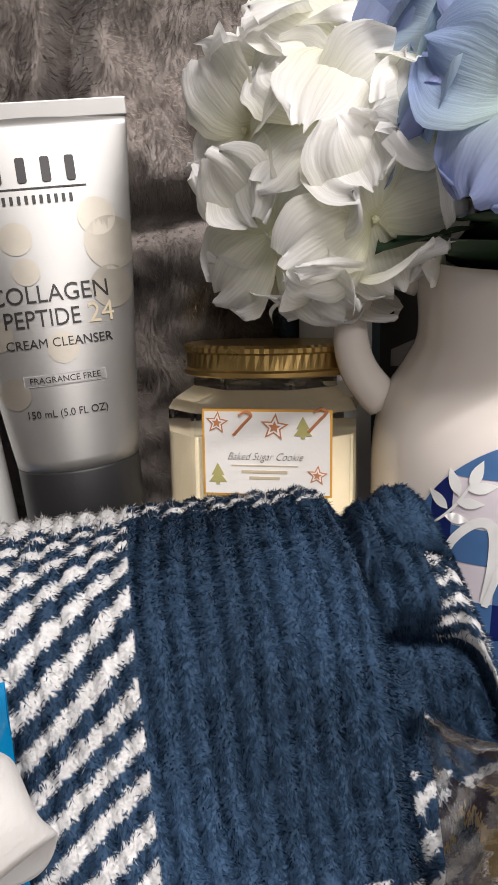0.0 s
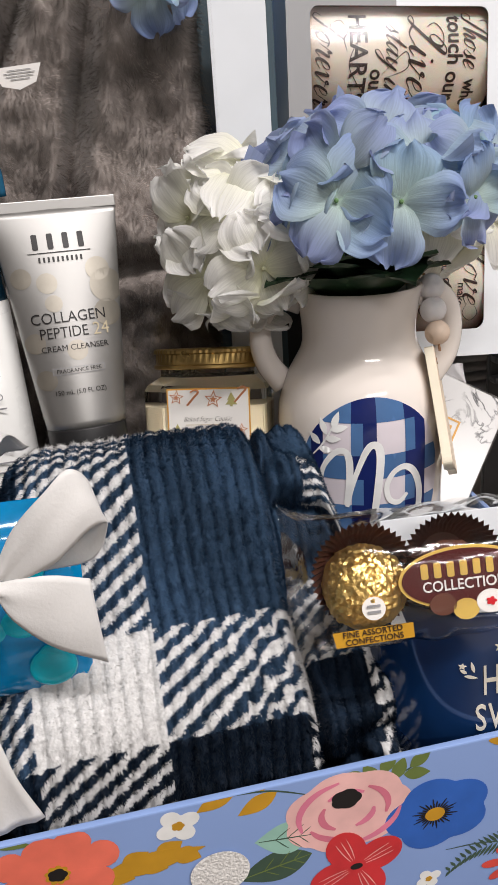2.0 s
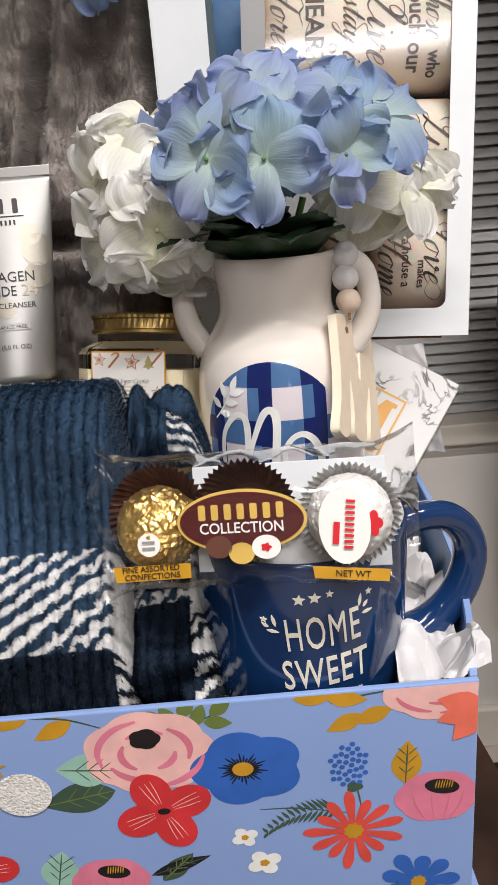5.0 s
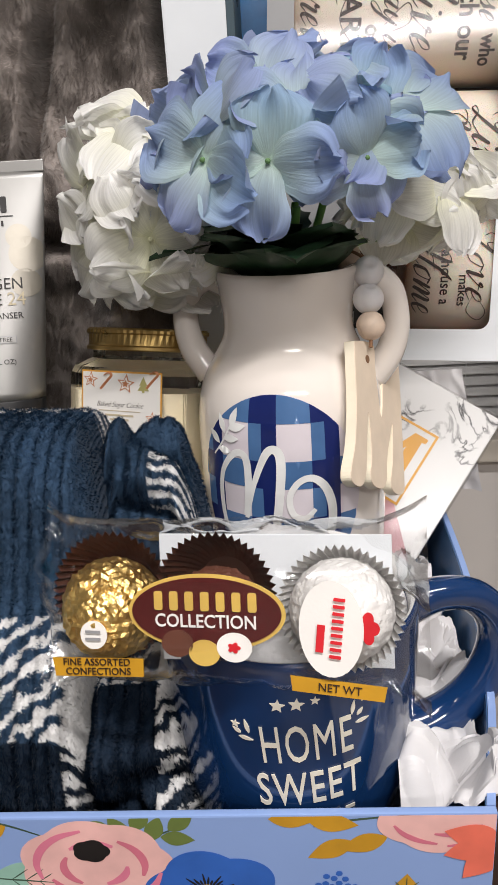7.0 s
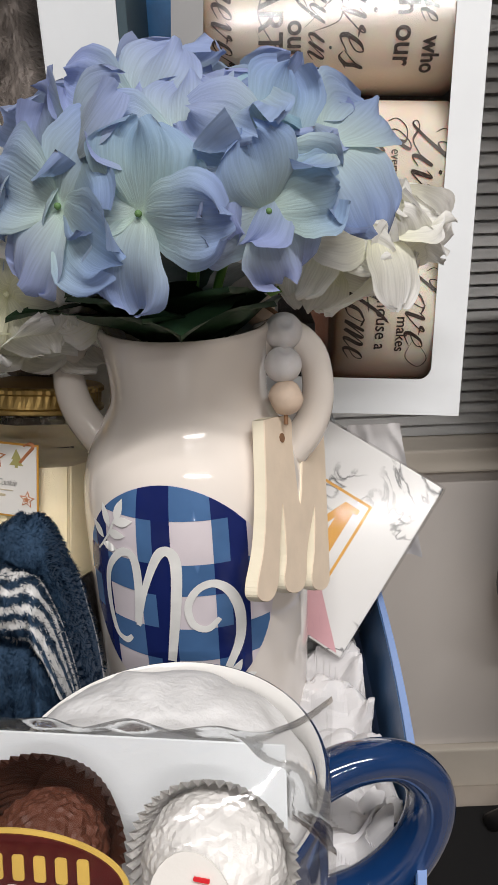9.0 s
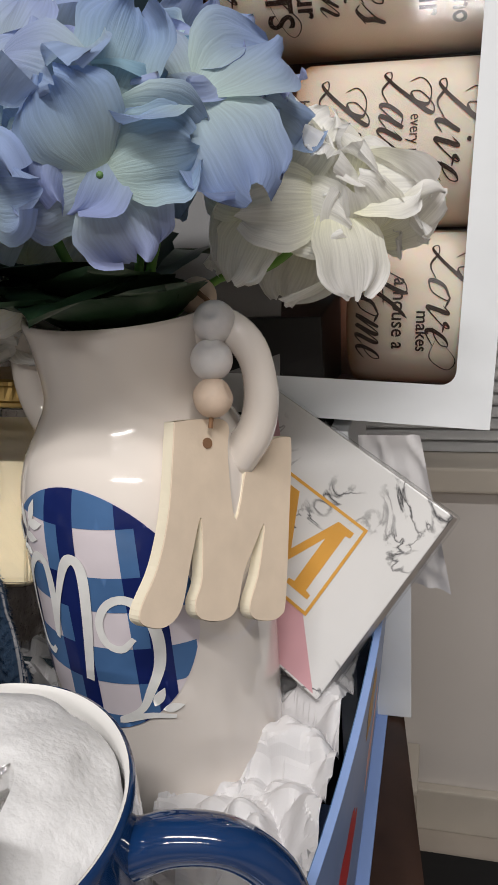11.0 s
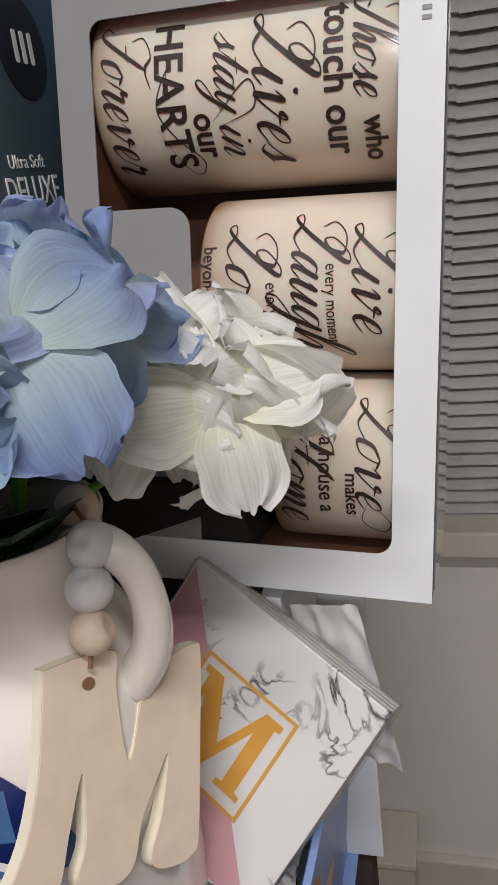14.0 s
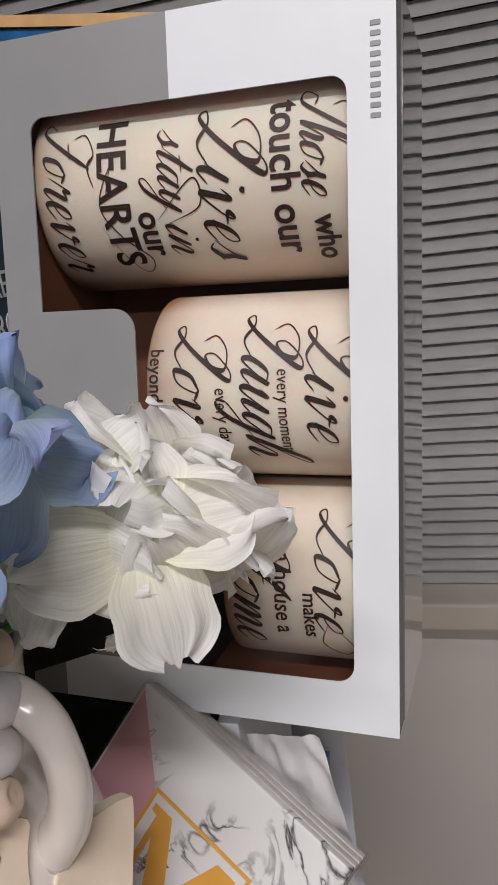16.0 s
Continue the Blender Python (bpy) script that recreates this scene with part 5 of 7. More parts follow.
def pillow_bag():
    """Inflated film bag: two bowed sheets meeting at flat crimped ends."""
    nu, nv = 70, 40
    V = []
    for side in (-1, 1):
        for i in range(nu):
            u = -1 + 2 * i / (nu - 1)
            for j in range(nv):
                v = -1 + 2 * j / (nv - 1)
                bul = max(0, 1 - abs(u) ** 5) * max(0, 1 - abs(v) ** 2.4) ** 0.6
                y = -0.026 * bul if side < 0 else 0.0125 * bul
                x = u * 0.0700
                h = 0.0290 + 0.007 * max(0, abs(u) - 0.78) / 0.22
                w = noise.noise(Vector((u * 6, v * 4, side)))
                z = v * h + 0.002 + 0.0015 * w
                y += 0.0028 * w * max(0.2, 1 - bul) + (0.006 * math.sin(v * 5 + u * 3) if abs(u) > 0.85 else 0) * (abs(u) - 0.85) / 0.15
                V.append((x + 0.0012 * w, y + 0.0035, z))
    F = grid_faces(nu, nv)
    F = np.vstack([F, F[:, ::-1] + nu * nv])
    ob = from_arrays("film_bag", V, F, M_film, choc, "clear crinkled plastic bag")
    ob.visible_shadow = False


pillow_bag()


# ---- boxed set of three candles, standing on its side ----
cb = thing("candle_box", "white and grey window box with three printed ivory candles, leaning back", "candle box", m=frame_of((0.1235, 0.3495, 0.2655), (1, -0.065, -0.045), (0.045, 0.170, 1.0)))
BW, BH, BD, B0 = 0.1605, 0.278, 0.084, 0.0065
WL, WS, WR, WB, WM, WT = 0.0165, 0.058, 0.1435, 0.0265, 0.172, 0.2475

GREY_X = 0.077
part("front_panel", slab(bmesh.new(), [(0, B0), (WL, B0), (WL, WM - 0.0), *[(WL + 0.006 - 0.006 * math.cos(radians(15 * k)), WT - 0.006 + 0.006 * math.sin(radians(15 * k))) for k in range(7)], (GREY_X, WT + 0.0), (GREY_X, BH), (0, BH)], 0.0008), M_card_grey, cb, "grey printed card front")
part("front_panel", slab(bmesh.new(), [(WL, WB), (WS, WB), *[(WS - 0.009 + 0.009 * math.cos(radians(15 * k)), WM - 0.009 + 0.009 * math.sin(radians(15 * k))) for k in range(7)], (WL, WM)], 0.0008), M_card_grey, cb, "grey printed card flap")
part("front_panel", slab(bmesh.new(), [(GREY_X, WT), *[(WR - 0.006 + 0.006 * math.sin(radians(15 * k)), WT - 0.006 + 0.006 * math.cos(radians(15 * k))) for k in range(7)], *[(WR - 0.007 + 0.007 * math.cos(radians(15 * k)), WB + 0.007 - 0.007 * math.sin(radians(15 * k))) for k in range(7)], (WL, WB), (WL, B0), (BW, B0), (BW, BH), (GREY_X, BH)], 0.0008), M_card_white, cb, "white coated card front")
part("side_panel", box(bmesh.new(), (BW - 0.0010, 0.0009, B0), (BW - 0.0002, 0.0145, BH)), M_card_grey, cb, "grey card folded round the edge")
part("side_panel", box(bmesh.new(), (BW - 0.0008, 0.0150, B0), (BW + 0.0003, BD, BH)), M_card_gloss, cb, "glossy varnished grey card")
part("side_panel", box(bmesh.new(), (0.0002, 0.0009, B0), (0.0010, BD, BH)), M_card_white, cb)
part("top_panel", box(bmesh.new(), (0.0011, 0.0009, BH - 0.0009), (BW - 0.0011, BD, BH - 0.0001)), M_card_white, cb)
part("bottom_panel", box(bmesh.new(), (0.0011, 0.0009, B0 + 0.0001), (BW - 0.0011, BD, B0 + 0.0009)), M_card_white, cb)
part("back_panel", box(bmesh.new(), (0.0011, BD - 0.001, 0.001), (BW - 0.0011, BD - 0.0002, BH - 0.001)), M_card_brown, cb)
part("inner_tray", box(bmesh.new(), (0.002, 0.066, 0.012), (BW - 0.002, 0.070, BH - 0.012)), M_card_brown, cb)
part("window_film", box(bmesh.new(), (WL - 0.004, 0.0012, WB - 0.004), (WR + 0.004, 0.0013, WT + 0.004)), M_film_flat, cb, "clear window film").visible_shadow = False
for lo, hi in (((0.0012, 0.0016, BH - 0.0105), (BW - 0.0012, BD - 0.002, BH - 0.0097)), ((0.0012, 0.0016, 0.0195), (BW - 0.0012, BD - 0.002, 0.0203)), ((0.0125, 0.0016, 0.021), (0.0133, BD - 0.002, BH - 0.0165)), ((BW - 0.0045, 0.0016, 0.021), (BW - 0.0037, BD - 0.002, BH - 0.0165))):
    part("inner_wall", box(bmesh.new(), lo, hi), M_card_brown, cb, "brown inner card")
mark_row("brand_mark", 10, 0.1535, 0.2475, 0.0330, 0.0036, M_ink_grey, cb, -0.0003, turn=-90, gap=0.5)
candle_mat = mk("ivory wax, toasted ends and painted edge shade", (1, 1, 1), 0.80, spec=0.15, var=0.04, scale=30, attr="dye", bump=0.03)
wax = [n for n in candle_mat.node_tree.nodes if n.type == "BSDF_PRINCIPLED"][0]
wax.inputs["Subsurface Weight"].default_value, wax.inputs["Subsurface Scale"].default_value = 0.4, 0.03


# pen strokes of the slanted hand lettering: x-height 0.45, capitals 1
PEN = {
    "i": ([(0, .1), (.10, .45), (.07, .12), (.14, 0), (.25, .13)], [(.13, .62), (.15, .66), (.14, .60)]),
    "v": ([(0, .32), (.08, .46), (.12, .2), (.18, 0), (.34, .36), (.32, .47), (.28, .38), (.46, .34)],),
    "e": ([(0, .14), (.14, .18), (.25, .32), (.20, .46), (.09, .38), (.06, .14), (.15, 0), (.34, .14)],),
    "s": ([(0, .08), (.14, .30), (.19, .48), (.20, .30), (.25, .14), (.16, 0), (.04, .06)], [(.16, 0), (.34, .14)]),
    "o": ([(.2, .45), (.04, .3), (.07, .02), (.24, .08), (.26, .38), (.18, .45), (.38, .37)],),
    "r": ([(0, .1), (.10, .52), (.14, .40), (.26, .43), (.22, .1), (.28, 0), (.38, .14)],),
    "a": ([(.26, .42), (.10, .42), (.03, .14), (.12, 0), (.26, .36), (.28, .44), (.25, .08), (.32, 0), (.42, .14)],),
    "t": ([(0, .1), (.16, .8), (.10, .12), (.16, 0), (.28, .14)], [(-.02, .5), (.28, .53)]),
    "y": ([(0, .3), (.06, .44), (.06, .1), (.16, .02), (.28, .44), (.22, -.25), (.08, -.45), (.02, -.28), (.38, .12)],),
    "n": ([(0, .1), (.08, .46), (.05, 0), (.2, .43), (.28, .36), (.26, .06), (.32, 0), (.42, .14)],),
    "u": ([(0, .3), (.07, .44), (.06, .08), (.16, 0), (.29, .44), (.28, .06), (.34, 0), (.44, .14)],),
    "m": ([(0, .1), (.07, .46), (.05, 0), (.18, .43), (.25, .36), (.23, 0), (.36, .43), (.43, .36), (.41, .06), (.47, 0), (.58, .14)],),
    "h": ([(0, .1), (.2, .9), (.15, 1.02), (.08, .8), (.05, 0), (.2, .43), (.28, .34), (.26, .06), (.32, 0), (.42, .14)],),
    "g": ([(.26, .42), (.10, .42), (.03, .14), (.12, 0), (.26, .36), (.28, .44), (.24, -.25), (.10, -.48), (.02, -.28), (.40, .12)],),
    "L": ([(.02, .50), (-.16, .72), (0, .92), (.30, .90), (.36, .66), (.22, .56), (.14, .74), (.30, 1.0), (.44, .92), (.24, .3), (.04, .01), (-.10, .10), (.08, .14), (.40, 0), (.62, .16)],),
    "F": ([(.02, .62), (-.12, .86), (.16, 1.04), (.44, .92), (.76, 1.02)], [(.46, .96), (.30, .4), (.12, 0), (-.10, .06), (-.04, .24)], [(.12, .5), (.44, .55)]),
    "T": ([(.02, .62), (-.12, .86), (.16, 1.06), (.46, .92), (.72, 1.04)], [(.42, .96), (.28, .4), (.12, 0), (-.14, .06), (-.10, .30), (.12, .26)]),
    "H": ([(-.10, .56), (-.04, .92), (.16, .94), (.14, .4), (-.04, 0), (-.16, .1)], [(.60, 1.02), (.46, .7), (.36, .1), (.44, 0), (.58, .14)], [(0, .42), (.25, .5), (.56, .54)])}


def hand_script(text, x0, zc, size, wide, parent, wrap):
    """Brush lettering running down the candle: thick on the way down, thin on the way up."""
    adv = {"L": 0.60, "F": 0.52, "T": 0.52, "H": 0.58, "s": 0.34, " ": 0.22}
    pens, cur = [], 0.0
    for ch in text:
        for st in PEN.get(ch, ()):
            pens.append([(cur + x, y) for x, y in st])
        cur += adv.get(ch) or max(x for x, y in PEN[ch][0]) - 0.01
    bm = bmesh.new()
    for st in pens:
        n = 7 * len(st)
        path = smooth_path([((x + 0.42 * y - cur / 2) * size * wide, y * size, 0) for x, y in st], n)
        prev, wp = None, 0.02
        for i, p in enumerate(path):
            t = (path[min(i + 1, n - 1)] - path[max(i - 1, 0)]).normalized()
            wp += 0.45 * (0.028 + 0.085 * max(0, -t.y - 0.1) - wp)
            q = Vector((-t.y, t.x, 0)) * wp * size * min(1, 0.35 + 0.3 * min(i, n - 1 - i))  / 2 * 0.92
            a, b = [bm.verts.new(wrap(Vector((x0 + v.y, -0.00008, zc - v.x)))) for v in (p + q, p - q)]
            if prev:
                bm.faces.new((prev[0], a, b, prev[1]))
            prev = (a, b)
    part("lettering", bm, M_ink_brown, parent)


def candle(cz, x0, x1, lines, CR=0.0386, script_lines=()):
    seg, n = 96, 40
    V, C = [], []
    xs = np.concatenate([[x0, x0 + 0.0008, x0 + 0.002], np.linspace(x0 + 0.005, x1 - 0.002, n), [x1]])
    rs = np.concatenate([[CR - 0.0016, CR - 0.0004, CR], np.full(n, CR), [CR - 0.001]])
    cy = 0.0016 + CR
    for x, r in zip(xs, rs):
        for k in range(seg):
            a = 2 * math.pi * k / seg
            V.append((x, cy - r * math.cos(a), cz + r * math.sin(a)))
            # toasted ends, plus shade painted where top and bottom curve away
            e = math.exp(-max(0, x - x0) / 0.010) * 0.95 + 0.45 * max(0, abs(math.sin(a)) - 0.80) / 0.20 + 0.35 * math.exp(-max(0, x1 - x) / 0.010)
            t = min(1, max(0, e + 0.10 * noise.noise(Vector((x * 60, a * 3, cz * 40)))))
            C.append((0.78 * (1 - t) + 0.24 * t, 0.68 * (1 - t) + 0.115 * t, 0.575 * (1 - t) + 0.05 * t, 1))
    m = len(xs)
    F = [(i * seg + k, i * seg + (k + 1) % seg, (i + 1) * seg + (k + 1) % seg, (i + 1) * seg + k) for i in range(m - 1) for k in range(seg)]
    F += [tuple(range(seg))[::-1], tuple(range((m - 1) * seg, m * seg))]
    me = bpy.data.meshes.new("candle")
    me.from_pydata(V, [], F)
    me.materials.append(candle_mat)
    me.shade_smooth()
    ob = new("candle", me)
    ob.parent = cb
    ob["label"] = "ivory candle with toasted brown ends, painted edge shade and dark script"
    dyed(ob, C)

    def wrap(p):
        a = (p.z - cz) / CR
        r = CR + 0.0003 - p.y
        return Vector((p.x, cy - r * math.cos(a), cz + r * math.sin(a)))

    for text, x, dz, size, shear, bold, wide in lines:
        words("lettering", text, size, M_ink_brown, ob, (x, 0, cz + dz), shear=shear, wide=wide, bend=wrap, turn=-90, bold=bold, thick=0.00006)
    for text, x, dz, size, wide in script_lines:
        hand_script(text, x, cz + dz, size, wide, ob, wrap)
    return ob, wrap


def flourish(parent, wrap, pts, w, n=40):
    """A thin hand-drawn swash in local x, z."""
    path = smooth_path([(x, 0, z) for x, z in pts], n)
    bm = bmesh.new()
    prev = None
    for i, p in enumerate(path):
        t = (path[min(i + 1, n - 1)] - path[max(i - 1, 0)]).normalized()
        q = Vector((-t.z, 0, t.x)) * w * (0.25 + 0.75 * math.sin(math.pi * i / (n - 1))) / 2
        a, b = bm.verts.new(wrap(p + q + Vector((0, -0.00006, 0)))), bm.verts.new(wrap(p - q + Vector((0, -0.00006, 0))))
        if prev:
            bm.faces.new((prev[0], a, b, prev[1]))
        prev = (a, b)
    bmesh.ops.recalc_face_normals(bm, faces=bm.faces[:])
    part("swash", bm, M_ink_brown, parent)


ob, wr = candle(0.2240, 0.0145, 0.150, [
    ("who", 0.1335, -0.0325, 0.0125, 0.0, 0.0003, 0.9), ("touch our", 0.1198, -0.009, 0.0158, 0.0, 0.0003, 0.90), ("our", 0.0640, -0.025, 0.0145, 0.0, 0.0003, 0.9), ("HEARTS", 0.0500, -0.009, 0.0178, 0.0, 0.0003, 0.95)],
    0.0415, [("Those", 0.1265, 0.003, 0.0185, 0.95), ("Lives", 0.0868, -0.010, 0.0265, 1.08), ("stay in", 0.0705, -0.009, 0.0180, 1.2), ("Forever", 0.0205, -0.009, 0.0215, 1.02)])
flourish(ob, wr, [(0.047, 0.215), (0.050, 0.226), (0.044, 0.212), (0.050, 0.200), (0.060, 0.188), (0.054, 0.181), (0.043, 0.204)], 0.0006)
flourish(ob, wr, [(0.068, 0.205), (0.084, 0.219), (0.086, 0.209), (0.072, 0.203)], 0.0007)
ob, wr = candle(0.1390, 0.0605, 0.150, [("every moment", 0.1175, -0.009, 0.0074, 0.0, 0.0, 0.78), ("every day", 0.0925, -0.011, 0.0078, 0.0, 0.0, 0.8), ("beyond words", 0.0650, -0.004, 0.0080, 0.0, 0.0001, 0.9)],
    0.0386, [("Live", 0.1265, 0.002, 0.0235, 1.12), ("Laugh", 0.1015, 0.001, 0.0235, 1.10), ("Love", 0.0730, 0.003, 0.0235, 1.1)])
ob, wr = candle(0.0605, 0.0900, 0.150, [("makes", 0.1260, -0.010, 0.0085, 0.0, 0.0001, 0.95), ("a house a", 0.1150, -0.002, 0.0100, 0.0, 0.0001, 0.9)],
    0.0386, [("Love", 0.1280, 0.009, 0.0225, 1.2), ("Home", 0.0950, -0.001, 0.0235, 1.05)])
flourish(ob, wr, [(0.136, 0.046), (0.142, 0.036), (0.138, 0.029), (0.130, 0.037), (0.133, 0.048)], 0.0006)

# ---- bathrobe box with plush robe in its window ----
RX, RY = 0.117, 0.347
robe = thing("bathrobe_box", "slate bathrobe box with grey plush robe behind its window", "robe box")
part("side_panel", box(bmesh.new(), (RX - 0.001, RY + 0.001, 0.06), (RX, RY + 0.10, 0.545)), M_teal, robe, "slate teal printed side")
part("back_panel", box(bmesh.new(), (-0.26, RY + 0.0995, 0.06), (RX - 0.0012, RY + 0.1005, 0.585)), M_teal, robe)
part("frame_side", box(bmesh.new(), (0.0765, RY, 0.06), (0.1125, RY + 0.0012, 0.585)), M_card_white, robe, "white glossy card frame")
part("frame_edge", box(bmesh.new(), (0.1127, RY + 0.0002, 0.06), (RX - 0.0002, RY + 0.0012, 0.585)), M_teal, robe, "slate teal printed edge")
part("frame_bottom", box(bmesh.new(), (-0.26, RY, 0.06), (0.0768, RY + 0.0012, 0.10)), M_teal, robe)
part("side_panel", box(bmesh.new(), (-0.2605, RY + 0.0015, 0.06), (-0.2595, RY + 0.099, 0.585)), M_teal, robe)


def on_side(p):
    """Lay writing on the box's right side: local x runs back, z up."""
    return Vector((RX + 0.0002 - p.y, RY + 0.05 + p.x, p.z))


disc = part("round_mark", slab(bmesh.new(), ellipse(0.001, 0.505, 0.021, 0.021, 48), 0.0003, -0.0001), M_ink_black, robe, "black round mark")
remap(disc, on_side)
mark_row("brand_mark", 3, 0.002, 0.505, 0.0200, 0.0130, M_ink_white, robe, -0.0003, bend=on_side, gap=0.5)
words("lettering", "Ultra Soft", 0.0080, M_ink_white, robe, (-0.015, 0, 0.4580), bend=on_side)
words("lettering", "DELUXE", 0.0172, M_ink_white, robe, (-0.013, 0, 0.4455), wide=0.76, bend=on_side)
words("lettering", "BATHROBE", 0.0172, M_ink_white, robe, (-0.006, 0, 0.4270), wide=0.76, bend=on_side)
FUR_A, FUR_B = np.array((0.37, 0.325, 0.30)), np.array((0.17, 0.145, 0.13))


def plush_robe():
    r2 = np.random.default_rng(9)
    xs, zs = np.linspace(-0.255, 0.076, 190), np.linspace(0.10, 0.60, 260)
    X, Z = np.meshgrid(xs, zs, indexing="ij")
    seam = -0.005 + 0.25 * (Z - 0.46)
    lapel = -0.062 + 0.50 * (Z - 0.47)
    fold = np.minimum(np.abs(X - seam), np.abs(X - lapel))
    crease = np.abs(Z - (0.352 + 0.05 * X))
    Y = RY + 0.010 + 0.040 * np.exp(-(fold / 0.008) ** 2) + 0.026 * np.exp(-(crease / 0.009) ** 2) + 0.012 * np.clip((0.352 - Z) / 0.05, 0, 1)
    Y = Y + 0.012 * ((X < seam) & (X > lapel)) + 0.010 * np.clip((seam - X) / 0.02, 0, 1)
    nz_ = np.array([[noise.noise(Vector((x * 14, z * 14, 0))) + 0.5 * noise.noise(Vector((x * 40, z * 40, 2))) + 0.35 * noise.noise(Vector((x * 110, z * 80, 4))) for z in zs] for x in xs])
    Y = Y - 0.008 * nz_ + 0.03 * np.clip((X - 0.06) / 0.016, 0, 1) ** 2
    V = np.stack([X, Y, Z], 2).reshape(-1, 3)
    base = from_arrays("plush_robe", V, grid_faces(len(xs), len(zs)), M_fur, robe, "grey-brown plush robe fabric")
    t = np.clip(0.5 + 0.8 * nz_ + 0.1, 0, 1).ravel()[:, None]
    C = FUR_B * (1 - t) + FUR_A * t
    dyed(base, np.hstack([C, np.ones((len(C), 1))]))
    n = 190000
    pk = r2.integers(0, len(V), n)
    N = grid_normals(np.stack([X, Y, Z], 2), np.array((0.0, -1.0, 0.0))).reshape(-1, 3)[pk]
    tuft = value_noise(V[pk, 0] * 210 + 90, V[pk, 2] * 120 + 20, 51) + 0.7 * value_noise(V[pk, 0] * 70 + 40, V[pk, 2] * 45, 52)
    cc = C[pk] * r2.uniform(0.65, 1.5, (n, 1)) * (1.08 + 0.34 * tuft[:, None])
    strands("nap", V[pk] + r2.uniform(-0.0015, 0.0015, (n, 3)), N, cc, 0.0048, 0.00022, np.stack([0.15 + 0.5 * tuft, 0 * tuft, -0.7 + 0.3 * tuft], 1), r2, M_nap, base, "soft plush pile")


plush_robe()
bm = bmesh.new()
nx, nz2 = 60, 70
V = []
for i in range(nx):
    for j in range(nz2):
        x, z = -0.255 + 0.333 * i / (nx - 1), 0.10 + 0.49 * j / (nz2 - 1)
        V.append((x, RY - 0.0025 + 0.004 * noise.noise(Vector((x * 18, z * 18, 7))) , z))
from_arrays("window_film", V, grid_faces(nx, nz2), film_material("creased window film", 0.05, 0.35, 22), robe, "clear creased plastic window").visible_shadow = False
LABEL_UP = 0.014
lab = part("care_label", slab(bmesh.new(), [(x, z + LABEL_UP) for x, z in ((-0.054, 0.4605), (-0.026, 0.4630), (-0.030, 0.4530), (-0.040, 0.4490), (-0.050, 0.4510))], 0.0006, RY - 0.0035), M_label_white, robe, "white sewn-in care label")
for k, (z, w) in enumerate(((0.4596, 0.014), (0.4580, 0.018), (0.4564, 0.016), (0.4548, 0.011))):
    bar("print_bar", -0.039, z + LABEL_UP, w, 0.0003, M_ink_grey, robe, RY - 0.0042, turn=4)

# ---- dark carton and blue board behind ----
tagged(finish("black_carton", box(bmesh.new(), (0.10, 0.352, 0.0025), (0.205, 0.430, 0.318), 0.001), M_black), "matt black carton standing behind the vase", "carton")
tagged(finish("white_carton", box(bmesh.new(), (0.2065, 0.3500, 0.0025), (0.2165, 0.430, 0.2595), 0.001), M_card_white), "white carton under the candle box", "carton")
brd = thing("blue_board", "bright blue printed board with an orange wooden edge, behind the boxes", "board", m=frame_of((0.03, 0.452, 0.0), (1, 0.0, 0.0), (0, 0.10, 1)))
part("panel", slab(bmesh.new(), [(-0.20, 0.002), (0.15, 0.002), (0.15, 0.40), (0.232, 0.42), (0.232, 0.548), (-0.20, 0.622)], 0.006), M_blue_card, brd)
part("edge", slab(bmesh.new(), [(-0.20, 0.6224), (0.232, 0.5484), (0.232, 0.5544), (-0.20, 0.6284)], 0.011, -0.002), M_orange_edge, brd, "orange wood edge")

# ---- jar candle with gold lid ----
JX, JY, JT = 0.0535, 0.3110, radians(-19)
jar = thing("jar_candle", "square glass jar candle with gold lid and a cookie-print label", "candle", m=pose(JX, JY, 0.275, 0, 0, -19) @ pose(0, 0, 0, -14) @ pose(0, 0, -0.275) @ Matrix.Diagonal((1.02, 1.02, 1.0, 1)))


def eight_sided(h, c):
    return [(h, -h + c), (h, h - c), (h - c, h), (-h + c, h), (-h, h - c), (-h, -h + c), (-h + c, -h), (h - c, -h)]


def loft(levels):
    bm = bmesh.new()
    rings = [[bm.verts.new((x, y, z)) for x, y in eight_sided(h, c)] for h, c, z in levels]
    for a, b in zip(rings, rings[1:]):
        for k in range(8):
            bm.faces.new((a[k], a[(k + 1) % 8], b[(k + 1) % 8], b[k]))
    bm.faces.new(rings[0][::-1])
    bm.faces.new(rings[-1])
    bmesh.ops.recalc_face_normals(bm, faces=bm.faces[:])
    es = [e for e in bm.edges if abs(e.verts[0].co.z - e.verts[1].co.z) > 0.002]
    bmesh.ops.bevel(bm, geom=es, offset=0.0014, segments=2, affect="EDGES")
    return bm


part("glass", loft([(0.034, 0.012, 0.205), (0.0385, 0.0140, 0.209), (0.0385, 0.0140, 0.276), (0.0365, 0.0138, 0.280), (0.0300, 0.0160, 0.2845), (0.0298, 0.0160, 0.291)]), M_glass, jar).visible_shadow = False
part("wax", loft([(0.0360, 0.0130, 0.2085), (0.0364, 0.0132, 0.211), (0.0364, 0.0132, 0.266)]), M_candle_wax, jar, "cream candle wax")
bm = lathe([(0.001, 0.2860), (0.0325, 0.2860), (0.0330, 0.2867), (0.0330, 0.2888), (0.0318, 0.2898), (0.0318, 0.2975), (0.0329, 0.2985), (0.0329, 0.3008), (0.0318, 0.3022), (0.001, 0.3026)], 120)
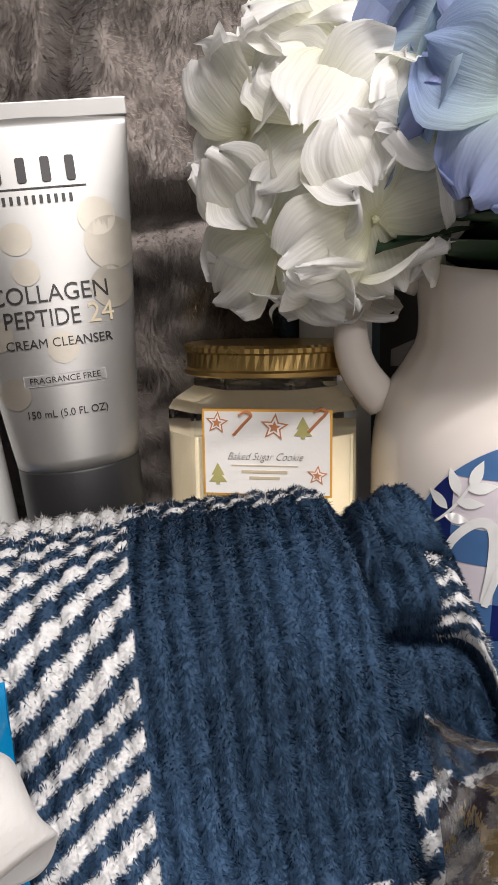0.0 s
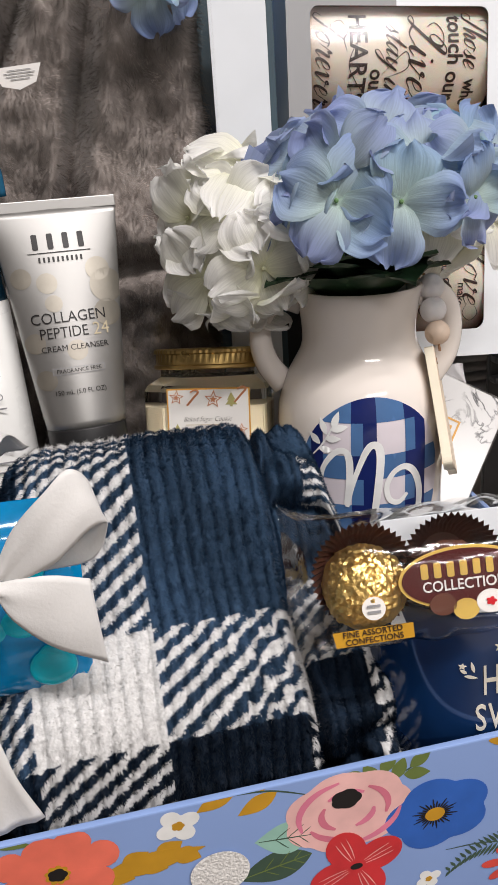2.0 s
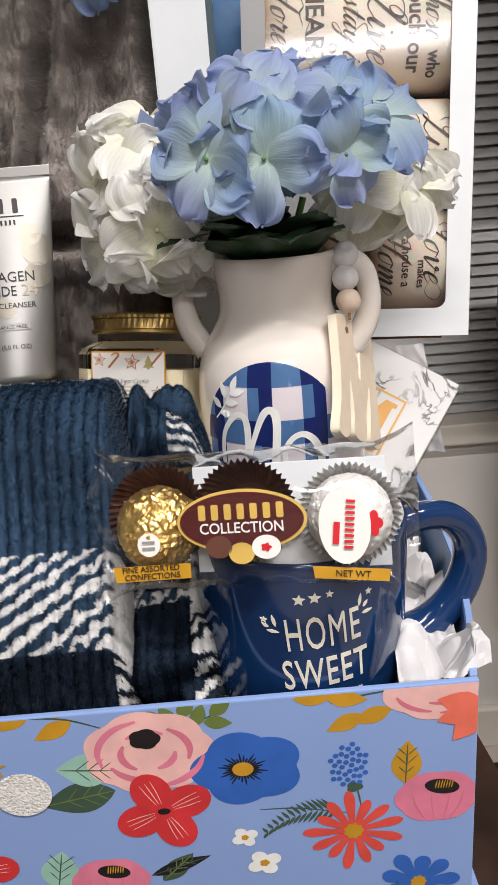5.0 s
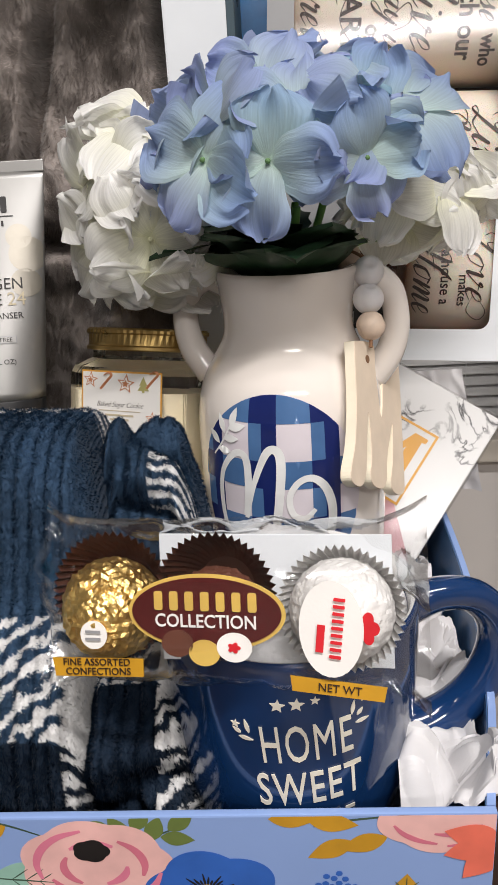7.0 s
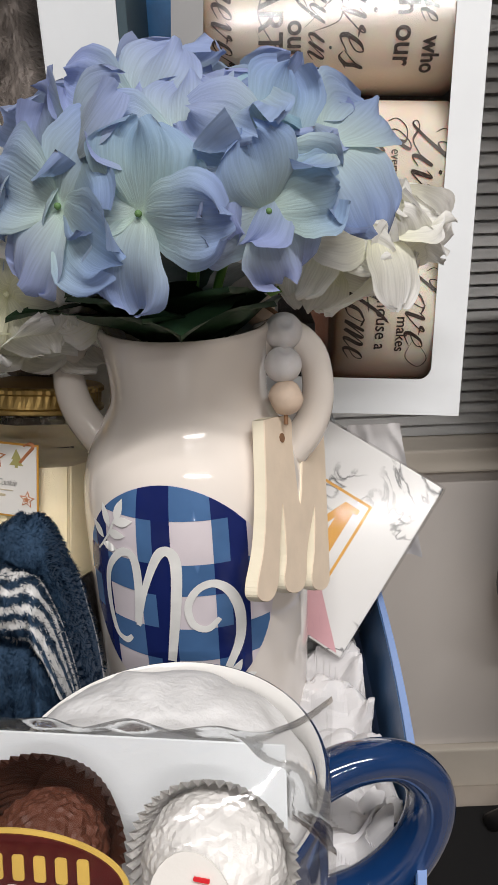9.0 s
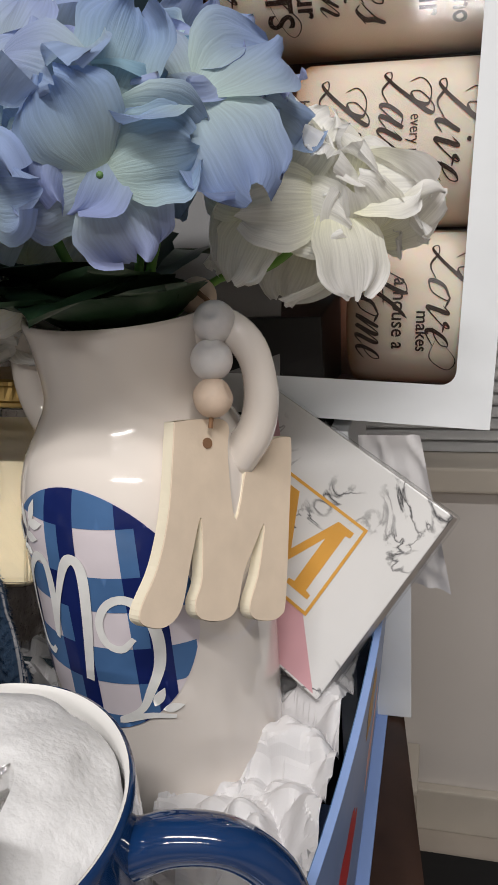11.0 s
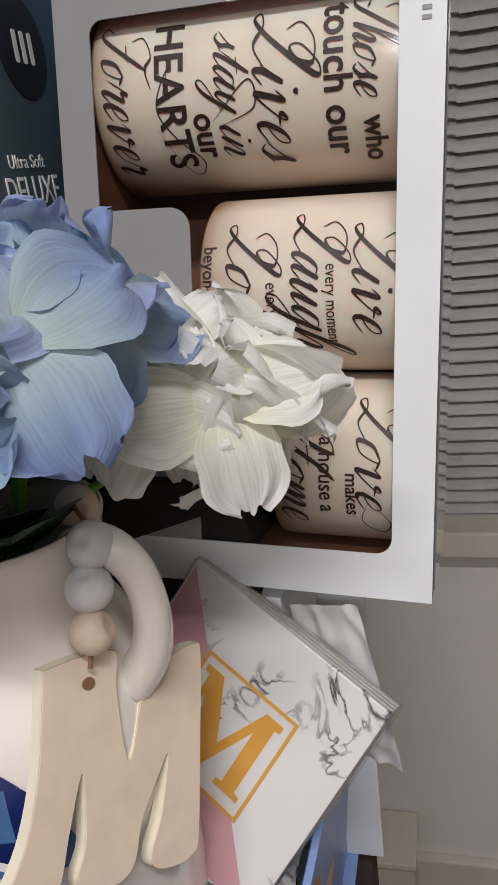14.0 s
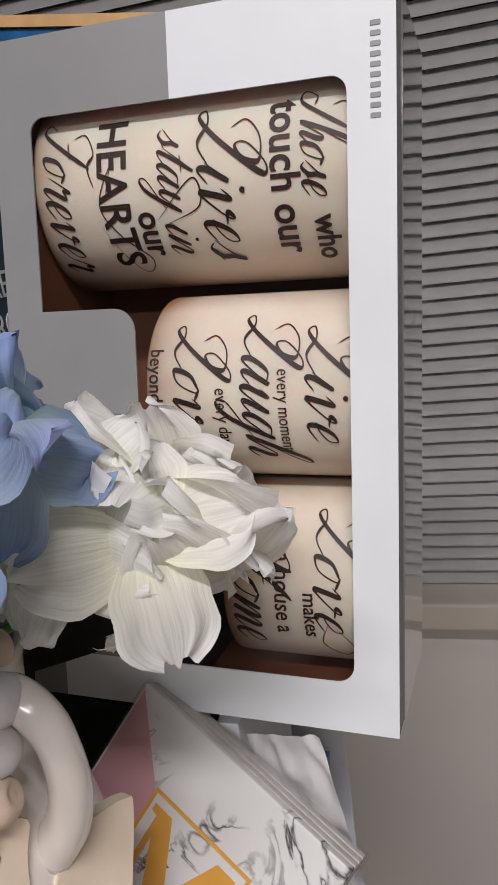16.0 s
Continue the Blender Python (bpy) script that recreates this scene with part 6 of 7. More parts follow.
for v in bm.verts:
    if 0.2900 < v.co.z < 0.311 and math.hypot(v.co.x, v.co.y) > 0.02:
        k = round(math.atan2(v.co.y, v.co.x) / (2 * math.pi) * 120)
        if v.co.z > 0.2970:
            v.co.x *= 1 - 0.012 * (k % 2)
            v.co.y *= 1 - 0.012 * (k % 2)
lid = part("lid", bm, M_gold_lid, jar, "ribbed gold screw lid")
lid.scale, lid.location = (1.10, 1.10, 0.80), (0, 0, 0.3026 * 0.20)
LY = -0.0391
lb = part("label", slab(bmesh.new(), [(-0.0245, 0.2440), (0.0262, 0.2440), (0.0262, 0.2790), (-0.0245, 0.2790)], 0.0003, LY), M_gold_print, jar, "gold-edged white cookie-print label")
part("label_paper", slab(bmesh.new(), [(-0.0236, 0.2449), (0.0253, 0.2449), (0.0253, 0.2780), (-0.0236, 0.2780)], 0.0003, LY - 0.0003), M_label_white, lb)
lb.location = (0.004, 0, -0.001)


M_cookie = mk("orange-brown label print", (0.50, 0.20, 0.09), 0.6, bump=0)
M_cookie_green = mk("faded green label print", (0.40, 0.37, 0.14), 0.6, bump=0)


def cookie(shape, material, x, z):
    part("printed_cookie", slab(bmesh.new(), shape, 0.0002, LY - 0.0006), material, lb)


for x, z, r in ((-0.0185, 0.2735, 0.0050), (0.004, 0.2720, 0.0060), (0.0205, 0.2530, 0.0044)):
    cookie(star(x, z, r * 0.95), M_cookie, x, z)
    part("printed_icing", slab(bmesh.new(), star(x, z, r * 0.70), 0.0002, LY - 0.0008), M_label_white, lb)
    part("printed_cookie", slab(bmesh.new(), star(x, z, r * 0.42), 0.0002, LY - 0.0010), M_cookie, lb)
for x, z in ((0.0150, 0.2720), (-0.0185, 0.2530)):
    cookie([(x + 0.75 * (a - x), z + 0.75 * (b - z)) for a, b in ((x - 0.0048, z - 0.0045), (x - 0.001, z - 0.0045), (x - 0.001, z - 0.006), (x + 0.001, z - 0.006), (x + 0.001, z - 0.0045), (x + 0.0048, z - 0.0045), (x + 0.002, z - 0.0008), (x + 0.0034, z - 0.0008), (x, z + 0.0058), (x - 0.0034, z - 0.0008), (x - 0.002, z - 0.0008))], M_cookie_green, x, z)
for x, z in ((-0.0080, 0.2725), (0.0210, 0.2740)):
    bm = bmesh.new()
    tube(bm, smooth_path([(x - 0.004, LY - 0.0006, z - 0.004), (x, LY - 0.0006, z + 0.0005), (x + 0.003, LY - 0.0006, z + 0.004), (x + 0.001, LY - 0.0006, z + 0.0055), (x - 0.002, LY - 0.0006, z + 0.004)], 20), 0.0008, 6, 0.3)
    part("printed_cane", bm, M_cookie, lb)
words("lettering", "Baked Sugar Cookie", 0.0044, M_ink_brown, lb, (0.000, LY - 0.0004, 0.2600), shear=0.5, wide=0.82, bold=-0.00008)
bar("print_bar", 0, 0.2565, 0.026, 0.0004, M_ink_gold, lb, LY - 0.0006)
for z, w in ((0.2540, 0.018), (0.2515, 0.012)):
    bar("print_bar", 0, z, w, 0.0011, M_ink_gold, lb, LY - 0.0006)

# ---- cream cleanser tube ----
ct = thing("cleanser_tube", "pearly silver face cleanser tube standing on its black cap", "tube", m=frame_of((-0.029, 0.284, 0.271), (0.074, 0.006, 0.0), (0.028, 0.20, 1.0)))
TH = 0.1285


def tube_point(t, a, lift=0.0):
    """Tube skin: round at the cap, drawn flat to the crimp."""
    k = t ** 1.15
    rx, ry = 0.0240 + (0.0368 - 0.0240) * t ** 0.9, 0.0215 * (1 - k) + 0.0012 * k
    return Vector(((rx + lift) * math.cos(a), 0.004 + (ry + lift) * math.sin(a), t * TH))


bm = bmesh.new()
rows_, seg = [], 64
for i in range(31):
    rows_.append([bm.verts.new(tube_point(i / 30, 2 * math.pi * k / seg)) for k in range(seg)])
for a, b in zip(rows_, rows_[1:]):
    for k in range(seg):
        bm.faces.new((a[k], a[(k + 1) % seg], b[(k + 1) % seg], b[k]))
bm.faces.new(rows_[0][::-1])
bm.faces.new(rows_[-1])
part("body", bm, M_silver, ct, smooth=True)
part("crimp", box(bmesh.new(), (-0.0372, 0.0028, TH - 0.001), (0.0372, 0.0046, TH + 0.0055), 0.0005), M_silver, ct)
bm = lathe([(0.001, -0.040), (0.0222, -0.040), (0.0236, -0.038), (0.0240, -0.001), (0.0236, 0.0), (0.001, 0.0)], 64)
for v in bm.verts:
    v.co.y = v.co.y * 0.92 + 0.004
part("cap", bm, M_black, ct, "black flip cap", smooth=True)


def on_tube(p):
    t = min(1, max(0, p.z / TH))
    rx = 0.0240 + (0.0368 - 0.0240) * t ** 0.9
    c = max(-0.98, min(0.98, p.x / rx))
    q = tube_point(t, -math.acos(c), 0.0004)
    return Vector((q.x, q.y + p.y * 0.5, p.z))


for x, z, r, m in ((-0.010, 0.086, 0.006, M_tube_blot), (0.020, 0.092, 0.007, M_tube_blot), (0.024, 0.082, 0.010, M_tube_blot), (0.022, 0.066, 0.008, M_tube_blot), (-0.022, 0.052, 0.006, M_tube_blot), (0.001, 0.046, 0.006, M_tube_blot), (-0.008, 0.074, 0.005, M_tube_blot), (-0.019, 0.030, 0.006, M_tube_blot), (-0.024, 0.090, 0.006, M_tube_blot)):
    bm = bmesh.new()
    bm.faces.new([bm.verts.new((p, 0, q)) for p, q in ellipse(x, z, r, r, 24)])
    ob = part("printed_dot", columns(bm, -0.036, 0.036, 0.0015), m, ct, smooth=True)
    remap(ob, on_tube)
mark_row("brand_mark", 4, 0.0, 0.1100, 0.035, 0.0090, M_ink_black, ct, -0.0002, bend=on_tube, gap=0.62)
bar("rule", 0.0, 0.1035, 0.036, 0.0005, M_ink_black, ct, -0.0002, bend=on_tube)
mark_row("brand_mark", 10, 0.0, 0.0995, 0.0265, 0.0030, M_ink_black, ct, -0.0002, bend=on_tube, gap=0.55)
words("lettering", "COLLAGEN", 0.0090, M_ink_black, ct, (-0.0010, -0.0002, 0.0655), bend=on_tube, wide=0.93)
words("lettering", "PEPTIDE", 0.0090, M_ink_black, ct, (-0.0050, -0.0002, 0.0567), bend=on_tube, wide=0.86)
words("lettering", "24", 0.0105, M_ink_gold, ct, (0.0165, -0.0002, 0.0569), bend=on_tube, wide=0.95)
words("lettering", "CREAM CLEANSER", 0.0048, M_ink_black, ct, (0.0, -0.0002, 0.0478), bend=on_tube, wide=0.98)
bar("rule", 0.0, 0.0345, 0.0300, 0.0042, M_ink_grey, ct, -0.0002, bend=on_tube)
bar("print_field", 0.0, 0.0345, 0.0292, 0.0034, M_silver, ct, -0.0005, bend=on_tube)
words("lettering", "FRAGRANCE FREE", 0.0032, M_ink_black, ct, (0.0, -0.0009, 0.0345), bend=on_tube)
words("lettering", "150 mL (5.0 FL OZ)", 0.0040, M_ink_black, ct, (-0.0010, -0.0002, 0.0220), bend=on_tube, wide=0.92)

# ---- body lotion bottle ----
lo = thing("lotion_bottle", "body lotion bottle with teal shoulder and white lower half", "bottle", m=frame_of((-0.0945, 0.300, 0.140), (1, 0.03, 0.02), (-0.02, 0.09, 1.0)))


def oval_loft(levels, seg=56):
    bm = bmesh.new()
    rings = [[bm.verts.new((rx * math.copysign(abs(math.cos(2 * math.pi * k / seg)) ** 0.75, math.cos(2 * math.pi * k / seg)), ry * math.sin(2 * math.pi * k / seg), z)) for k in range(seg)] for rx, ry, z in levels]
    for a, b in zip(rings, rings[1:]):
        for k in range(seg):
            bm.faces.new((a[k], a[(k + 1) % seg], b[(k + 1) % seg], b[k]))
    bm.faces.new(rings[0][::-1])
    bm.faces.new(rings[-1])
    return bm


part("lower_body", oval_loft([(0.030, 0.016, 0.0), (0.0335, 0.019, 0.004), (0.0345, 0.020, 0.10), (0.0335, 0.0195, 0.206)]), M_lotion_white, lo, "white printed lower half", smooth=True)
part("upper_body", oval_loft([(0.0333, 0.0193, 0.2062), (0.0310, 0.018, 0.262), (0.0285, 0.016, 0.285), (0.020, 0.012, 0.296)]), M_lotion_teal, lo, "pearly teal shoulder", smooth=True)
words("lettering", "Body Lotion", 0.0075, M_ink_white, lo, (0.0175, -0.0165, 0.236), turn=90)
bar("brand_bar", 0.0085, 0.236, 0.040, 0.0065, M_p_mid, lo, -0.0188, turn=90)
mark_row("brand_mark", 4, 0.0, 0.176, 0.050, 0.0130, M_ink_black, lo, -0.0208, gap=0.62)
words("lettering", "ACID", 0.0062, M_ink_grey, lo, (0.014, -0.0206, 0.150))
words("lettering", "HYDRATING", 0.0055, M_ink_grey, lo, (0.006, -0.0206, 0.117))
for z, w, x in ((0.163, 0.040, 0.002), (0.143, 0.036, 0.004), (0.109, 0.040, 0.004), (0.103, 0.034, 0.006), (0.080, 0.018, 0.014), (0.072, 0.020, 0.012)):
    bar("print_bar", x, z, w, 0.0010 if z < 0.16 else 0.0006, M_ink_grey, lo, -0.0207)
part("gold_mark", slab(bmesh.new(), ellipse(0.006, 0.131, 0.0062, 0.0062, 28), 0.0004, -0.0207), M_ink_gold, lo)
bp = thing("blue_pump", "shiny blue pump nozzle of a bottle behind the tube", "pump", m=pose(-0.066, 0.322, 0.415))
bm = bmesh.new()
tube(bm, smooth_path([(-0.012, 0, 0.010), (0.0, 0, 0.010), (0.006, 0, 0.006), (0.007, 0, -0.010)], 16), 0.0028, 10)
part("nozzle", bm, M_lotion_teal, bp, smooth=True)

# ---- hydrangeas ----
BLUES = ((0.27, 0.39, 0.62), (0.35, 0.43, 0.66), (0.28, 0.43, 0.62), (0.34, 0.47, 0.66))
LILAC = (0.36, 0.41, 0.68)


def petal(bm_data, direction, length, width, tint, centre, r, whiteness):
    """One cloth petal: broad and fanned, pleated from its base, with a frilled edge."""
    V, F, C, U = bm_data
    nu, nv = 13, 19
    z = Vector((0, 0, 1))
    d = direction.normalized()
    s = d.cross(z).normalized()
    up = s.cross(d).normalized()
    tw = r.uniform(-0.35, 0.35)
    s, up = s * math.cos(tw) + up * math.sin(tw), up * math.cos(tw) - s * math.sin(tw)
    base = len(V) - nv
    cup, droop, ph, ruff = r.uniform(-0.10, 0.20), r.uniform(-0.24, 0.20), r.uniform(0, 6.28), r.uniform(0.10, 0.22)
    if whiteness:
        cup, droop, ruff = cup * 0.6, droop * 0.8, ruff * 0.75
    lop, notch, lilac = r.uniform(-0.16, 0.16), r.uniform(0.0, 0.07), r.uniform(0.0, 0.7)
    pk = 0.64 if not whiteness else 0.58
    for i in range(1, nu):
        t = 1 - (1 - i / (nu - 1)) ** 1.5
        w = width * (0.20 + 0.80 * math.sin(t / pk * math.pi / 2) if t < pk else max(0.12, 1 - ((t - pk) / (1.01 - pk)) ** 2.7) ** 0.5)
        for j in range(nv):
            q = -1 + 2 * j / (nv - 1)
            edge = abs(q) ** 2 * 0.6 + t ** 3 * 0.7
            h = cup * q * q * w + droop * length * t * t + 0.10 * length * math.sin(math.pi * t)
            h += ruff * width * math.sin(ph + 4.4 * q + 3.0 * t) * t * (0.3 + edge)
            h += 0.11 * width * math.sin(2.1 * ph + 9.5 * q - 2 * t) * t * edge + 0.055 * width * math.sin(3.3 * ph + 17 * q + 3 * t) * t * edge
            h += 0.00005 * (1 if j % 2 else -1) * min(1, 3 * t) * (1 - 0.6 * t)
            reach = 1 + 0.040 * math.sin(ph * 3 + 6.5 * q) + 0.018 * math.sin(ph * 5 + 15 * q) - notch * math.exp(-(q / 0.18) ** 2) * t ** 4
            p = d * (length * t * reach) + s * (w * (q + lop * t * (1 - q * q)) * (1 + 0.05 * math.sin(ph + 7 * t) + 0.03 * math.sin(2 * ph + 17 * t))) + up * h
            V.append(p)
            k = min(1, t * 1.15) ** (0.85 if not whiteness else 0.55)
            e = min(1, max(0, (t - 0.50) * 1.6 + abs(q) * 0.35 - 0.1)) * lilac
            col = [centre[m] * (1 - k) + tint[m] * k for m in range(3)]
            if not whiteness:
                col = [col[m] * (1 - e) + LILAC[m] * e for m in range(3)]
            C.append((*col, 1))
            U.append((q * 2.0 + t * 0.3 * q + ph, t))
    for j in range(nv - 1):
        F.append((0, base + nv + j, base + nv + j + 1))
    for i in range(1, nu - 1):
        for j in range(nv - 1):
            a = base + i * nv + j
            F.append((a, a + nv, a + nv + 1, a + 1))


def floret_mesh(seed, size, white):
    r = random.Random(seed)
    data = ([Vector((0, 0, 0))], [], [(0.78, 0.78, 0.50, 1) if white else (0.60, 0.76, 0.64, 1)], [(0, 0)])
    a0 = r.uniform(0, 6.28)
    for k in range(4):
        a = a0 + k * math.pi / 2 + r.uniform(-0.15, 0.15)
        if white:
            tint, ctr = (0.95, 0.945, 0.93), (0.88, 0.88, 0.56)
        else:
            b = BLUES[r.randrange(4)]
            tint, ctr = tuple(c * r.uniform(0.9, 1.08) for c in b), (0.60, 0.74, 0.64)
        tilt = r.uniform(-0.08, 0.26) if not white else r.uniform(-0.10, 0.22)
        petal(data, Vector((math.cos(a), math.sin(a), tilt)), size * r.uniform(0.9, 1.12), size * (r.uniform(0.48, 0.60) if not white else r.uniform(0.46, 0.58)), tint, ctr, r, white)
    V, F, C, U = data
    me = bpy.data.meshes.new("floret")
    me.from_pydata(V, [], F)
    me.materials.append(M_petal)
    me.shade_smooth()
    at = me.attributes.new("dye", "FLOAT_COLOR", "POINT")
    at.data.foreach_set("color", np.array(C, dtype=np.float32).ravel())
    uv = me.uv_layers.new(name="UVMap")
    idx = np.zeros(len(me.loops), dtype=np.int32)
    me.loops.foreach_get("vertex_index", idx)
    uv.data.foreach_set("uv", np.array(U, dtype=np.float32)[idx].ravel())
    return me


BLUE_MESH = [floret_mesh(20 + k, 0.0275, False) for k in range(10)]
WHITE_MESH = [floret_mesh(60 + k, 0.0285, True) for k in range(8)]
bm = bmesh.new()
bmesh.ops.create_icosphere(bm, subdivisions=2, radius=0.0011)
EYE_MESH = bpy.data.meshes.new("floret_eye")
bm.to_mesh(EYE_MESH)
bm.free()
EYE_MESH.materials.append(mk("dark green floret heart", (0.10, 0.20, 0.07), 0.6, bump=0))
WEYE = EYE_MESH.copy()
WEYE.materials.clear()
WEYE.materials.append(mk("pale yellow bud", (0.72, 0.72, 0.48), 0.6, bump=0))


def hydrangea(label, centre, radii, meshes, eye, spots, seed, scale=1.0):
    """A flower head: florets set round a domed head, each on its own stalk."""
    r = random.Random(seed)
    th = thing("hydrangea", label, "flower", "hydrangeas in the vase", m=Matrix.Translation(centre))
    for az, el, q in spots:
        a, e = radians(az + r.uniform(-7, 7)), radians(el + r.uniform(-6, 6))
        d = Vector((math.cos(e) * math.cos(a), math.cos(e) * math.sin(a), math.sin(e)))
        p = Vector((d.x * radii[0], d.y * radii[1], d.z * radii[2])) * q
        rot = d.to_track_quat("Z", "Y").to_matrix().to_4x4()
        k = scale * r.uniform(0.88, 1.14)
        fl = new("floret", meshes[r.randrange(len(meshes))])
        fl.parent = th
        fl.matrix_local = Matrix.Translation(p) @ rot @ Matrix.Rotation(r.uniform(-0.4, 0.4), 4, "X") @ Matrix.Rotation(r.uniform(-0.3, 0.3), 4, "Y") @ Matrix.Rotation(r.uniform(0, 6.28), 4, "Z") @ Matrix.Diagonal((k, k, k, 1))
        ey = new("eye", eye)
        ey.parent = fl
        ey.location = (0, 0, 0.0018)
        bm = bmesh.new()
        tube(bm, smooth_path([(0, 0, -0.35 * radii[2]), tuple(p * 0.6), tuple(p * 0.99)], 8), 0.0009, 6)
        part("stalk", bm, M_stem, th)
    return th


head = [(az, el, 1.0) for el, n, o in ((78, 3, 20), (53, 8, 10), (28, 11, 4), (4, 11, 190)) for az in [o + 360 * k / n for k in range(n)]]
hydrangea("blue silk hydrangea head with lilac petal edges, in the vase", (0.1500, 0.2480, 0.393), (0.062, 0.060, 0.034), BLUE_MESH, EYE_MESH, [s for s in head if not (s[1] < 10 and (s[0] % 360 < 60 or s[0] % 360 > 310))], 3)
wl = [(az, el, 1.0) for el, n, o in ((62, 3, 30), (22, 6, 5), (-18, 6, 35), (-52, 4, 0)) for az in [o + 360 * k / n for k in range(n)]]
hydrangea("white silk hydrangea head with pale yellow hearts, in the vase", (0.0770, 0.2720, 0.373), (0.037, 0.037, 0.041), WHITE_MESH, WEYE, [s for s in wl if s[0] % 360 > 50 or s[1] > 30], 8, 1.15)
wr2 = [(az, el, 1.0) for el, n, o in ((60, 3, 0), (20, 6, 10), (-20, 6, 40)) for az in [o + 360 * k / n for k in range(n)]]
hydrangea("white silk hydrangea head drooping beside the candle box", (0.2110, 0.2990, 0.369), (0.024, 0.027, 0.020), WHITE_MESH, WEYE, [s for s in wr2 if not (s[1] < 0 and 150 < s[0] % 360 < 300)], 11, 1.08)
hydrangea("blue silk hydrangea sprig hanging in front of the robe box", (0.045, 0.340, 0.520), (0.012, 0.010, 0.014), BLUE_MESH, EYE_MESH, [(240, -35, 1), (320, -20, 1)], 17, 0.8)


def leaf(parent, base, direction, length, width, seed):
    r = random.Random(seed)
    d = Vector(direction).normalized()
    s = d.cross(Vector((0, 0, 1))).normalized()
    up = s.cross(d)
    nu, nv = 14, 9
    V = []
    for i in range(nu):
        t = i / (nu - 1)
        w = width * math.sin(math.pi * min(1, 0.06 + 0.94 * t) ** 0.8) * (1 + 0.05 * ((i % 2) * 2 - 1))
        for j in range(nv):
            q = -1 + 2 * j / (nv - 1)
            V.append(Vector(base) + d * length * t + s * w * q + up * (0.25 * w * abs(q) + 0.0012 * math.sin(10 * t + 4 * abs(q)) - 0.25 * length * t * t))
    return from_arrays("leaf", V, grid_faces(nu, nv), M_leaf, parent)


green = thing("hydrangea_leaves", "dark green silk leaves and stems in the vase mouth", "leaves")
for k in range(11):
    a = 2 * math.pi * k / 11 + 0.2
    if math.cos(a) > 0.5:
        continue
    leaf(green, (VX + 0.012 * math.cos(a), VY + 0.012 * math.sin(a), 0.349), (math.cos(a), math.sin(a), 0.60 if k % 2 else 0.32), 0.060, 0.025, k)
for k, (az, rise, ln) in enumerate(((-150, 0.75, 0.050), (-122, 1.0, 0.054), (-98, 0.8, 0.050), (-72, 1.1, 0.054), (-50, 0.95, 0.042), (170, 0.9, 0.050))):
    a = radians(az)
    leaf(green, (VX + 0.020 * math.cos(a), VY + 0.020 * math.sin(a), 0.336), (math.cos(a), math.sin(a), rise), ln, 0.026, 40 + k)
for k in range(5):
    a = 2 * math.pi * k / 5
    bm = bmesh.new()
    tube(bm, smooth_path([(VX + 0.012 * math.cos(a), VY + 0.012 * math.sin(a), 0.27), (VX + 0.012 * math.cos(a), VY + 0.012 * math.sin(a), 0.34), (VX + 0.02 * math.cos(a), VY + 0.02 * math.sin(a), 0.372)], 10), 0.0020, 8)
    part("stem", bm, M_stem, green, smooth=True)
bm = bmesh.new()
tube(bm, smooth_path([(VX + 0.015, VY + 0.01, 0.335), (0.178, 0.278, 0.350), (0.195, 0.288, 0.352), (0.208, 0.296, 0.360)], 16), 0.0016, 8)
part("stem", bm, M_stem, green, smooth=True)


# ---- tissue paper filler ----
def crumple(name, lo, hi, seed, bumps, label, freq=26.0):
    """A crumpled sheet: sharp creases from folded noise."""
    nx, ny = 90, 90
    V = []
    for i in range(nx):
        for j in range(ny):
            x, y = lo[0] + (hi[0] - lo[0]) * i / (nx - 1), lo[1] + (hi[1] - lo[1]) * j / (ny - 1)
            a = abs(noise.noise(Vector((x * freq, y * freq, seed)))) * 1.2
            b = abs(noise.noise(Vector((x * freq * 2.3, y * freq * 2.3, seed + 5))))
            c = noise.cell(Vector((x * freq * 1.7 + b, y * freq * 1.7, seed)))
            z = lo[2] + (hi[2] - lo[2]) * (0.45 + min(0.55, 0.75 * a + 0.25 * b + 0.06 * c)) * bumps(i / (nx - 1), j / (ny - 1))
            V.append((x + 0.004 * noise.noise(Vector((x * 60, y * 60, seed + 2))), y + 0.004 * noise.noise(Vector((x * 60, y * 60, seed + 9))), z))
    return tagged(from_arrays(name, V, grid_faces(nx, ny), M_tissue, smooth=False), label, "tissue paper", "tissue filler")


crumple("tissue_paper", (0.150, 0.165, 0.125), (0.222, 0.330, 0.162), 3, lambda u, v: 0.80 + 0.20 * u, "crumpled white tissue paper beside the vase", 34)
crumple("tissue_paper", (0.176, 0.076, 0.130), (0.214, 0.175, 0.196), 8, lambda u, v: 0.9, "crumpled white tissue paper under the mug handle", 30)
crumple("tissue_paper", (-0.14, 0.08, 0.05), (0.20, 0.42, 0.130), 14, lambda u, v: 0.9, "crumpled white tissue paper lining the gift box")
V = []
for i in range(30):
    for j in range(30):
        u, v = i / 29, j / 29
        x = 0.222 + 0.046 * u * (1 - 0.35 * v)
        z = 0.175 + 0.085 * v
        V.append((x, 0.348 - 0.004 * v + 0.006 * abs(noise.noise(Vector((u * 4, v * 4, 2)))) - 0.010 * u * u * (1 - v), z))
tagged(from_arrays("tissue_paper", V, grid_faces(30, 30), M_tissue), "white tissue sheet below the candle box", "tissue paper", "tissue filler")

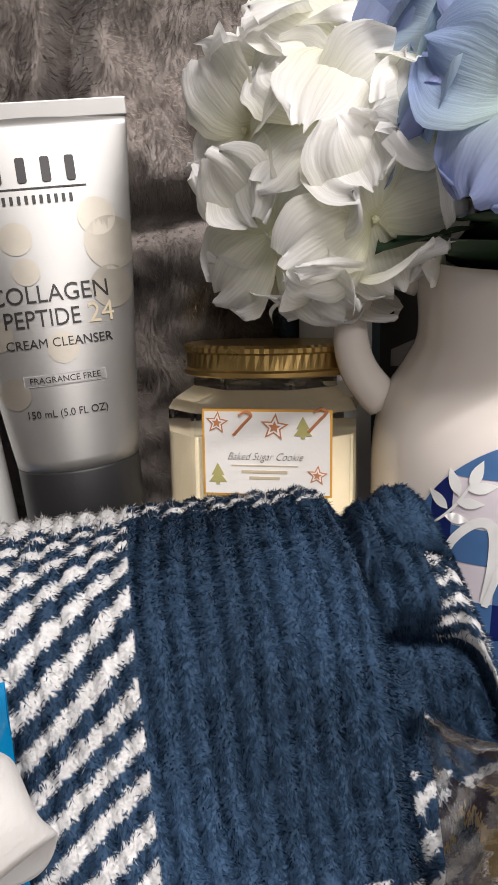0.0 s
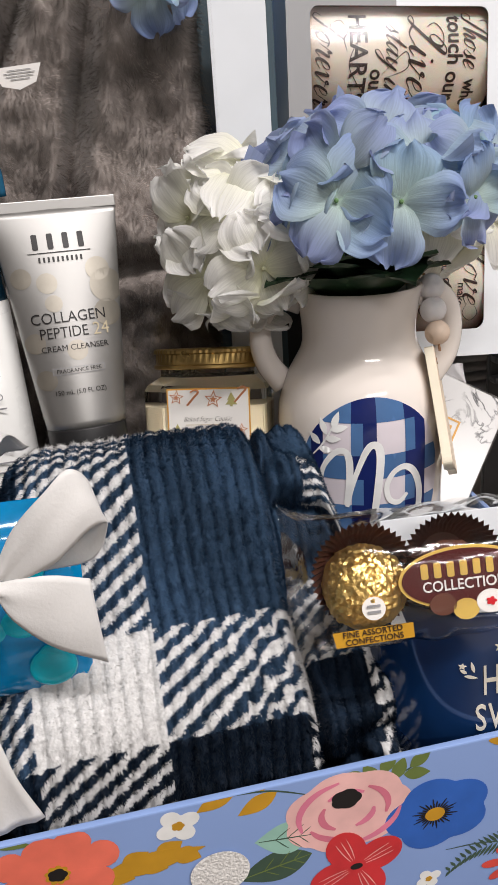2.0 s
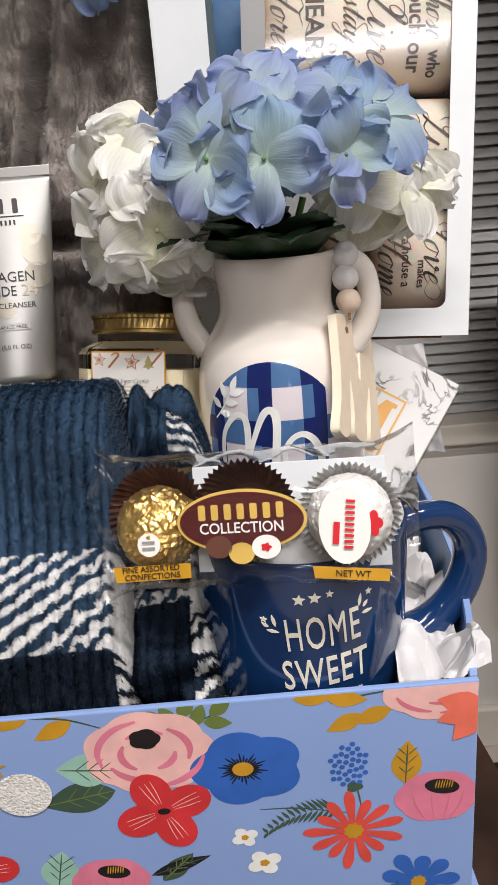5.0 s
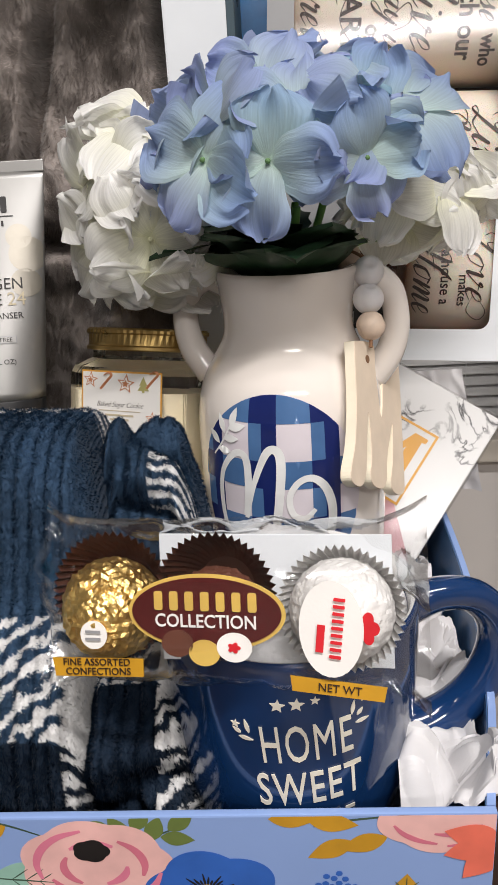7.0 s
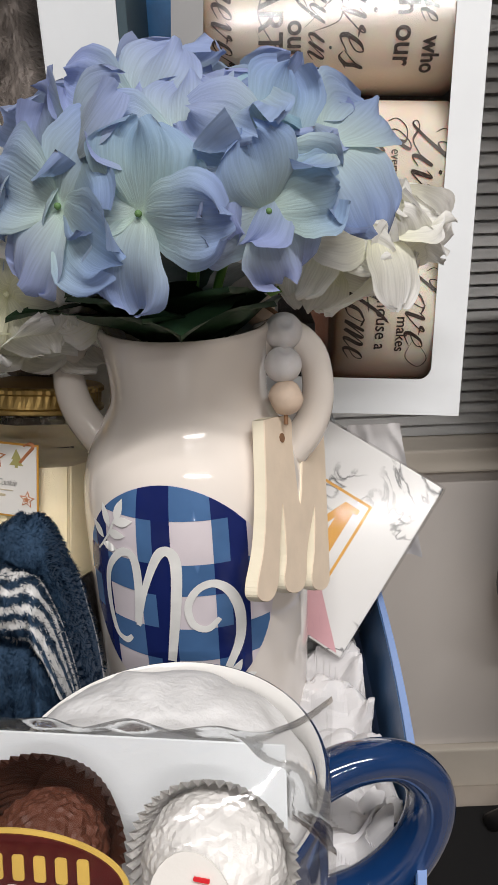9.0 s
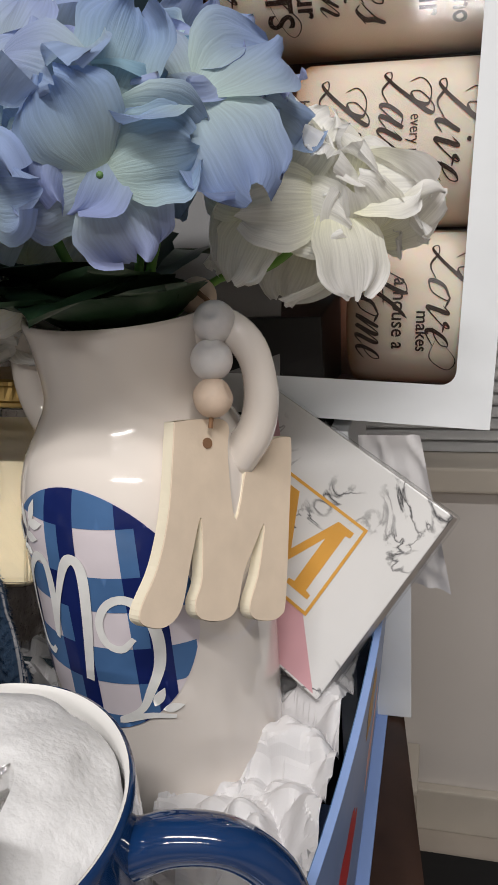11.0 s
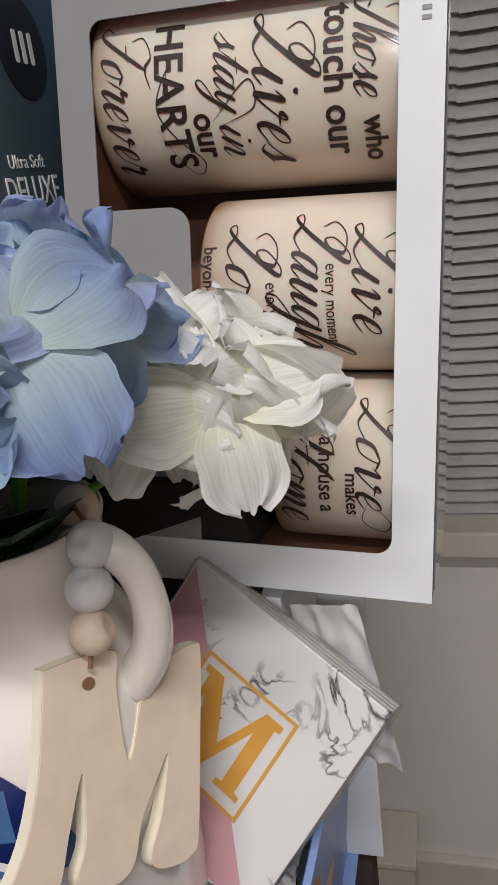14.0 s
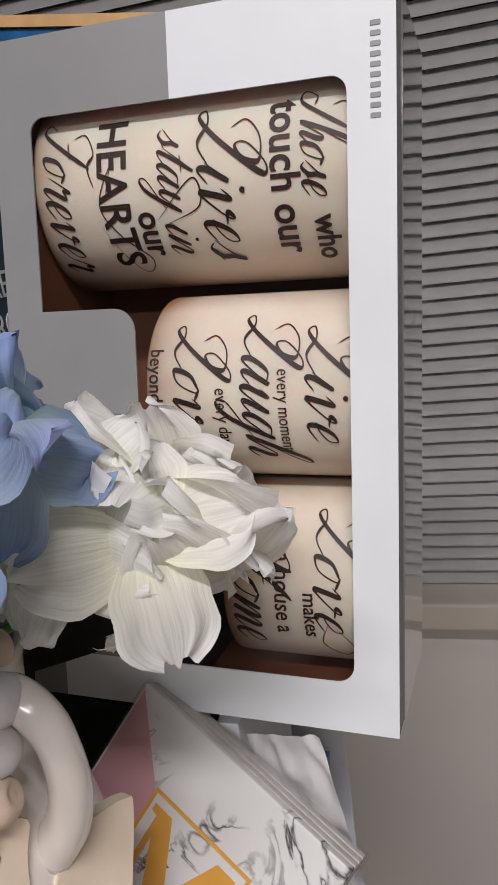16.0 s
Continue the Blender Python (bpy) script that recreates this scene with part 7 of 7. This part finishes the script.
# ---- blue gel pouch with white bow ----
gp = thing("gel_pouch", "clear blue gel pouch tied with a white ribbon bow", "pouch", m=frame_of((-0.081, 0.116, 0.258), (1, 0.02, -0.03), (0.06, 0.30, 1.0)))
V, nu, nv = [], 40, 44
for side in (-1, 1):
    for i in range(nu):
        u = -1 + 2 * i / (nu - 1)
        for j in range(nv):
            v = -1 + 2 * j / (nv - 1)
            b = max(0, 1 - abs(u) ** 3) ** 0.7 * max(0, 1 - abs(v) ** 3) ** 0.7
            V.append((u * 0.046, side * 0.013 * b + 0.0012 * noise.noise(Vector((u * 3, v * 3, side))), v * 0.040))
F = grid_faces(nu, nv)
from_arrays("pouch", V, np.vstack([F, F[:, ::-1] + nu * nv]), M_gel, gp, "blue gel in clear film")
for k in range(9):
    r = random.Random(k)
    bm = bmesh.new()
    bmesh.ops.create_icosphere(bm, subdivisions=3, radius=0.005 + 0.003 * r.random(), matrix=Matrix.Translation((r.uniform(-0.02, 0.034), -0.0115, r.uniform(-0.030, 0.026))) @ Matrix.Diagonal((1.2, 0.25, 1, 1)))
    part("gel_bead", bm, M_gel_lit, gp, smooth=True)
bow = thing("ribbon_bow", "white grosgrain ribbon bow tied round the gel pouch", "bow")


def ribbon(name, path, width, side):
    """A broad ribbon swept along a path, width laid along side."""
    n = len(path)
    V = []
    m = 9
    for i, p in enumerate(path):
        t = (path[min(i + 1, n - 1)] - path[max(i - 1, 0)]).normalized()
        s = Vector(side[0]).lerp(Vector(side[1]), i / (n - 1))
        s = (s - t * s.dot(t)).normalized()
        nrm = t.cross(s)
        w = width[0] + (width[1] - width[0]) * math.sin(math.pi * 0.5 * min(1, i / (n - 1) * 2)) if len(width) == 2 else np.interp(i / (n - 1), np.linspace(0, 1, len(width)), width)
        for j in range(m):
            q = -1 + 2 * j / (m - 1)
            V.append(p + s * (w * q) + nrm * (0.0035 * q * q * (1 - i / n) + 0.0008 * math.sin(7 * q + i * 0.3)))
    ob = from_arrays(name, V, grid_faces(n, m), M_ribbon, bow)
    md = ob.modifiers.new("thickness", "SOLIDIFY")
    md.thickness = 0.0005
    return ob


KN = Vector((-0.0730, 0.0860, 0.2810))
def ribbon_between(name, rail_a, rail_b, n=60, m=13, curl=0.0018):
    """A ribbon spanned between its two edges, bowed a little across."""
    A, B = smooth_path([tuple(KN + Vector((0, 0, 0.003)))] + rail_a, n), smooth_path([tuple(KN - Vector((0, 0, 0.003)))] + rail_b, n)
    V = []
    for i in range(n):
        for j in range(m):
            q = j / (m - 1)
            p = A[i].lerp(B[i], q)
            p.y += -curl * math.sin(math.pi * q) + 0.0007 * math.sin(9 * q + 0.12 * i) * (1 - i / n)
            V.append(p)
    ob = from_arrays(name, V, grid_faces(n, m), M_ribbon, bow)
    md = ob.modifiers.new("thickness", "SOLIDIFY")
    md.thickness = 0.0005
    return ob


ribbon_between("loop", [(-0.064, 0.087, 0.286), (-0.053, 0.083, 0.304), (-0.041, 0.08, 0.317), (-0.031, 0.083, 0.324), (-0.025, 0.089, 0.313), (-0.031, 0.096, 0.295), (-0.049, 0.095, 0.283)], [(-0.062, 0.087, 0.281), (-0.052, 0.083, 0.285), (-0.04, 0.08, 0.291), (-0.027, 0.081, 0.301), (-0.021, 0.088, 0.298), (-0.028, 0.094, 0.282), (-0.047, 0.094, 0.28)], 70)
ribbon_between("tail", [(-0.063, 0.085, 0.283), (-0.053, 0.082, 0.285), (-0.042, 0.081, 0.285), (-0.03, 0.085, 0.279)], [(-0.064, 0.085, 0.278), (-0.058, 0.081, 0.269), (-0.046, 0.081, 0.255), (-0.028, 0.084, 0.242)], 40)
for pts, w in (([tuple(KN), (-0.104, 0.084, 0.297), (-0.128, 0.086, 0.305), (-0.136, 0.096, 0.297), (-0.112, 0.098, 0.283), tuple(KN + Vector((0, 0.006, 0)))], [0.004, 0.016, 0.019, 0.018, 0.014, 0.004]),):
    ribbon("loop", smooth_path(pts, 40), w, ((0.4, 0.1, 0.9), (0.3, 0.2, 0.9)))
ribbon("tail", smooth_path([tuple(KN), (-0.084, 0.078, 0.252), (-0.084, 0.072, 0.215), (-0.076, 0.073, 0.180)], 30), [0.004, 0.011, 0.0145, 0.0155], ((1, 0.1, 0.1), (1, 0, 0)))
ribbon("band", smooth_path([tuple(KN), (-0.080, 0.100, 0.300), (-0.072, 0.140, 0.318), (-0.066, 0.170, 0.300)], 30), [0.006, 0.010, 0.013, 0.014], ((1, 0.1, 0.1), (1, 0.1, 0.1)))
bm = bmesh.new()
bmesh.ops.create_icosphere(bm, subdivisions=4, radius=0.009, matrix=Matrix.Translation(KN + Vector((0, -0.003, 0))) @ Matrix.Diagonal((0.9, 0.6, 1.1, 1)))
for v in bm.verts:
    v.co += (v.co - KN).normalized() * 0.0008 * math.sin(v.co.x * 2200)
part("knot", bm, M_ribbon, bow, smooth=True)
